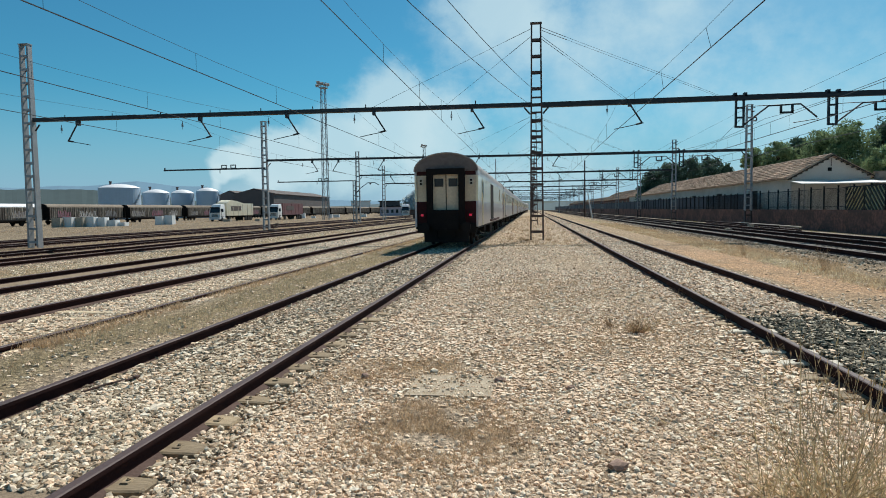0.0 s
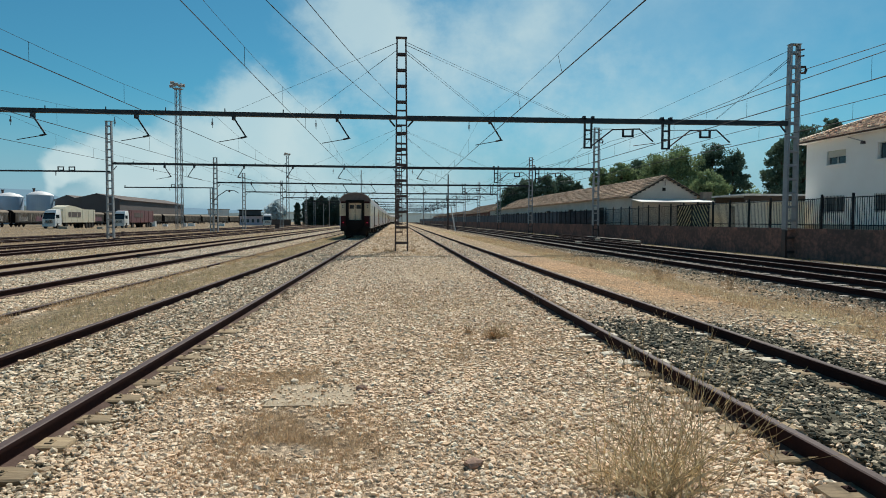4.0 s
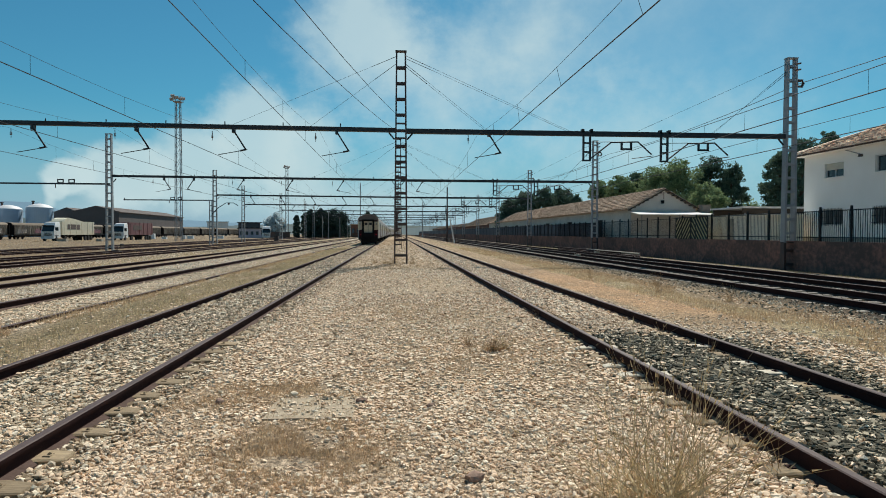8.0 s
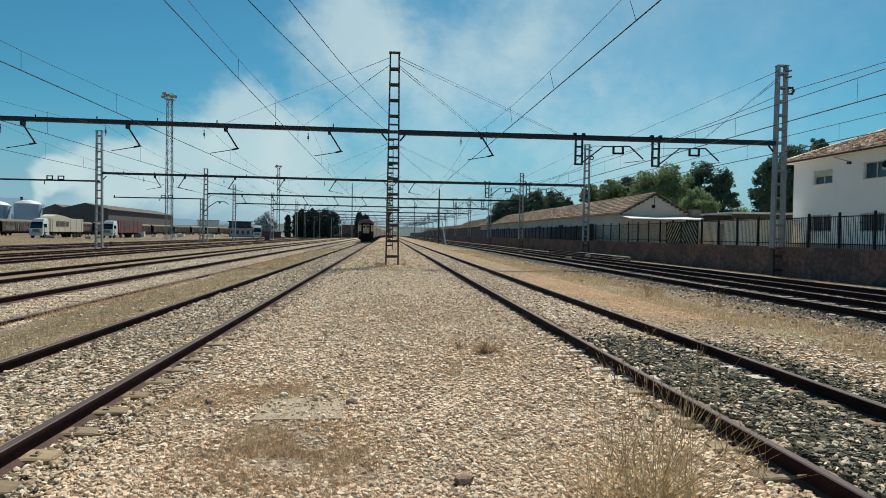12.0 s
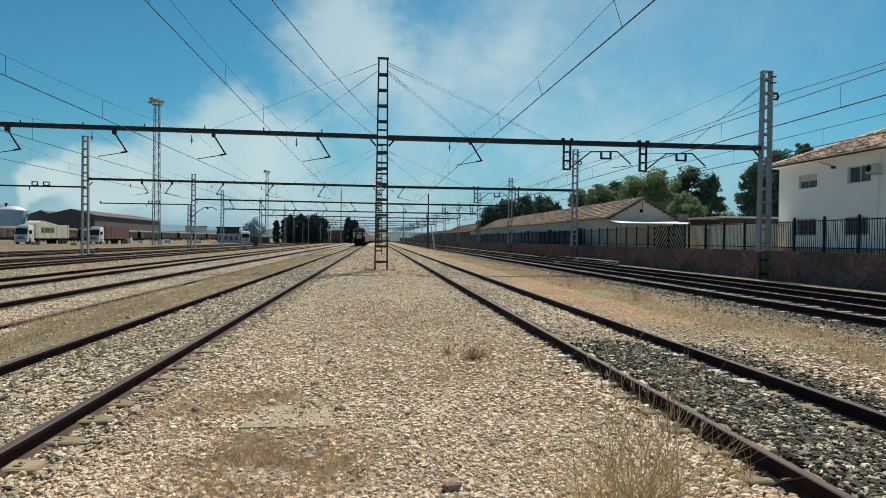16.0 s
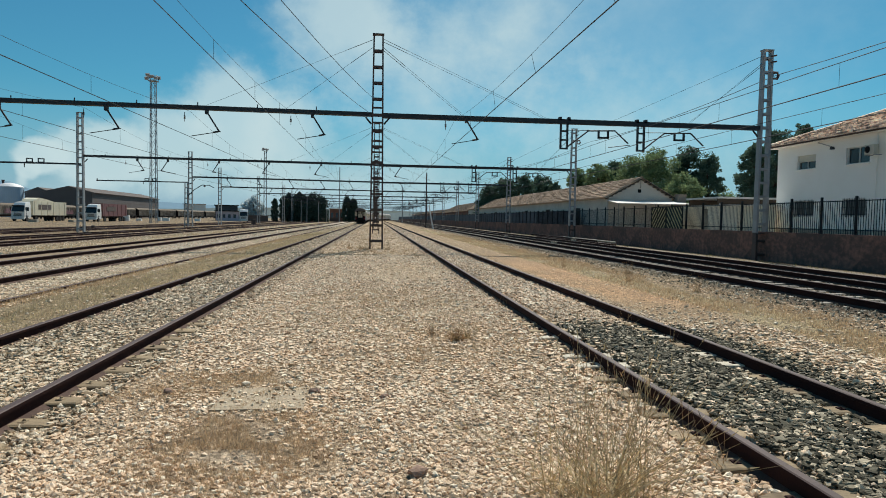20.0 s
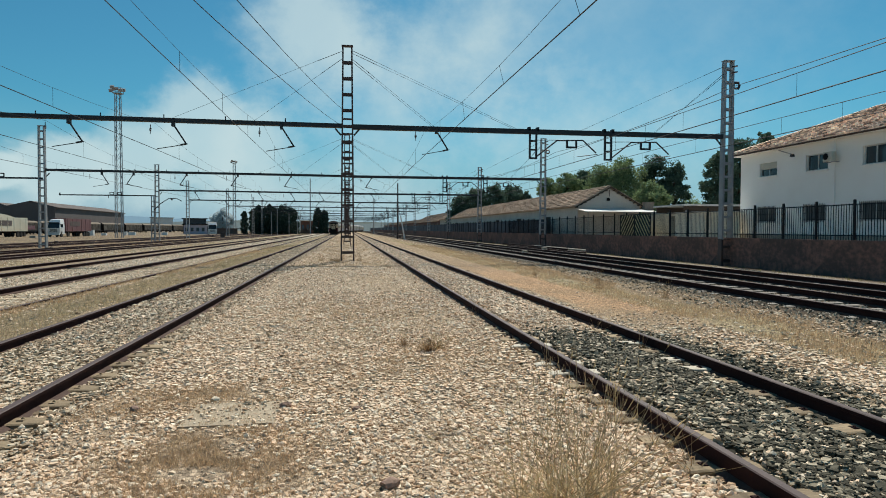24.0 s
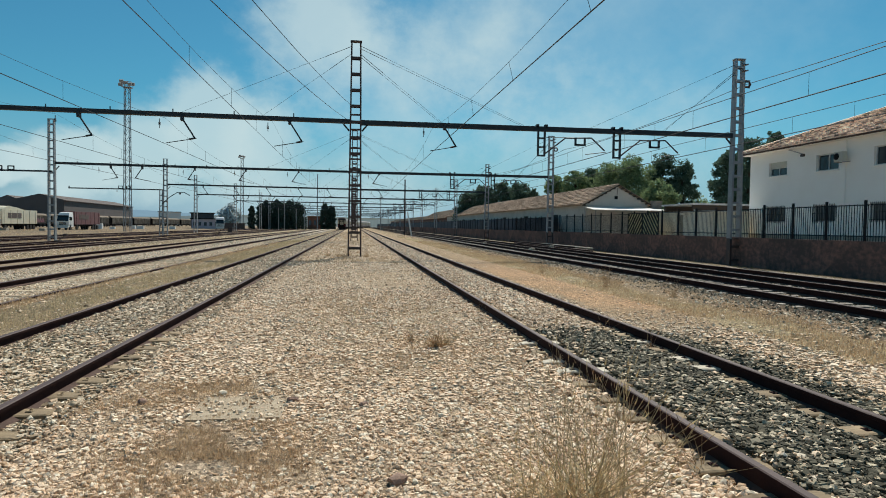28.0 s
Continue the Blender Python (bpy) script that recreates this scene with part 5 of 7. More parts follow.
def ballast():
    rng = np.random.default_rng(5)
    zones = [(4.0, 6.4, 1750, (ICO_V, ICO_F)), (6.4, 9.5, 1200, (BLK_V, BLK_F)), (9.5, 16, 480, (OCT_V, OCT_F)), (16, 31, 130, (PYR_V, PYR_F)), (31, 66, 48, (PYR_V, PYR_F)), (66, 130, 9, (PYR_V, PYR_F))]
    for y0, y1, dens, base in zones:
        half1 = y1
        xl, xr = max(-13.6 if y1 < 20 else -21.0, -half1), min(9.5, half1)
        n = int((xr - xl) * (y1 - y0) * dens)
        # neighbouring zones run into one another over a stretch
        o0, o1 = (0.0 if y0 < 5 else 0.2 * y0), 0.2 * y1
        n = int(n * (y1 - y0 + o0 + o1) / (y1 - y0))
        x, y = rng.uniform(xl, xr, n), rng.uniform(y0 - o0, y1 + o1, n)
        keep = (np.abs(x) < y - 0.2) & (rng.random(n) < np.clip((y1 + o1 - y) / (2 * o1), 0, 1)) & (rng.random(n) < (np.clip((y - y0 + o0) / (2 * o0), 0, 1) if o0 else 1.0)) & ~((x > 5.3) & (rng.random(n) < np.where(x > 8.3, 0.8, np.where(x > 6.9, 0.92, np.interp(y, [10.5, 13.5], [0.5, 0.975]))))) & ~((x > -6.4) & (x < -4.7) & (rng.random(n) < 0.95)) & ~((x > -1.2) & (x < -0.38) & (y > 6.33) & (y < 7.12) & (rng.random(n) < 0.94))
        for rail in (-4.39, -2.65, 2.90, 4.64, -8.42, -6.68, -11.73, -13.47, -19.53, -21.27):
            keep &= np.abs(x - rail) > 0.075
        thin = np.array([noise.noise((a * 0.42, b * 0.34, 3.0)) + 0.5 * noise.noise((a * 1.7, b * 1.7, 9.0)) for a, b in zip(x, y)])
        weed = 0.95 * np.exp(-(((x + 0.75) / 0.75) ** 2 + ((y - 5.4) / 0.8) ** 2)) + 0.7 * np.exp(-(((x + 1.1) / 0.7) ** 2 + ((y - 7.35) / 0.45) ** 2)) + 0.7 * np.exp(-(((x - 1.2) / 1.1) ** 2 + ((y - 9.4) / 1.5) ** 2)) + 0.5 * np.exp(-(((x - 0.3) / 1.3) ** 2 + ((y - 14.0) / 2.0) ** 2))
        mid = (x > -2.3) & (x < 2.4)
        keep &= rng.random(n) < np.clip(np.where(mid, np.where((x > 0) & (y < 8), 1.1 - 0.8 * thin, 0.95 - 1.5 * thin), 1.0) - 0.95 * weed, 0.05, 1) * np.where((x < -13.8) | (mid & (y > 31)), 0.45, 1)
        x, y, mid = x[keep], y[keep], mid[keep]
        n = len(x)
        sz = np.interp(y, [4, 8.5, 16, 31, 66, 130], [0.017, 0.0192, 0.0235, 0.029, 0.04, 0.06]) * np.clip(rng.lognormal(0, 0.42, n), 0.35, 1.9) * np.where(mid, np.interp(y, [5, 9, 12, 20], [0.84, 0.92, 1.18, 1.25]), np.where((x < 0) & (y < 13), 1.05, 1.15))
        sz *= np.where(((np.abs(x + 3.52) < 1.0) | (np.abs(x - 3.77) < 0.9)) & (y > 13), 1.3, 1.0)
        sleep = np.zeros(n, bool)
        for cx, w in ((-3.52, 1.16), (3.77, 1.16)):
            out = (np.abs(x - cx) < w) & (np.abs(x - cx) > (0.74 if cx < 0 else 0.55))
            ph = np.abs(((y + 3.0) / 0.6 + 0.5) % 1.0 - 0.5) * 0.6
            sleep |= out & (ph < 0.15) & (y < 11 + 2 * rng.normal(size=n))
        ok = ~sleep | (rng.random(n) < 0.08)
        x, y, sz = x[ok], y[ok], sz[ok]
        n = len(x)
        bed = ((np.abs(x + 3.52) < 0.8) | (np.abs(x - 3.77) < 0.55))
        z = np.where(bed, 0.05, np.where((np.abs(x + 3.52) < 1.35) | (np.abs(x - 3.77) < 1.35), 0.012, 0.0)) + sz * rng.uniform(0.0, 0.32, n) + (0.06 * sz if 6 < y0 < 15 else 0) + np.array([fall(a) if abs(a) > 8 else 0.0 for a in x])
        z += np.where((x > -1.2) & (x < -0.38) & (y > 6.33) & (y < 7.13), 0.018, 0)
        dark = (x > 3.0 + 0.25 * rng.normal(size=n)) & (x < 5.75 + 0.15 * rng.normal(size=n)) & (y < 10.6 - 0.35 * (x - 3.8) + 0.5 * rng.normal(size=n))
        dark &= rng.random(n) < 0.86
        c = np.stack([x, y, z], 1)
        grey = ~dark & ((x < -2.2) & (x > -4.7) | (x < -6.6)) & (rng.random(n) < np.where(x < -6.6, 0.35, 0.66))
        plain = ~dark & ~grey
        stones("limestone_ballast", LIME, c[plain], sz[plain], rng, "pale angular limestone ballast strewn over the yard", base, 1.0 if y0 < 6 else 0.8 if y0 < 9 else 0.78 if y0 < 15 else 0.65)
        stones("grey_limestone_ballast", GREYLIME, c[grey], sz[grey], rng, "pale grey limestone ballast in the track beds", base, 1.0 if y0 < 6 else 0.8 if y0 < 9 else 0.78 if y0 < 15 else 0.65)
        if dark.any():
            stones("dark_ballast", DARKSTONE, c[dark], sz[dark] * 0.95, rng, "dark grey ballast stones between the rails", base)
    # extra dark stones pack the bed of the right siding near by
    n = 11500
    x, y = rng.uniform(2.98, 5.3, n), rng.uniform(4.0, 10.8, n)
    ok = (np.abs(x - 4.64) > 0.085) & (rng.random(n) < np.clip((10.9 - y) * 1.2, 0, 1)) & ~((np.abs(x - 3.77) > 0.5) & (np.abs(x - 3.77) < 1.05) & (np.abs(((y + 3.0) / 0.6 + 0.5) % 1.0 - 0.5) * 0.6 < 0.14))
    x, y = x[ok], y[ok]
    sz = 0.023 * np.clip(rng.lognormal(0, 0.36, len(x)), 0.4, 1.8)
    z = np.where(np.abs(x - 3.77) < 0.55, 0.055, 0.02) + rng.uniform(0, 0.012, len(x))
    stones("dark_ballast", DARKSTONE, np.stack([x, y, z], 1), sz, rng, "dark grey ballast stones between the rails", (BLK_V, BLK_F))

    # the gravel goes on underfoot and behind the camera's stand
    n = 22000
    x, y = rng.uniform(-5.2, 6.2, n), rng.uniform(-5.5, 5.0, n)
    ok = ~((np.abs(x) < y - 0.1) & (y > 3.9))
    for rail in (-4.39, -2.65, 2.90, 4.64):
        ok &= np.abs(x - rail) > 0.085
    for cx in (-3.52, 3.77):
        ok &= ~((np.abs(x - cx) < 1.16) & (np.abs(x - cx) > 0.75) & (np.abs(((y + 3.0) / 0.6 + 0.5) % 1.0 - 0.5) * 0.6 < 0.13))
    x, y = x[ok], y[ok]
    sz = 0.026 * np.clip(rng.lognormal(0, 0.38, len(x)), 0.4, 1.8)
    z = np.where((np.abs(x + 3.52) < 0.8) | (np.abs(x - 3.77) < 0.55), 0.052, 0.004) + 0.1 * sz
    c, dark = np.stack([x, y, z], 1), x > 2.98
    stones("limestone_ballast", LIME, c[~dark], sz[~dark], rng, "pale angular limestone ballast strewn over the yard", (PYR_V, PYR_F))
    stones("dark_ballast", DARKSTONE, c[dark], sz[dark], rng, "dark grey ballast stones between the rails", (PYR_V, PYR_F))

    # grimy stones in the beds of the main line
    n = 27000
    x, y = rng.uniform(8.2, 19.5, n), 9 + 51 * rng.random(n) ** 1.7
    ok = rng.random(n) < np.where(x < 9.4, (x - 8.1) / 1.3, 1)
    for rail in (10.43, 12.17, 14.18, 15.92):
        ok &= np.abs(x - rail) > 0.1
    x, y = x[ok], y[ok]
    sz = 0.031 * np.clip(rng.lognormal(0, 0.35, len(x)), 0.5, 1.7)
    z = np.array([fall(a) for a in x]) + 0.25 * sz
    c = np.stack([x, y, z], 1)
    pale = rng.random(len(x)) < np.interp(x, [8.5, 10.5], [0.6, 0.22])
    stones("grimy_ballast", DARKSTONE, c[~pale], sz[~pale], rng, "grimy dark ballast in the beds of the main line", (PYR_V, PYR_F))
    stones("dusty_ballast", GREYLIME, c[pale], sz[pale], rng, "dusty grey ballast beside the main line", (PYR_V, PYR_F))


ballast()

SLABTOP = mat("gravel_dusted_concrete", (0.5, 0.41, 0.295), 0.95, 0, (0.3, 0.24, 0.165), 16, 70, 0.6, 0.5, 0.006)
slab = Shape().box((0, 0, 0), (0.82, 0.8, 0.08), top=0.985)
tagged(part("concrete_slab", slab, SLABTOP, at=pose(-0.79, 6.73, -0.031, -1.1, -0.2, 0.6)), "worn concrete cover slab sunk in the gravel", "slab")

chip_rng = np.random.default_rng(41)
chips = chip_rng.uniform((-1.18, 6.36, 0.012), (-0.4, 7.1, 0.016), (140, 3))
stones("stone_chips", LIME, chips, 0.011 * np.clip(chip_rng.lognormal(0, 0.4, 140), 0.4, 2.0), chip_rng, "small pale stone chips strewn over the slab", (ICO_V, ICO_F), 0.7)

# a rusty rod dropped beside the rail of the left siding
tagged(part("loose_rod", Shape().line([(-4.2, 5.96, 0.07), (-4.1, 6.2, 0.085), (-3.98, 6.47, 0.078)], 0.011, 6).box((-3.98, 6.47, 0.08), (0.05, 0.06, 0.035)), PALERUST), "rusty iron rod lying on the ballast between the rails", "rod")


GREYROCK = mat("red_brown_rock", (0.36, 0.245, 0.185), 0.9, 0, (0.22, 0.145, 0.11), 18, 70, 0.5, 0.5, 0.004, spec=0.2)


def rock(name, x, y, size, dark, label):
    rng = np.random.default_rng(int(abs(x * 100) + y * 10))
    s = Shape()
    bm = bmesh.new()
    bmesh.ops.create_icosphere(bm, subdivisions=2, radius=1.0)
    off = Vector(rng.uniform(0, 20, 3))
    for p in bm.verts:
        k = 1 + 0.38 * noise.noise(p.co * 1.3 + off) + 0.2 * noise.noise(p.co * 3.1 + off)
        p.co = Vector((p.co.x * 1.25, p.co.y * 0.9, p.co.z * 0.72)) * k * size
    s.add([tuple(p.co) for p in bm.verts], [tuple(p.index for p in f.verts) for f in bm.faces])
    bm.free()
    ob = part(name, s, GREYROCK if dark else LIME, at=pose(x, y, size * 0.35, 0, 0, 40 * x))
    tagged(ob, label, "stone", "single stones")


for x, y, sz, dk in ((-0.33, 6.9, 0.05, True), (0.55, 4.83, 0.06, True), (-1.73, 6.95, 0.05, True), (-0.62, 7.25, 0.035, False), (-1.05, 7.22, 0.04, False), (0.35, 6.7, 0.04, True), (-3.22, 5.62, 0.085, False), (-3.4, 6.7, 0.05, False), (-0.75, 6.55, 0.03, False), (-0.5, 6.42, 0.03, False)):
    rock("loose_stone", x, y, sz, dk, "reddish-brown loose stone on the gravel" if dk else "pale loose stone on the gravel")

STRAW = mat("dry_straw", (0.72, 0.61, 0.41), 0.8, 0, (0.54, 0.44, 0.28), 6, 30, 0.5, 0, island=0.35)
WEED = mat("brown_dry_weed", (0.56, 0.42, 0.26), 0.85, 0, (0.4, 0.28, 0.17), 6, 30, 0.5, 0, island=0.35)
GREENWEED = mat("olive_weed", (0.16, 0.17, 0.06), 0.8, 0, (0.28, 0.22, 0.09), 6, 30, 0.5, 0, island=0.3)
KHAKI = mat("khaki_dry_grass", (0.52, 0.43, 0.27), 0.85, 0, (0.38, 0.305, 0.185), 6, 30, 0.5, 0, island=0.35)

for m in (STRAW, WEED, GREENWEED, KHAKI):
    lets_light_through(m, 0.5)


def stem(s, p, way, ln, r, sag, n=4, head=True):
    """A thin curved stalk that thins out and nods under its seed head."""
    way = Vector(way).normalized()
    pts = []
    for i in range(n + 1):
        k = i / n
        pts.append(Vector(p) + way * ln * k + Vector((way.x, way.y, -0.6)) * sag * ln * k * k)
    for i in range(n):
        s.tube(pts[i], pts[i + 1], r * (1 - 0.7 * i / n), 3, 0, r * (1 - 0.7 * (i + 1) / n), caps=False)
    if head:
        d = (pts[-1] - pts[-2]).normalized()
        s.tube(pts[-1], pts[-1] + d * 0.05, r * 1.6, 4, 0, r * 0.3, caps=False)


def tall_tuft(x, y, n, high, spread, seed, name="dry_grass_tuft", material=None, label="tall dry straw-coloured grass tuft growing in the gravel", lush=1.5):
    rnd = random.Random(seed)
    t = thing(name, label, "dry plant", pose(x, y, 0), "dry grass tufts")
    s, b = Shape(), Shape()
    for i in range(n):
        a, lean = rnd.uniform(0, 2 * math.pi), abs(rnd.gauss(0, 0.5)) * spread
        p = (rnd.gauss(0, 0.13) * high, rnd.gauss(0, 0.13) * high, 0)
        stem(s, p, (math.cos(a) * lean, math.sin(a) * lean, 1), high * rnd.uniform(0.45, 1.05), 0.0023 + 0.0013 * rnd.random(), rnd.uniform(0.0, 0.2), head=rnd.random() < 0.7)
    for i in range(int(n * lush)):
        a, lean = rnd.uniform(0, 2 * math.pi), rnd.uniform(0.3, 1.3)
        p = Vector((rnd.gauss(0, 0.09) * high, rnd.gauss(0, 0.09) * high, 0))
        d = Vector((math.cos(a) * lean, math.sin(a) * lean, 1)).normalized() * high * rnd.uniform(0.15, 0.4)
        o = Vector((-math.sin(a), math.cos(a), 0)) * 0.006
        b.add([tuple(p - o), tuple(p + o), tuple(p + d * 0.6 + o * 0.6), tuple(p + d + Vector((0, 0, -0.04 * high)))], [(0, 1, 2), (0, 2, 3)])
    tagged(part("straw_clump", s, material or STRAW, t), kind="stuff")
    tagged(part("leaf_clump", b, material or STRAW, t), kind="stuff")


tall_tuft(1.65, 4.32, 125, 1.12, 1.5, 1, lush=0.3)
tall_tuft(1.42, 4.45, 46, 0.8, 2.2, 2, lush=0.2)
tall_tuft(1.92, 4.5, 34, 0.85, 2.0, 4, lush=0.2)
tall_tuft(1.4, 9.5, 110, 0.2, 2.6, 3, material=WEED, label="low brown dry weed on the gravel", lush=0.6)
tall_tuft(1.55, 9.65, 60, 0.24, 2.2, 34, label="low straw-coloured weed on the gravel", lush=0.4)
tall_tuft(1.1, 10.0, 40, 0.16, 2.0, 33, material=WEED, label="low brown dry weed on the gravel")
for i, (x, y, h) in enumerate(((2.68, 5.3, 0.4), (2.62, 5.9, 0.45), (2.72, 6.4, 0.3), (2.7, 6.9, 0.38), (2.66, 7.5, 0.3), (2.74, 8.3, 0.26), (2.62, 9.3, 0.3), (2.7, 4.8, 0.4), (3.2, 8.6, 0.2), (4.4, 9.1, 0.3), (4.35, 10.6, 0.3), (2.8, 13.2, 0.3))):
    tall_tuft(x, y, 9, h, 1.3, 10 + i, "rail_side_weed", WEED, "thin dry weed leaning over the rail")
for i, (x, y) in enumerate(((-0.25, 34.6), (-0.6, 35.4), (0.9, 35.2), (0.0, 36.7), (-1.1, 35.8))):
    tall_tuft(x, y, 24, 0.75, 0.7, 40 + i, material=WEED, label="tall brown dry weed at the foot of the post")
for i, (x, y) in enumerate(((7.6, 18.5), (8.3, 15.8), (7.3, 24), (8.6, 21.0))):
    tall_tuft(x, y, 26, 0.5, 0.9, 60 + i, material=WEED, label="brown dry weed on the bare soil")


def grass_strip(name, x0, x1, y0, y1, tufts, high, material, seed, label, blades=9):
    rnd = random.Random(seed)
    v, f = [], []
    for i in range(tufts):
        u = rnd.random() ** 1.7
        x, y = rnd.uniform(x0, x1), y0 + (y1 - y0) * u
        if noise.noise((x * 0.9, y * 0.35, seed)) < -0.2:
            continue
        x = bend(x, y)
        z = fall(x)
        hh = high * rnd.uniform(0.5, 1.2)
        for k in range(blades):
            a, lean = rnd.uniform(0, 6.283), rnd.uniform(0.1, 0.9)
            p = Vector((x + rnd.gauss(0, 0.06), y + rnd.gauss(0, 0.06), z - 0.01))
            d = Vector((math.cos(a) * lean, math.sin(a) * lean, 1)).normalized() * hh * rnd.uniform(0.5, 1.1)
            w = 0.0022 + 0.00022 * y
            o = Vector((-math.sin(a), math.cos(a), 0)) * w
            n = len(v)
            v += [tuple(p - o), tuple(p + o), tuple(p + d)]
            f.append((n, n + 1, n + 2))
    s = Shape().add(v, f)
    tagged(part(name, s, material), label, "grass", kind="stuff")


grass_strip("dry_grass", -6.4, -4.6, 4.5, 70, 3900, 0.12, KHAKI, 1, "dry straw-coloured grass between two sidings")
grass_strip("dry_grass", -6.8, -6.3, 8, 60, 1900, 0.16, WEED, 2, "brown weeds along an overgrown rail")
grass_strip("dry_grass", 6.8, 8.2, 8, 95, 2200, 0.12, STRAW, 3, "dry straw-coloured grass beside the main line", 8)
grass_strip("dry_grass", 6.9, 8.9, 8, 70, 7500, 0.11, WEED, 13, "low brown weeds beside the main line", 7)
grass_strip("dry_grass", 19.4, 22.4, 14, 110, 350, 0.14, GREENWEED, 5, "olive weeds at the foot of the retaining wall")
grass_strip("dry_grass", -1.9, 2.2, 3.6, 34, 1500, 0.06, WEED, 6, "low brown weeds in the gravel", 7)


def weed_patch(cx, cy, rx, ry, tufts, high, material, seed, label, blades=7):
    """A fuzzy patch of short dry weeds, thick in its middle."""
    rnd = random.Random(seed)
    v, f = [], []
    for i in range(tufts):
        x, y = cx + rnd.gauss(0, rx), cy + rnd.gauss(0, ry)
        if noise.noise((x * 2.2, y * 2.2, seed)) < -0.25:
            continue
        for k in range(blades):
            a, lean = rnd.uniform(0, 6.283), rnd.uniform(0.3, 1.6)
            p = Vector((x + rnd.gauss(0, 0.03), y + rnd.gauss(0, 0.03), 0.002))
            d = Vector((math.cos(a) * lean, math.sin(a) * lean, 1)).normalized() * high * rnd.uniform(0.4, 1.3)
            o = Vector((-math.sin(a), math.cos(a), 0)) * 0.0022
            n = len(v)
            v += [tuple(p - o), tuple(p + o), tuple(p + d)]
            f.append((n, n + 1, n + 2))
    tagged(part("low_weeds", Shape().add(v, f), material), label, "weeds", kind="stuff")


weed_patch(-0.75, 5.4, 0.42, 0.5, 2300, 0.055, WEED, 7, "patch of low brown weeds in front of the slab")
weed_patch(-1.1, 7.5, 0.55, 0.28, 1000, 0.05, WEED, 17, "low brown weeds behind the slab")
weed_patch(1.2, 9.3, 0.7, 0.9, 1500, 0.06, WEED, 18, "patch of low brown weeds in the gravel")
weed_patch(0.3, 11.5, 1.2, 1.2, 900, 0.05, STRAW, 19, "thin dry grass in the gravel")
weed_patch(0.3, 14.2, 1.1, 1.2, 1400, 0.07, WEED, 20, "thin brown weeds in the gravel")
weed_patch(-1.75, 6.9, 0.3, 0.2, 300, 0.05, WEED, 21, "low brown weeds beside a loose stone")
grass_strip("dry_grass", -2.2, 2.4, 30, 150, 1500, 0.13, WEED, 16, "low brown weeds in the gravel", 7)
grass_strip("dry_grass", -18, -14.2, 18, 90, 1500, 0.1, WEED, 8, "dry grass between yard tracks")
grass_strip("dry_grass", -32, -20.5, 25, 120, 2600, 0.15, WEED, 9, "brown grass between far yard tracks")
grass_strip("dry_grass", -75, -34, 60, 190, 1800, 0.16, WEED, 10, "dry field beyond the yard tracks")

# ---- trees ----
LEAF = mat("green_leaves", (0.207, 0.287, 0.149), 0.75, 0, (0.27, 0.339, 0.167), 0.5, 8, 0.5, 0, island=0.35, spec=0.08)
PINE = mat("blue_green_pine", (0.0874, 0.14, 0.103), 0.8, 0, (0.123, 0.179, 0.121), 0.5, 8, 0.5, 0, island=0.35, spec=0.08)
HEDGE = mat("dark_cypress", (0.05, 0.078, 0.062), 0.85, 0, (0.07, 0.1, 0.078), 0.5, 8, 0.5, 0, island=0.3, spec=0.05)
# distance haze is put into this pale bluish leaf colour
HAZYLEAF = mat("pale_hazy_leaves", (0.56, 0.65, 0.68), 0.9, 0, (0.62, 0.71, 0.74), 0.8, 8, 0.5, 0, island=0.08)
for m in (LEAF, PINE):
    lets_light_through(m, 0.3)
lets_light_through(HAZYLEAF, 0.5)
BARK = mat("grey_brown_bark", (0.12, 0.085, 0.06), 0.9, 0, (0.07, 0.05, 0.035), 3, 20, 0.5, 0.5, 0.02)


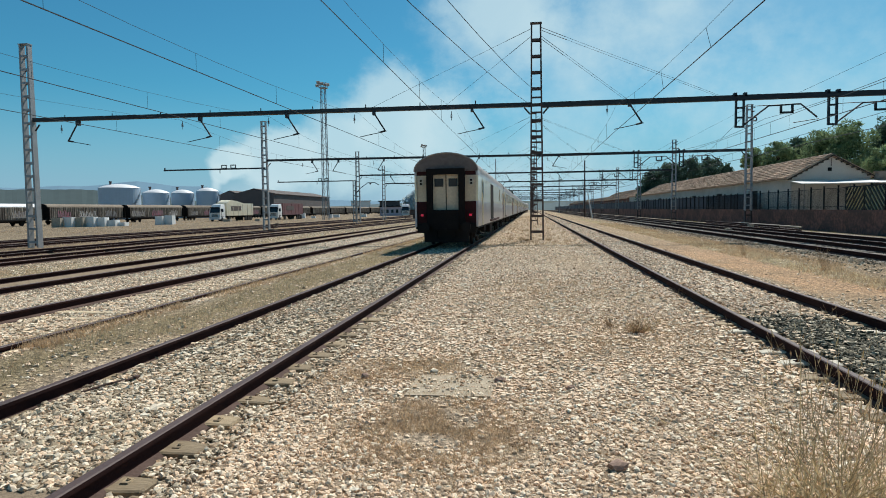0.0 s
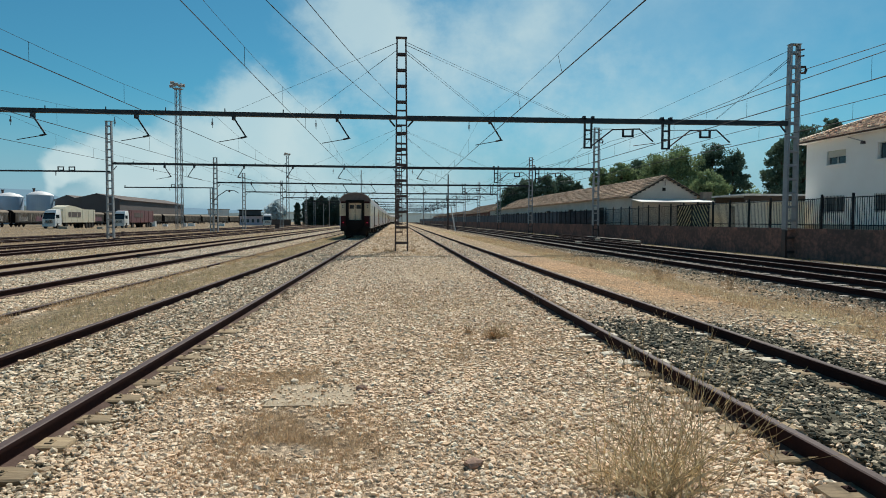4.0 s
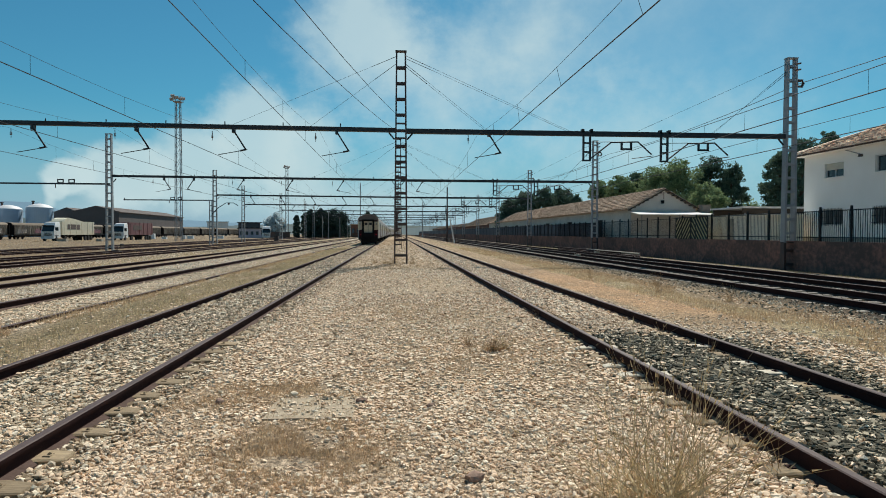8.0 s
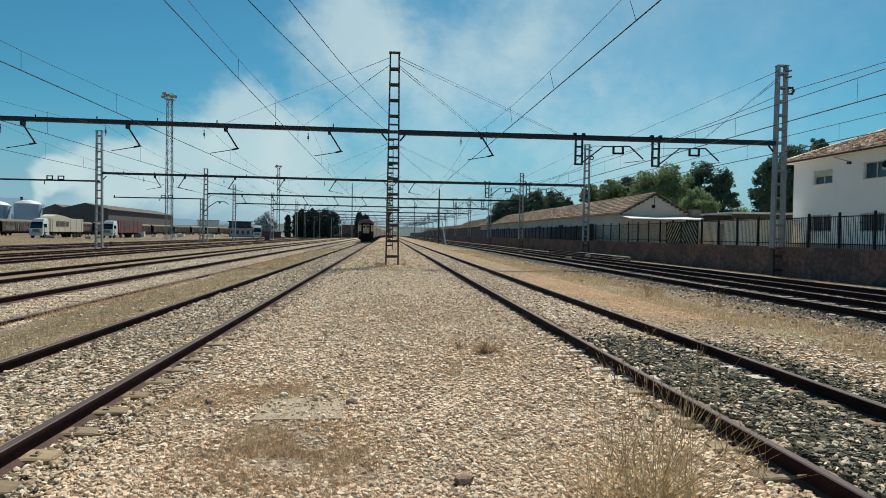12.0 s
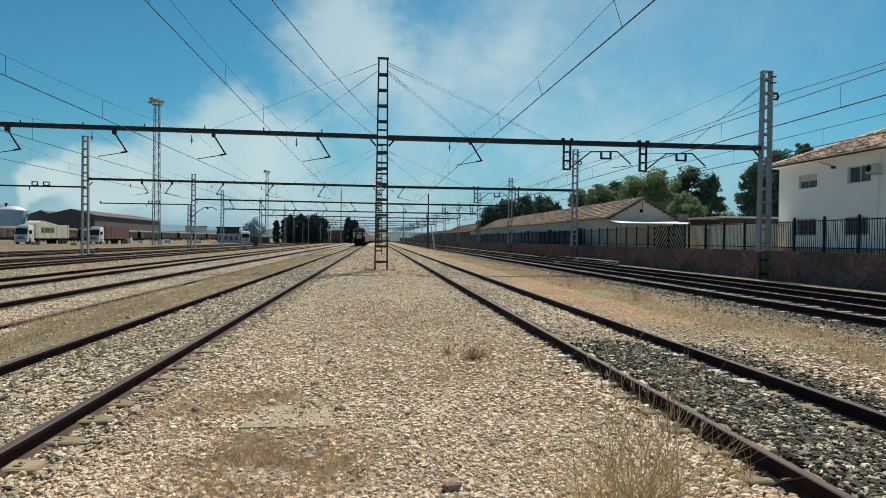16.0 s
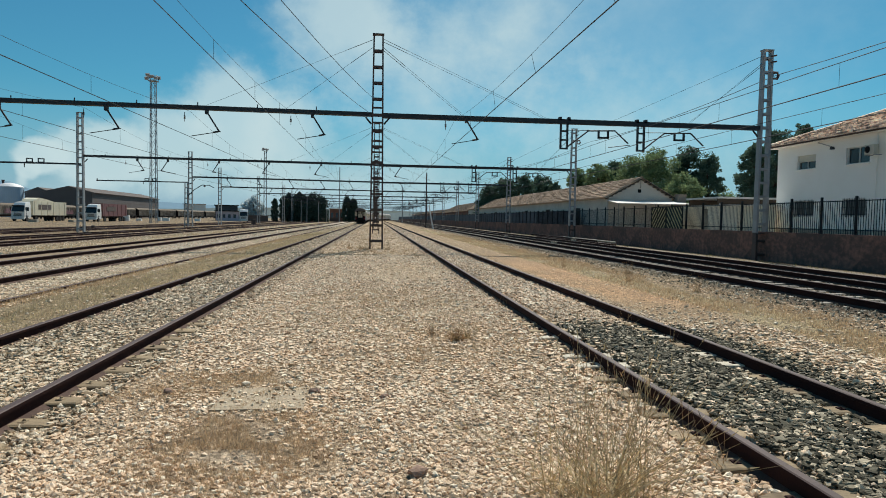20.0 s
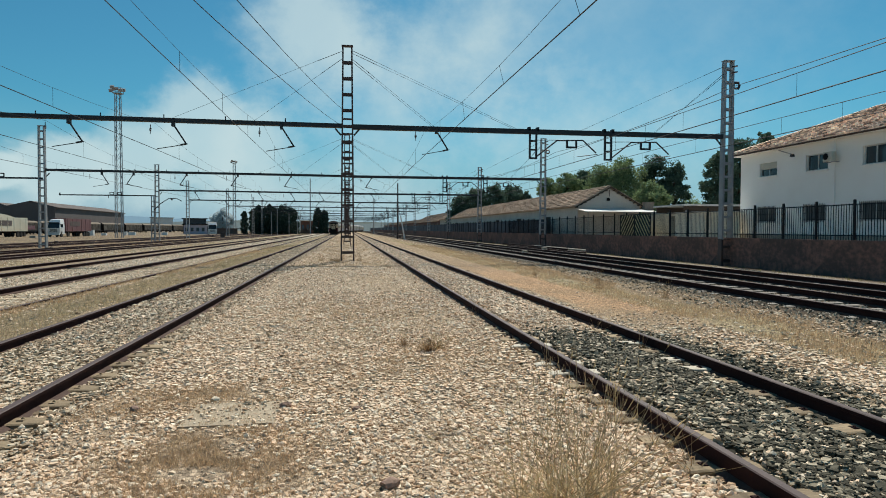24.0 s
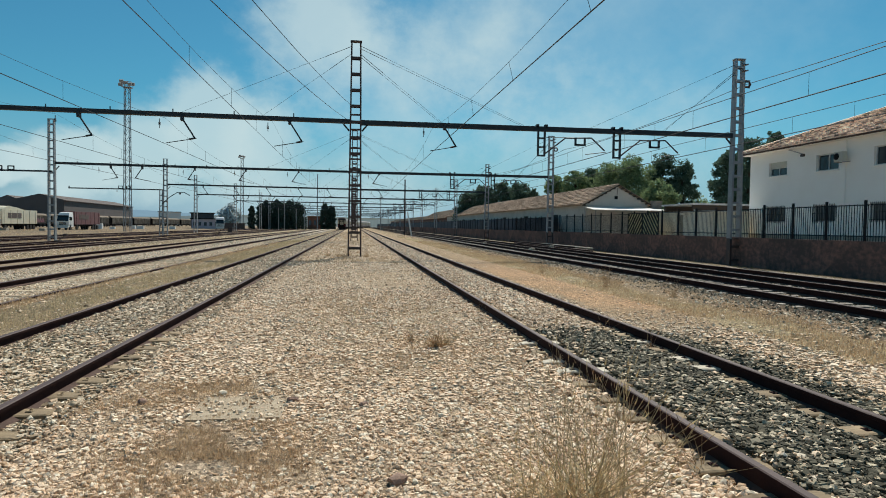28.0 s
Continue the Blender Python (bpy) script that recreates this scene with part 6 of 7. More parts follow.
def tree(x, y, z, high, wide, lobes, seed, leaf, label, low=0.25, size=0.35, count=2600, name="tree"):
    """A tapered trunk with limbs, each ending in a clump of small leaves; gaps stay between the clumps."""
    rnd = random.Random(seed)
    t = thing(name, label, "tree", pose(x, y, z), "trees behind the yard")
    s = Shape()
    s.tube((0, 0, -0.1), (0.1, 0, high * 0.45), 0.03 * high + 0.05, 8, 0, 0.018 * high)
    s.tube((0.1, 0, high * 0.45), (0, 0.1, high * 0.85), 0.018 * high, 6, 0, 0.02)
    cs = []
    for i in range(lobes):
        a = 2.4 * i + rnd.uniform(-0.4, 0.4)
        k = (i + 0.5) / lobes
        zz = high * (low + (0.92 - low) * k)
        rr = wide * 0.5 * (0.95 - 0.75 * abs(k - 0.3) ** 1.3) * rnd.uniform(0.55, 0.85)
        c = Vector((math.cos(a) * rr, math.sin(a) * rr, zz))
        cs.append((c, wide * rnd.uniform(0.17, 0.26)))
        s.tube((0.08, 0.03, high * (0.25 + 0.5 * k)), c, 0.008 * high, 5, 0, 0.02, caps=False)
    cs.append((Vector((0, 0, high * 0.9)), wide * 0.18))
    part("trunk", s, BARK, t)
    v, f = [], []
    for i in range(count):
        c, r = cs[rnd.randrange(len(cs))]
        d = Vector((rnd.gauss(0, 1), rnd.gauss(0, 1), rnd.gauss(0, 0.8))).normalized()
        p = c + d * r * (rnd.random() ** 0.4) * (1 + 0.5 * noise.noise(d * 2.2 + c))
        u = Vector((rnd.gauss(0, 1), rnd.gauss(0, 1), rnd.gauss(0, 1))).normalized()
        w = u.cross(Vector((rnd.gauss(0, 1), rnd.gauss(0, 1), rnd.gauss(0, 1)))).normalized()
        e = size * rnd.uniform(0.5, 1.2)
        n = len(v)
        v += [tuple(p - u * e), tuple(p + w * e * 0.45), tuple(p + u * e), tuple(p - w * e * 0.45)]
        f.append((n, n + 1, n + 2, n + 3))
    part("crown", Shape().add(v, f), leaf, t)


def polar(az, d):
    return (d * math.sin(radians(az)), 0.6 + d * math.cos(radians(az)))


def pine(x, y, z, high, wide, boughs, seed, leaf, label, low=0.3, size=0.16, count=12800):
    """A pine: a bare forked trunk and a broken crown of boughs, each a bunch of tight needle puffs with dark gaps between."""
    rnd = random.Random(seed)
    t = thing("pine_tree", label, "tree", pose(x, y, z, 0, 0, 37 * seed % 360), "trees behind the yard")
    s = Shape()
    s.tube((0, 0, -0.1), (0.12, 0.05, high * 0.5), 0.02 * high + 0.06, 8, 0, 0.014 * high)
    s.tube((0.12, 0.05, high * 0.5), (0, 0.1, high * 0.88), 0.014 * high, 6, 0, 0.03)
    puffs = []
    for i in range(boughs):
        k = (i + 0.5) / boughs
        a = 2.4 * i + rnd.uniform(-0.5, 0.5)
        # widest a third up, rounded on top
        reach = wide * 0.5 * min(1.0, 0.72 + 0.9 * k) * math.sqrt(max(0.05, 1 - k ** 2.6)) * rnd.uniform(0.35, 0.8)
        c = Vector((math.cos(a) * reach, math.sin(a) * reach, high * (low + (0.9 - low) * k) + rnd.uniform(-0.3, 0.3)))
        s.tube((0.08, 0.04, max(high * 0.2, c.z - high * 0.16)), c, 0.007 * high, 5, 0, 0.025, caps=False)
        r = wide * rnd.uniform(0.14, 0.2)
        for j in range(rnd.randrange(11, 16)):
            d = Vector((rnd.gauss(0, 1), rnd.gauss(0, 1), rnd.gauss(0, 0.55)))
            puffs.append((c + d.normalized() * r * rnd.uniform(0.4, 1.15), r * rnd.uniform(0.36, 0.6)))
    puffs += [(Vector((rnd.gauss(0, 0.08) * wide, rnd.gauss(0, 0.08) * wide, high * rnd.uniform(0.88, 0.97))), wide * rnd.uniform(0.05, 0.08)) for j in range(8)]
    part("trunk", s, BARK, t)
    v, f = [], []
    for i in range(count):
        c, r = puffs[rnd.randrange(len(puffs))]
        d = Vector((rnd.gauss(0, 1), rnd.gauss(0, 1), rnd.gauss(0, 1))).normalized()
        p = c + Vector((d.x, d.y, d.z * 0.7)) * r * rnd.uniform(0.55, 1.15)
        u = (d + Vector((rnd.gauss(0, 0.5), rnd.gauss(0, 0.5), rnd.gauss(0, 0.5) + 0.3))).normalized()
        w = u.cross(Vector((rnd.gauss(0, 1), rnd.gauss(0, 1), rnd.gauss(0, 1)))).normalized()
        e = size * rnd.uniform(0.6, 1.3)
        n = len(v)
        v += [tuple(p - u * e), tuple(p + w * e * 0.5), tuple(p + u * e), tuple(p - w * e * 0.5)]
        f.append((n, n + 1, n + 2, n + 3))
    part("crown", Shape().add(v, f), leaf, t)


# behind the goods shed: pale young trees, a broad sunlit pine, a dark one and a low bright one before it
for az, d, high, wide, boughs, leaf, low, label in (
        (18.1, 99, 8.5, 4.4, 11, LEAF, 0.3, "slender bright green pine behind the goods shed"), (19.7, 97, 9.2, 4.8, 12, LEAF, 0.3, "slender bright green pine behind the goods shed"),
        (21.2, 100, 9.9, 5.2, 12, PINE, 0.3, "dark pine behind the goods shed"), (22.7, 94, 10.0, 6.6, 15, LEAF, 0.25, "broad sunlit green pine behind the goods shed"),
        (24.5, 93, 10.9, 6.6, 16, LEAF, 0.25, "broad sunlit green pine behind the goods shed"), (26.9, 95, 11.3, 5.6, 16, PINE, 0.15, "tall dark blue-green pine behind the goods shed"),
        (28.6, 94, 10.0, 4.4, 14, PINE, 0.12, "tall dark blue-green pine behind the goods shed"), (26.6, 82, 6.5, 4.6, 11, LEAF, 0.25, "low bright green tree in front of a dark pine"),
        (32.0, 82, 10.2, 4.4, 14, PINE, 0.2, "dark pine with layered boughs behind the white house"), (33.6, 84, 11.7, 5.0, 15, PINE, 0.2, "dark pine with layered boughs behind the white house"), (35.3, 87, 13.2, 4.4, 14, PINE, 0.35, "dark pine with layered boughs behind the white house")):
    x, y = polar(az, d)
    pine(x, y, 1.1, high, wide * 1.12, int(boughs * 1.75), int(az * 10), leaf, label, low, 0.15, 16000)
for az, d, high, wide in ((10.2, 152, 8.6, 7), (11.6, 150, 10.6, 7.5), (13.3, 148, 11.2, 7.5), (14.8, 150, 11.3, 7.5), (16.0, 147, 9.4, 5.5)):
    x, y = polar(az, d)
    pine(x, y, 1.1, high, wide, 26, int(az * 10), PINE, "dark green pine beyond the shed roof", 0.12, 0.25, 9000)
for az, d, high, wide in ((-8.65, 235, 8.6, 2.6), (-7.85, 240, 9.6, 3.8), (-7.45, 243, 11.3, 3.4), (-7.0, 241, 10.0, 4.4), (-6.55, 243, 11.6, 3.4), (-6.2, 240, 10.2, 5.6), (-5.5, 240, 10.8, 7.0), (-4.8, 238, 9.6, 7.0), (-2.45, 250, 10.6, 4), (-1.9, 250, 9.6, 4)):
    x, y = polar(az, d)
    tree(x, y, -0.4, high, wide, 20, int(900 + az * 10), HEDGE, "dense dark cypress hedge tree at the far end of the yard", 0.06, 0.36, 4500)
for az, d, high, wide in ((-10.95, 430, 12, 9), (-10.45, 430, 15.5, 8), (-9.95, 435, 11.5, 8)):
    x, y = polar(az, d)
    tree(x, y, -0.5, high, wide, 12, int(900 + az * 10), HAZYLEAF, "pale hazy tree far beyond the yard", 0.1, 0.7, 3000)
x, y = polar(30.0, 110)
tree(x, y, 1.1, 5.2, 7, 10, 77, LEAF, "low tree between shed and house", 0.2, 0.22, 3500)

# ---- the far side of the yard ----
TANKBLUE = mat("pale_blue_tank_paint", (0.42, 0.52, 0.62), 0.6, 0.1, (0.36, 0.45, 0.55), 0.3, 4, 0.5, 0.05)
TANKTOP = mat("white_tank_roof", (0.75, 0.76, 0.76), 0.6, 0.1, (0.62, 0.63, 0.64), 0.3, 4, 0.5, 0.05)
DARKSHED = mat("dark_brown_sheet_wall", (0.13, 0.112, 0.107), 0.8, 0, (0.095, 0.082, 0.08), 0.3, 4, 0.5, 0.1)
SHEDROOF = mat("grey_brown_sheet_roof", (0.17, 0.145, 0.135), 0.8, 0, (0.115, 0.098, 0.09), 0.2, 3, 0.5, 0.1, spec=0.1)
WAGONSIDE = mat("weathered_wagon_side", (0.36, 0.315, 0.25), 0.75, 0.1, (0.085, 0.066, 0.052), 0.5, 3, 0.75, 0.1, rnd=0.25, streak=(1, 2.5, 0.4))
WAGONROOF = mat("tan_wagon_roof", (0.25, 0.21, 0.165), 0.8, 0.0, (0.16, 0.13, 0.1), 0.4, 4, 0.5, 0.05, rnd=0.15, spec=0.1)
SILVER = mat("silver_wagon_roof", (0.75, 0.76, 0.77), 0.5, 0.2, (0.6, 0.6, 0.6), 0.4, 4)
WHITEPAINT = mat("white_vehicle_paint", (0.78, 0.78, 0.76), 0.4, 0, (0.66, 0.65, 0.62), 0.6, 8, 0.4, 0.02)
BEIGEBOX = mat("beige_trailer_side", (0.72, 0.67, 0.52), 0.55, 0, (0.58, 0.53, 0.4), 0.5, 6, 0.5, 0.03)
REDBOX = mat("dusty_red_trailer_side", (0.19, 0.085, 0.085), 0.55, 0, (0.14, 0.062, 0.062), 0.5, 6, 0.5, 0.03)
SPRAY = [mat("faded_spray_paint", c, 0.7, 0, d, 1.2, 4, 0.8, 0) for c, d in (((0.35, 0.1, 0.13), (0.2, 0.12, 0.14)), ((0.55, 0.53, 0.5), (0.3, 0.28, 0.26)), ((0.1, 0.1, 0.13), (0.2, 0.19, 0.18)), ((0.42, 0.38, 0.3), (0.22, 0.2, 0.2)))]
TYRE = mat("tyre_rubber", (0.02, 0.02, 0.02), 0.85)


def wagon(x, y, roof, label, tint=False):
    """A covered goods wagon, its near end at y."""
    w = thing("goods_wagon", label, "goods wagon", pose(x, y, fall(x)), "goods wagons on the far track")
    L, H = 21.6, 1.1
    part("floor_frame", Shape().box((0, L / 2, 1.05), (2.7, L, 0.25)).box((0, L / 2, 0.8), (0.5, L - 5, 0.35)), STEELDARK, w)
    for sd in (-1, 1):
        for k in range(6):
            y0 = 0.3 + 3.5 * k
            edge = [(H, y0)]
            for j in range(7):
                ya = y0 + 0.1 + 0.47 * j
                edge += [(H, ya), (H + 0.06, ya + 0.05), (H + 0.06, ya + 0.2), (H, ya + 0.25)]
            edge += [(H, y0 + 3.44), (H - 0.05, y0 + 3.44), (H - 0.05, y0)]
            m = len(edge)
            p = Shape().add([(sd * a, b, z) for z in (1.15, 3.25) for a, b in edge], [(i, (i + 1) % m, m + (i + 1) % m, m + i) if sd > 0 else ((i + 1) % m, i, m + i, m + (i + 1) % m) for i in range(m)])
            part("side_panel", p, WAGONSIDE, w)
    arc = [(H * math.cos(math.pi * i / 10), 3.25 + 0.62 * math.sin(math.pi * i / 10)) for i in range(11)]
    part("roof", Shape().extrude(arc, 0.0, L), roof, w)
    for ye in (0.05, L - 0.05):
        part("end_wall", Shape().box((0, ye, 2.2), (2.85, 0.1, 2.14)).extrude([(a * 0.99, b - 0.02) for a, b in arc], ye - 0.06, ye + 0.06), BLACK, w)
    for yb in (3.2, L - 3.2):
        part("bogie", Shape().box((0, yb, 0.62), (2.0, 2.8, 0.3)), STEELDARK, w)
        for dy in (-0.9, 0.9):
            for sd in (-1, 1):
                part("wheel", Shape().tube((sd * 0.8, yb + dy, 0.5), (sd * 0.93, yb + dy, 0.5), 0.46, 14), STEELDARK, w)
    for ye, sg in ((0, -1), (L, 1)):
        for sd in (-1, 1):
            part("buffer", Shape().tube((sd * 0.9, ye, 1.05), (sd * 0.9, ye + sg * 0.6, 1.05), 0.16, 8), STEELDARK, w)
    if tint:
        rnd = random.Random(int(y))
        for k in range(3):
            # a run of slanting strokes, joined at the foot
            y0, n = 0.8 + 7.0 * k + rnd.uniform(0, 1.5), rnd.randrange(7, 12)
            part("spray_paint", Shape().box((H + 0.08, y0 + n * 0.22, 1.5), (0.012, n * 0.44, 0.14)), SPRAY[(k + int(y)) % 4], w)
            for i in range(n):
                hh = rnd.uniform(0.7, 1.25)
                s = Shape().box((H + 0.084 + 0.002 * (i % 3), y0 + 0.44 * i + 0.2, 1.5 + hh / 2), (0.012, rnd.uniform(0.2, 0.36), hh), 0, Matrix.Rotation(rnd.uniform(-0.35, 0.35), 3, "X"))
                part("spray_paint", s, SPRAY[(k + int(y)) % 4], w)
    return w


for i in range(14):
    wagon(-87.0, 58.0 + 23.3 * i, SILVER if i < 2 else WAGONROOF, "silver-roofed covered goods wagon standing on a far track" if i < 2 else "weathered covered goods wagon with a tan roof on a far track", i in (1, 2, 3, 4, 5))


def truck(x, y, box_mat, label):
    """A parked lorry, its cab towards the camera's end of the yard."""
    t = thing("parked_truck", label, "truck", pose(x, y, fall(x)), "parked trucks")
    cab = Shape().add([(-1.2, 0.0, 0.6), (1.2, 0.0, 0.6), (1.24, 2.2, 0.6), (-1.24, 2.2, 0.6), (-1.22, -0.05, 1.9), (1.22, -0.05, 1.9), (1.25, 2.2, 1.9), (-1.25, 2.2, 1.9), (-1.12, 0.35, 2.95), (1.12, 0.35, 2.95), (1.2, 2.2, 3.0), (-1.2, 2.2, 3.0), (-0.95, 0.9, 3.6), (0.95, 0.9, 3.6), (1.05, 2.2, 3.75), (-1.05, 2.2, 3.75)],
                      [(3, 2, 1, 0)] + [f for k in (0, 4, 8) for f in ((k, k + 1, k + 5, k + 4), (k + 1, k + 2, k + 6, k + 5), (k + 2, k + 3, k + 7, k + 6), (k + 3, k, k + 4, k + 7))] + [(12, 13, 14, 15)])
    part("cab", cab, WHITEPAINT, t)
    part("windscreen", Shape().add([(-1.12, -0.07, 1.86), (1.12, -0.07, 1.86), (1.04, 0.3, 2.92), (-1.04, 0.3, 2.92), (-1.12, 0.02, 1.84), (1.12, 0.02, 1.84), (1.04, 0.4, 2.94), (-1.04, 0.4, 2.94)], [(0, 1, 2, 3), (7, 6, 5, 4), (0, 4, 5, 1), (1, 5, 6, 2), (2, 6, 7, 3), (3, 7, 4, 0)]), GLASS, t)
    for sd in (-1, 1):
        part("mirror", Shape().box((sd * 1.38, 0.1, 2.4), (0.12, 0.1, 0.6)), BLACK, t)
    part("side_window", Shape().box((1.22, 1.05, 2.35), (0.06, 0.8, 0.7)), GLASS, t)
    part("bumper", Shape().box((0, -0.08, 0.62), (2.4, 0.25, 0.4)), WHITEPAINT, t)
    grille = Shape()
    for k in range(4):
        grille.box((0, -0.06, 1.08 + 0.16 * k), (1.5 - 0.08 * k, 0.06, 0.08))
    part("grille", grille, BLACK, t)
    part("sun_visor", Shape().box((0, 0.12, 2.98), (2.1, 0.45, 0.06), 0, Matrix.Rotation(radians(-12), 3, "X")), BLACK, t)
    for sd in (-1, 1):
        part("headlight", Shape().box((sd * 0.92, -0.14, 0.86), (0.42, 0.16, 0.2), top=0.85), FRAMEWHITE, t)
        part("door_gap", Shape().box((sd * 1.235, 0.55, 1.55), (0.03, 0.03, 1.7)), BLACK, t)
        part("mudguard", Shape().box((sd * 1.1, 0.9, 1.06), (0.3, 1.25, 0.12), top=0.8), BLACK, t)
    part("chassis", Shape().box((0, 8.5, 0.95), (1.0, 14.0, 0.3)), STEELDARK, t)
    part("trailer_box", Shape().box((0, 9.6, 2.55), (2.5, 13.4, 2.75)), box_mat, t)
    for k in range(6):
        part("rib", Shape().box((1.27, 3.6 + 2.4 * k, 2.55), (0.05, 0.1, 2.6)), box_mat, t)
    part("side_panel", Shape().box((1.28, 7.4, 2.8), (0.02, 5.0, 1.0)), SHEDROOF, t)
    for yw in (0.9, 4.2, 12.5, 13.8, 15.1):
        for sd in (-1, 1):
            part("wheel", Shape().tube((sd * 0.95, yw, 0.5), (sd * 1.22, yw, 0.5), 0.5, 14), TYRE, t)
    return t


def tarp(x, y):
    t = thing("load_tarp", "pale cream tarpaulin humped over the lorry's load", "tarpaulin", pose(x, y, fall(x)))
    prof = [(-6.0, 3.92), (1.6, 3.92), (1.6, 3.98), (0.4, 4.12), (-1.4, 4.4), (-4.2, 4.62), (-5.5, 4.3)]
    part("sheet", Shape().add([(sx, yy, zz) for sx in (-1.2, 1.2) for yy, zz in prof], [tuple(range(6, -1, -1)), tuple(range(7, 14))] + [(i, (i + 1) % 7, 7 + (i + 1) % 7, 7 + i) for i in range(7)]), BEIGEBOX, t)


tarp(-66.8, 138.6)
truck(-66.8, 129, BEIGEBOX, "white lorry with a beige box trailer parked beside the wagons")
truck(-59.6, 143, REDBOX, "white lorry with a dusty red box trailer parked beside the wagons")


def tank(az, d, r, high, label):
    x, y = polar(az, d)
    t = thing("storage_tank", label, "storage tank", pose(x, y, -0.6), "storage tanks")
    part("shell", Shape().lathe((0, 0, 0), [(r, 0), (r, high), (r * 0.985, high + 0.05)], 40), TANKBLUE, t, smooth=False)
    part("roof", Shape().lathe((0, 0, high), [(r * 1.01, 0), (r * 0.98, 0.2), (r * 0.7, 0.9), (r * 0.35, 1.35), (0.3, 1.5)], 40), TANKTOP, t)
    part("roof_vent", Shape().lathe((-r * 0.5, 0, high + 0.6), [(0.35, 0), (0.35, 1.5), (0.5, 1.5), (0.5, 1.9)], 10), DARKSTEEL, t)
    st = Shape()
    for k in range(int(high * 2)):
        w = radians(-60 + 4 * k)
        st.box((math.cos(w) * (r + 0.4), math.sin(w) * (r + 0.4), 0.3 + 0.5 * k), (0.8, 0.8, 0.06))
    part("stairway", st, GALV, t)


tank(-34.6, 250, 6.7, 11.3, "large pale blue storage tank with a white domed roof")
tank(-31.95, 262, 4.7, 9.9, "pale blue storage tank with a white domed roof")
tank(-29.95, 268, 4.2, 10.0, "pale blue storage tank with a white domed roof")
tank(-28.0, 262, 4.1, 10.5, "pale blue storage tank with a white domed roof")


def warehouse(xa, ya, xb, yb, wide, eave, ridge, label):
    """A gabled hall whose ridge runs from a to b."""
    ang = -math.degrees(math.atan2(xb - xa, yb - ya))
    L = math.hypot(xb - xa, yb - ya)
    w = thing("warehouse", label, "warehouse", pose(xa, ya, -0.6, 0, 0, ang), "warehouses")
    h = wide / 2
    part("hall", Shape().extrude([(-h, 0), (h, 0), (h, eave), (0, ridge - 0.2), (-h, eave)], 0, L), DARKSHED, w)
    for sd in (-1, 1):
        n = 24
        for k in range(n):
            ys = L * k / n
            s = Shape().add([(sd * (h + 0.6), ys, eave - 0.3), (0, ys, ridge), (0, ys + L / n - 0.1, ridge), (sd * (h + 0.6), ys + L / n - 0.1, eave - 0.3),
                             (sd * (h + 0.6), ys, eave - 0.1), (0, ys, ridge + 0.2), (0, ys + L / n - 0.1, ridge + 0.2), (sd * (h + 0.6), ys + L / n - 0.1, eave - 0.1)],
                            [(0, 1, 2, 3), (7, 6, 5, 4), (0, 4, 5, 1), (3, 2, 6, 7), (0, 3, 7, 4), (1, 5, 6, 2)])
            part("roof_sheet", s, SHEDROOF, w)
    for k in range(5):
        part("gate", Shape().box((h + 0.02, 10 + (L - 20) * k / 4, 2.4), (0.12, 5, 4.6)), SHEDROOF, w)


warehouse(-106.5, 237, -112, 323, 15.5, 9.6, 11.4, "long dark brown sheet-metal warehouse with a low gable")
warehouse(-118.6, 241, -124, 326, 8.4, 9.3, 10.9, "dark brown warehouse behind the wagons")


def light_mast(az, d, high, label):
    x, y = polar(az, d)
    t = thing("light_mast", label, "light mast", pose(x, y, -0.4), "floodlight masts")
    w0, w1 = 0.62, 0.45
    for sx in (-1, 1):
        for sy in (-1, 1):
            part("leg", Shape().tube((sx * w0, sy * w0, 0), (sx * w1, sy * w1, high), 0.09, 5), GALV, t)
    n = int(high / 2)
    for k in range(n):
        a, b = k / n, (k + 1) / n
        wa, wb = w0 + (w1 - w0) * a, w0 + (w1 - w0) * b
        for sy in (-1, 1):
            part("brace", Shape().tube((-wa, sy * wa, high * a), (wb, sy * wb, high * b), 0.035, 4), GALV, t)
            part("brace", Shape().tube((sy * wa, -wa, high * a), (sy * wb, wb, high * b), 0.035, 4), GALV, t)
    pf = Shape().box((0, 0, high), (1.7, 1.7, 0.12))
    for sx in (-1, 1):
        for sy in (-1, 1):
            part("rail_post", Shape().tube((sx * 0.82, sy * 0.82, high), (sx * 0.82, sy * 0.82, high + 1.1), 0.05, 4), GALV, t)
        for z in (0.55, 1.1):
            part("guard_rail", Shape().box((sx * 0.82, 0, high + z), (0.07, 1.64, 0.07)), GALV, t)
            part("guard_rail", Shape().box((0, sx * 0.82, high + z), (1.64, 0.07, 0.07)), GALV, t)
    part("platform", pf, GALV, t)
    for k, (fx, fy) in enumerate(((-0.8, -0.95), (0, -0.95), (0.8, -0.95), (-0.95, 0.8), (0.95, 0.4), (-1.2, -0.4))):
        part("floodlight", Shape().box((0, 0, 0), (0.75, 0.4, 0.6), 0, Matrix.Rotation(radians(25), 3, "X")), GALV, t, at=pose(fx, fy, high + 1.1 - 0.3 * (k % 3)))


light_mast(-18.2, 149, 30.0, "tall galvanised lattice floodlight mast with a lamp platform")
light_mast(-9.45, 300, 31.2, "far galvanised lattice floodlight mast")


def plain_pole(name, x, y, z, high, r, m, label, cat, lean=0.0, lamp=False):
    t = thing(name, label, cat, pose(x, y, z, 0, lean, 0))
    part("pole", Shape().tube((0, 0, 0), (0, 0, high), r, 8, 0, r * 0.7), m, t)
    if lamp:
        part("head", Shape().box((0, -0.3, high), (0.3, 0.9, 0.15)), DARKSTEEL, t)
    return t


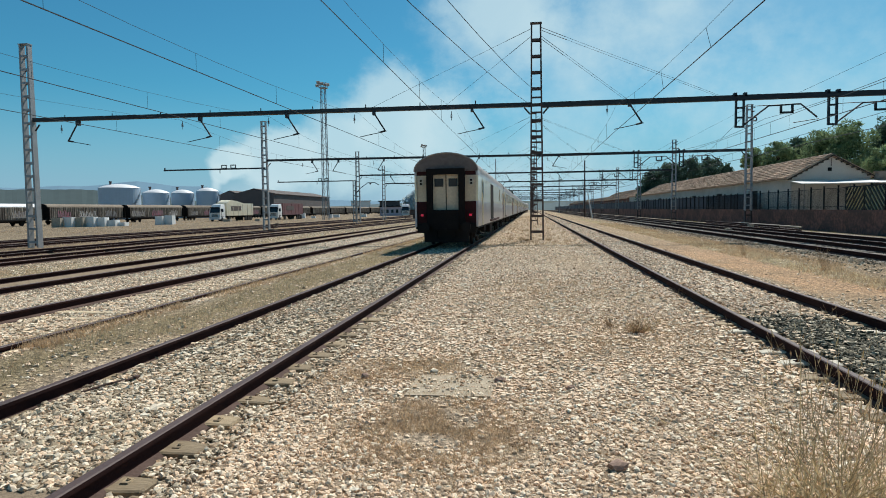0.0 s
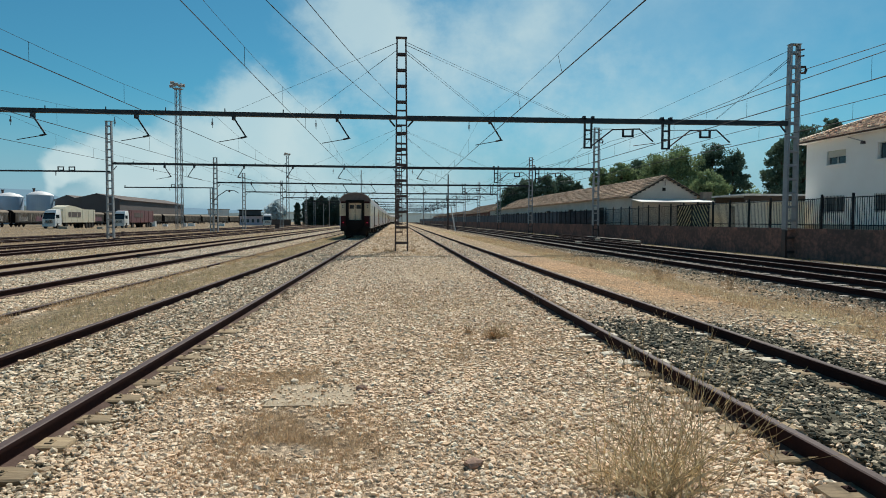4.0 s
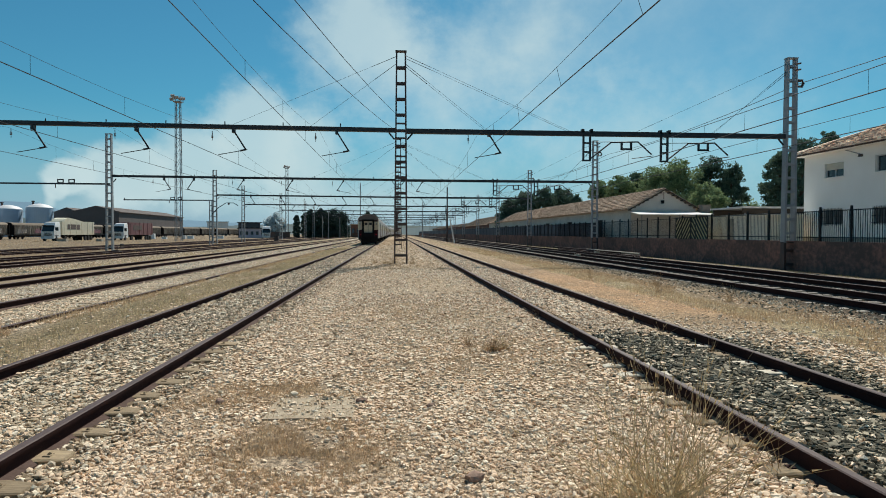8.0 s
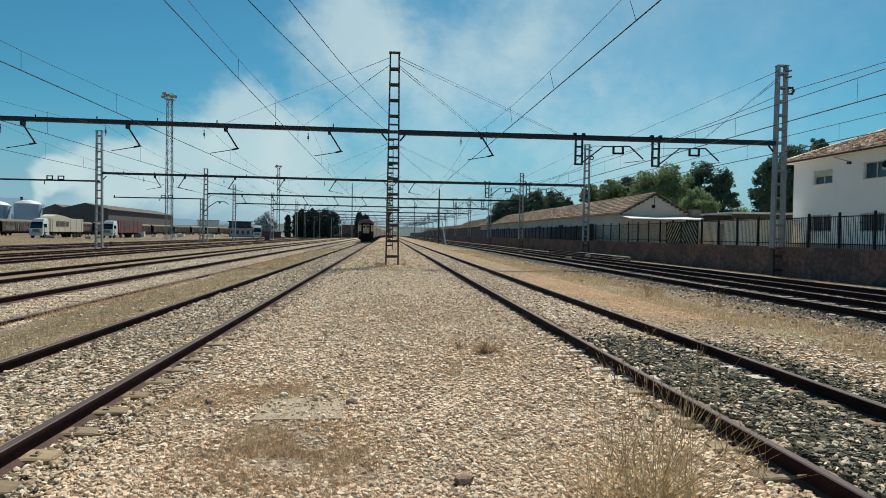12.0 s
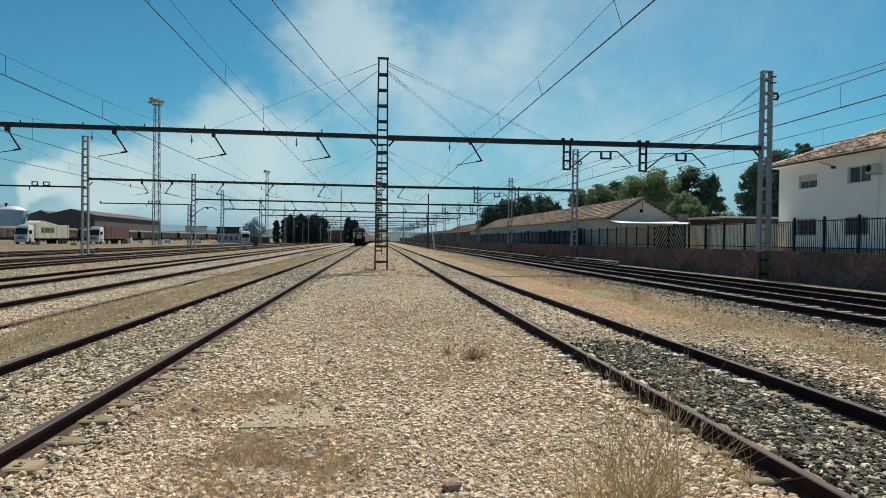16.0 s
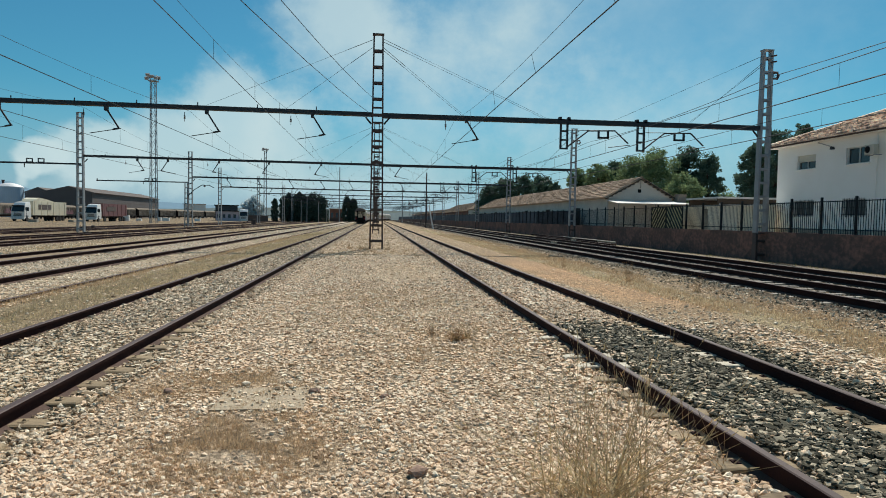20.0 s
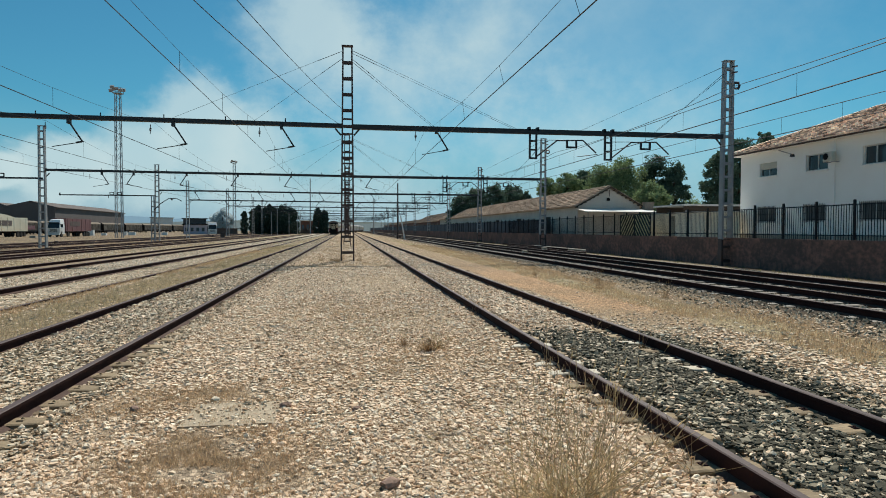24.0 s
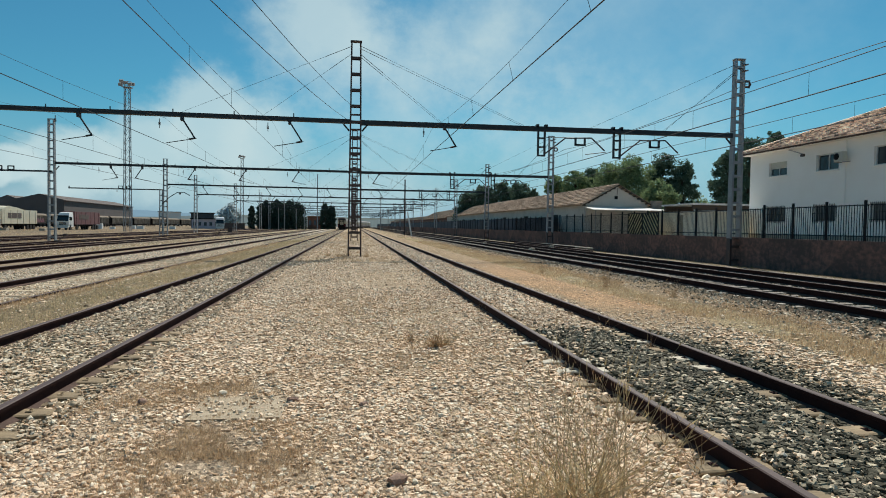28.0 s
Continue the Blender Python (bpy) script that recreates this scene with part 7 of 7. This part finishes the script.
plain_pole("thin_mast", 9.45, 117, 0, 10.1, 0.16, DARKSTEEL, "dark slim mast between siding and main line", "mast")
plain_pole("leaning_pole", 9.75, 106, 0, 4.1, 0.13, WHITEPAINT, "white pole leaning over beside the main line", "pole", -10)
plain_pole("slim_mast", *polar(-3.1, 232), -0.4, 20, 0.2, GALV, "slim galvanised mast far down the yard", "mast")
plain_pole("slim_mast", *polar(2.45, 232), 0, 13, 0.2, GALV, "slim galvanised mast far down the yard", "mast")
for az, d, h in ((-5.9, 200, 9.4), (-4.9, 190, 6.5), (-4.2, 225, 8.0), (-6.4, 215, 7.5)):
    plain_pole("street_lamp", *polar(az, d), -0.4, h, 0.11, GALV, "pale street lamp before the dark hedge", "street lamp", lamp=True)


def side_beam(y, end):
    t = thing("side_gantry", "short dark gantry arm reaching out from a side post", "gantry", pose(0, y, 0), "side gantries")
    part("beam", Shape().box(((end - 41.7) / 2, 0, 6.65), (41.7 + end, 0.16, 0.16)).box((-41.6, 0, 6.75), (0.12, 0.12, 0.4)), BEAMSTEEL, t)
    for x in (-33.3, -34.4):
        part("hanger_box", Shape().box((x, 0, 7.08), (0.62, 0.1, 0.1)).box((x, 0, 6.76), (0.62, 0.1, 0.06)).box((x - 0.27, 0, 6.9), (0.08, 0.1, 0.4)).box((x + 0.27, 0, 6.9), (0.08, 0.1, 0.4)), BEAMSTEEL, t)
    part("insulator", Shape().tube((-34.9, 0, 6.57), (-34.9, 0, 6.2), 0.05, 6), INSUL, t)


side_beam(36 + SPAN, -29.5)
side_beam(36 + 2 * SPAN, -28.2)


def bowed_bracket(x, y):
    t = thing("bracket_mast", "short galvanised mast with a bowed wire bracket", "mast", pose(x, y, fall(x)))
    part("mast", lattice(Shape(), 0, 0, -0.1, 6.9, 0.5, 0.42, 0.3, 0.09, 0.8), GALV, t)
    part("bracket", Shape().line([(0.2, 0, 4.75), (1.1, 0, 5.7), (2.3, 0, 6.5), (3.4, 0, 6.5), (4.1, 0, 6.1)], 0.06, 6), BEAMSTEEL, t)
    part("insulator", Shape().lathe((2.7, 0, 6.2), [(0.05, 0), (0.16, 0.06), (0.16, 0.2), (0.05, 0.3)], 8), INSUL, t)


bowed_bracket(-28.35, 101.4)


def block(x, y, dx, dy, h, m, label):
    tagged(part("concrete_block", Shape().box((0, 0, h / 2), (dx, dy, h), top=0.985), m, at=pose(x, y, fall(x) - 0.02, 0, 0, 3)), label, "concrete block", "blocks beside the wagons")


for i, (az, m, h) in enumerate(((-38.9, CONCRETE, 1.4), (-38.15, WHITEPAINT, 1.5), (-37.4, CONCRETE, 1.45), (-36.65, WHITEPAINT, 1.5), (-35.9, WHITEPAINT, 1.4), (-35.15, WHITEPAINT, 1.0), (-34.5, WHITEPAINT, 0.6))):
    x, y = polar(az, 112)
    block(x, y, 1.4, 1.2, h, m, "pale concrete block on the ground near the wagons")
x, y = polar(-31.7, 118)
block(x, y, 1.3, 1.2, 1.45, WHITEPAINT, "white concrete block beside another")
x, y = polar(-31.0, 118)
block(x, y, 1.4, 1.2, 1.55, WHITEPAINT, "white concrete block on the ground")
# low pale blocks and kerbs lying along the foot of the wagons
for az, d, dx, h in ((-26.5, 140, 1.5, 0.5), (-24.0, 142, 1.0, 0.45), (-20.2, 186, 1.3, 1.4), (-19.3, 186, 1.2, 0.6), (-17.8, 190, 0.9, 1.0), (-17.3, 196, 1.8, 0.9), (-14.9, 204, 1.6, 0.8)):
    x, y = polar(az, d)
    block(x, y, dx, 1.0, h, WHITEPAINT if h > 0.5 else CONCRETE, "small pale concrete block lying by the wagons")


def relay_cabinet(az, d):
    x, y = polar(az, d)
    t = thing("relay_cabinet", "small dark metal cabinet standing between yard tracks", "cabinet", pose(x, y, fall(x), 0, 0, 4))
    part("plinth", Shape().box((0, 0, 0.06), (1.0, 0.7, 0.16)), CONCRETE, t)
    part("housing", Shape().box((0, 0, 0.6), (0.9, 0.6, 0.95)), DARKSTEEL, t)
    part("lid", Shape().box((0, 0, 1.1), (1.0, 0.7, 0.07), top=0.9), DARKSTEEL, t)


relay_cabinet(-10.35, 140)


OFFICEWALL = mat("dull_lilac_grey_wall", (0.55, 0.5, 0.56), 0.85, 0, (0.42, 0.38, 0.43), 0.5, 6)


def low_building(name, az0, az1, d, z1, m, roofm, label, deep=10, windows=0):
    (xa, ya), (xb, yb) = polar(az0, d), polar(az1, d)
    L = math.hypot(xb - xa, yb - ya)
    t = thing(name, label, "building", pose((xa + xb) / 2, (ya + yb) / 2, -0.5, 0, 0, math.degrees(math.atan2(yb - ya, xb - xa))))
    h = z1 + 0.5
    part("block_wall", Shape().box((0, deep / 2, h / 2), (L, deep, h)), m, t)
    part("roof", Shape().box((0, deep / 2, h + 0.15), (L + 1.0, deep + 1, 0.3)), roofm, t)
    for k in range(windows):
        part("window", Shape().box((-L / 2 + L * (k + 0.5) / windows, -0.03, h * 0.55), (L / windows * 0.5, 0.1, h * 0.35)), GLASS, t)


low_building("yard_office", -13.45, -11.3, 232, 3.0, OFFICEWALL, BLACK, "low lilac-grey yard office under a dark flat roof", 8, 5)
low_building("signal_cabin", -13.5, -11.7, 242, 5.1, DARKSHED, BLACK, "dark upper floor of a signal cabin behind the yard office", 6, 4)
low_building("white_shed", -16.0, -14.3, 430, 8.2, WHITEPAINT, SHEDROOF, "far white sheet-metal shed beyond the wagons", 10, 0)
low_building("brick_building", -3.95, -2.7, 262, 4.9, REDWALL, OLDTILE, "far red brick building between dark trees", 12, 3)
low_building("long_depot", -12.8, -9.2, 240, 1.6, SHEDROOF, SHEDROOF, "low grey depot wall at the yard's end", 6, 0)


x, y = polar(-11.2, 200)
truck(x, y, WHITEPAINT, "white box lorry parked near the yard office").matrix_basis = pose(x, y, fall(x), 0, 0, 11.2)


def point_lever(x, y):
    t = thing("point_lever", "black hand lever of a set of points", "point lever", pose(x, y, fall(x), 0, 0, 20))
    part("box", Shape().box((0, 0, 0.12), (0.6, 0.4, 0.24), top=0.9), DARKSTEEL, t)
    part("lever", Shape().line([(0, 0, 0.2), (0.5, 0.1, 0.7)], 0.04, 6), DARKSTEEL, t)
    part("weight", Shape().lathe((0.5, 0.1, 0.6), [(0.16, 0), (0.2, 0.1), (0.16, 0.22)], 10), DARKSTEEL, t)


point_lever(-25.9, 62)
point_lever(-23.5, 118)


def rail_piece(length=24.0):
    s = Shape()
    n = len(PROFILE)
    s.extrude([(px, pz) for px, pz in PROFILE], -length / 2, length / 2)
    s.s = [1 if 6 <= i <= 8 else 0 for i in range(n)] + [0, 0]
    return s


def spare_rails():
    t = thing("rail_stack", "stacked spare rails and pale pipe lying by the retaining wall", "rails")
    for k, (x, z, m) in enumerate(((19.7, 0.0, RUST), (19.95, 0.0, PALERUST), (19.8, 0.12, RUST), (20.2, 0.0, PALERUST))):
        part("spare_rail", rail_piece(), (m, RAILTOP), t, at=pose(x, 64 + 1.7 * (k % 3), fall(x) + z * 1.4))
    part("pipe", Shape().tube((19.85, 51.2, fall(19.85) + 0.33), (19.95, 66, fall(19.9) + 0.33), 0.07, 10), CONCRETE, t, "pale pipe on the rails")
    for x, y in ((13.2, 46), (13.0, 62), (17.2, 54)):
        b = tagged(part("junction_box", Shape().box((0, 0, 0.1), (0.36, 0.5, 0.26), top=0.88).box((0, 0, 0.245), (0.36, 0.5, 0.03)), CONCRETE, at=pose(x, y, -0.05)), "pale trackside junction box between the main tracks", "junction box", "junction boxes")


spare_rails()

# ---- distance ----


def ridge_line(name, d, az0, az1, base, peaks, m, label):
    s = Shape()
    n = 90
    vs = []
    for i in range(n + 1):
        az = az0 + (az1 - az0) * i / n
        e = base
        for a, h, w in peaks:
            e += h * math.exp(-((az - a) / w) ** 2)
        e += 0.12 * noise.noise((az * 0.5, 1.0, d)) + 0.05 * noise.noise((az * 2.1, 2.0, d))
        x, y = polar(az, d)
        x2, y2 = polar(az, d * 1.25)
        vs += [(x, y, -20.0), (x2, y2, 1.7 + d * 1.25 * math.tan(radians(max(e, 0.02)))), (x2 * 1.1, y2 * 1.1, -20.0)]
    s.add(vs, [f for i in range(n) for f in ((3 * i, 3 * i + 3, 3 * i + 4, 3 * i + 1), (3 * i + 1, 3 * i + 4, 3 * i + 5, 3 * i + 2))])
    tagged(part(name, s, m), label, "mountains", kind="structure")


# the haze of distance is put into these hill and wood colours, FARWOOD too
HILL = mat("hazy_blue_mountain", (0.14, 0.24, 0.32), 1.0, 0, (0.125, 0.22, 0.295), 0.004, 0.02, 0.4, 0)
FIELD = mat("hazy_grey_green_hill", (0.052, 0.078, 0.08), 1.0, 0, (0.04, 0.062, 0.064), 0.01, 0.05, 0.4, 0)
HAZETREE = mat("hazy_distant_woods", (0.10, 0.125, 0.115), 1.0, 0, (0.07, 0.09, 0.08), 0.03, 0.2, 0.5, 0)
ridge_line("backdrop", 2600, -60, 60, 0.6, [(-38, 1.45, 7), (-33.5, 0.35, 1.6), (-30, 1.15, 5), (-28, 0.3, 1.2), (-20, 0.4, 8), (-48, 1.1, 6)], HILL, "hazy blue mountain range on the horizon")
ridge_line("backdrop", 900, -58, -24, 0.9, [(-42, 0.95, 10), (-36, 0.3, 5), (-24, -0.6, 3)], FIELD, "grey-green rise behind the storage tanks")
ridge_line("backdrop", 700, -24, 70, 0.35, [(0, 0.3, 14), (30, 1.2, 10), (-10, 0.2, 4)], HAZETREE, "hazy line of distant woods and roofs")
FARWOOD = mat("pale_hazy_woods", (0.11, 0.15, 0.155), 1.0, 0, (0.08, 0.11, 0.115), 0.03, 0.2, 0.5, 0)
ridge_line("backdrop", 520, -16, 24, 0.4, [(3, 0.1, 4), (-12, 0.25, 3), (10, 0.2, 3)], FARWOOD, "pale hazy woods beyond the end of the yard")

motions()
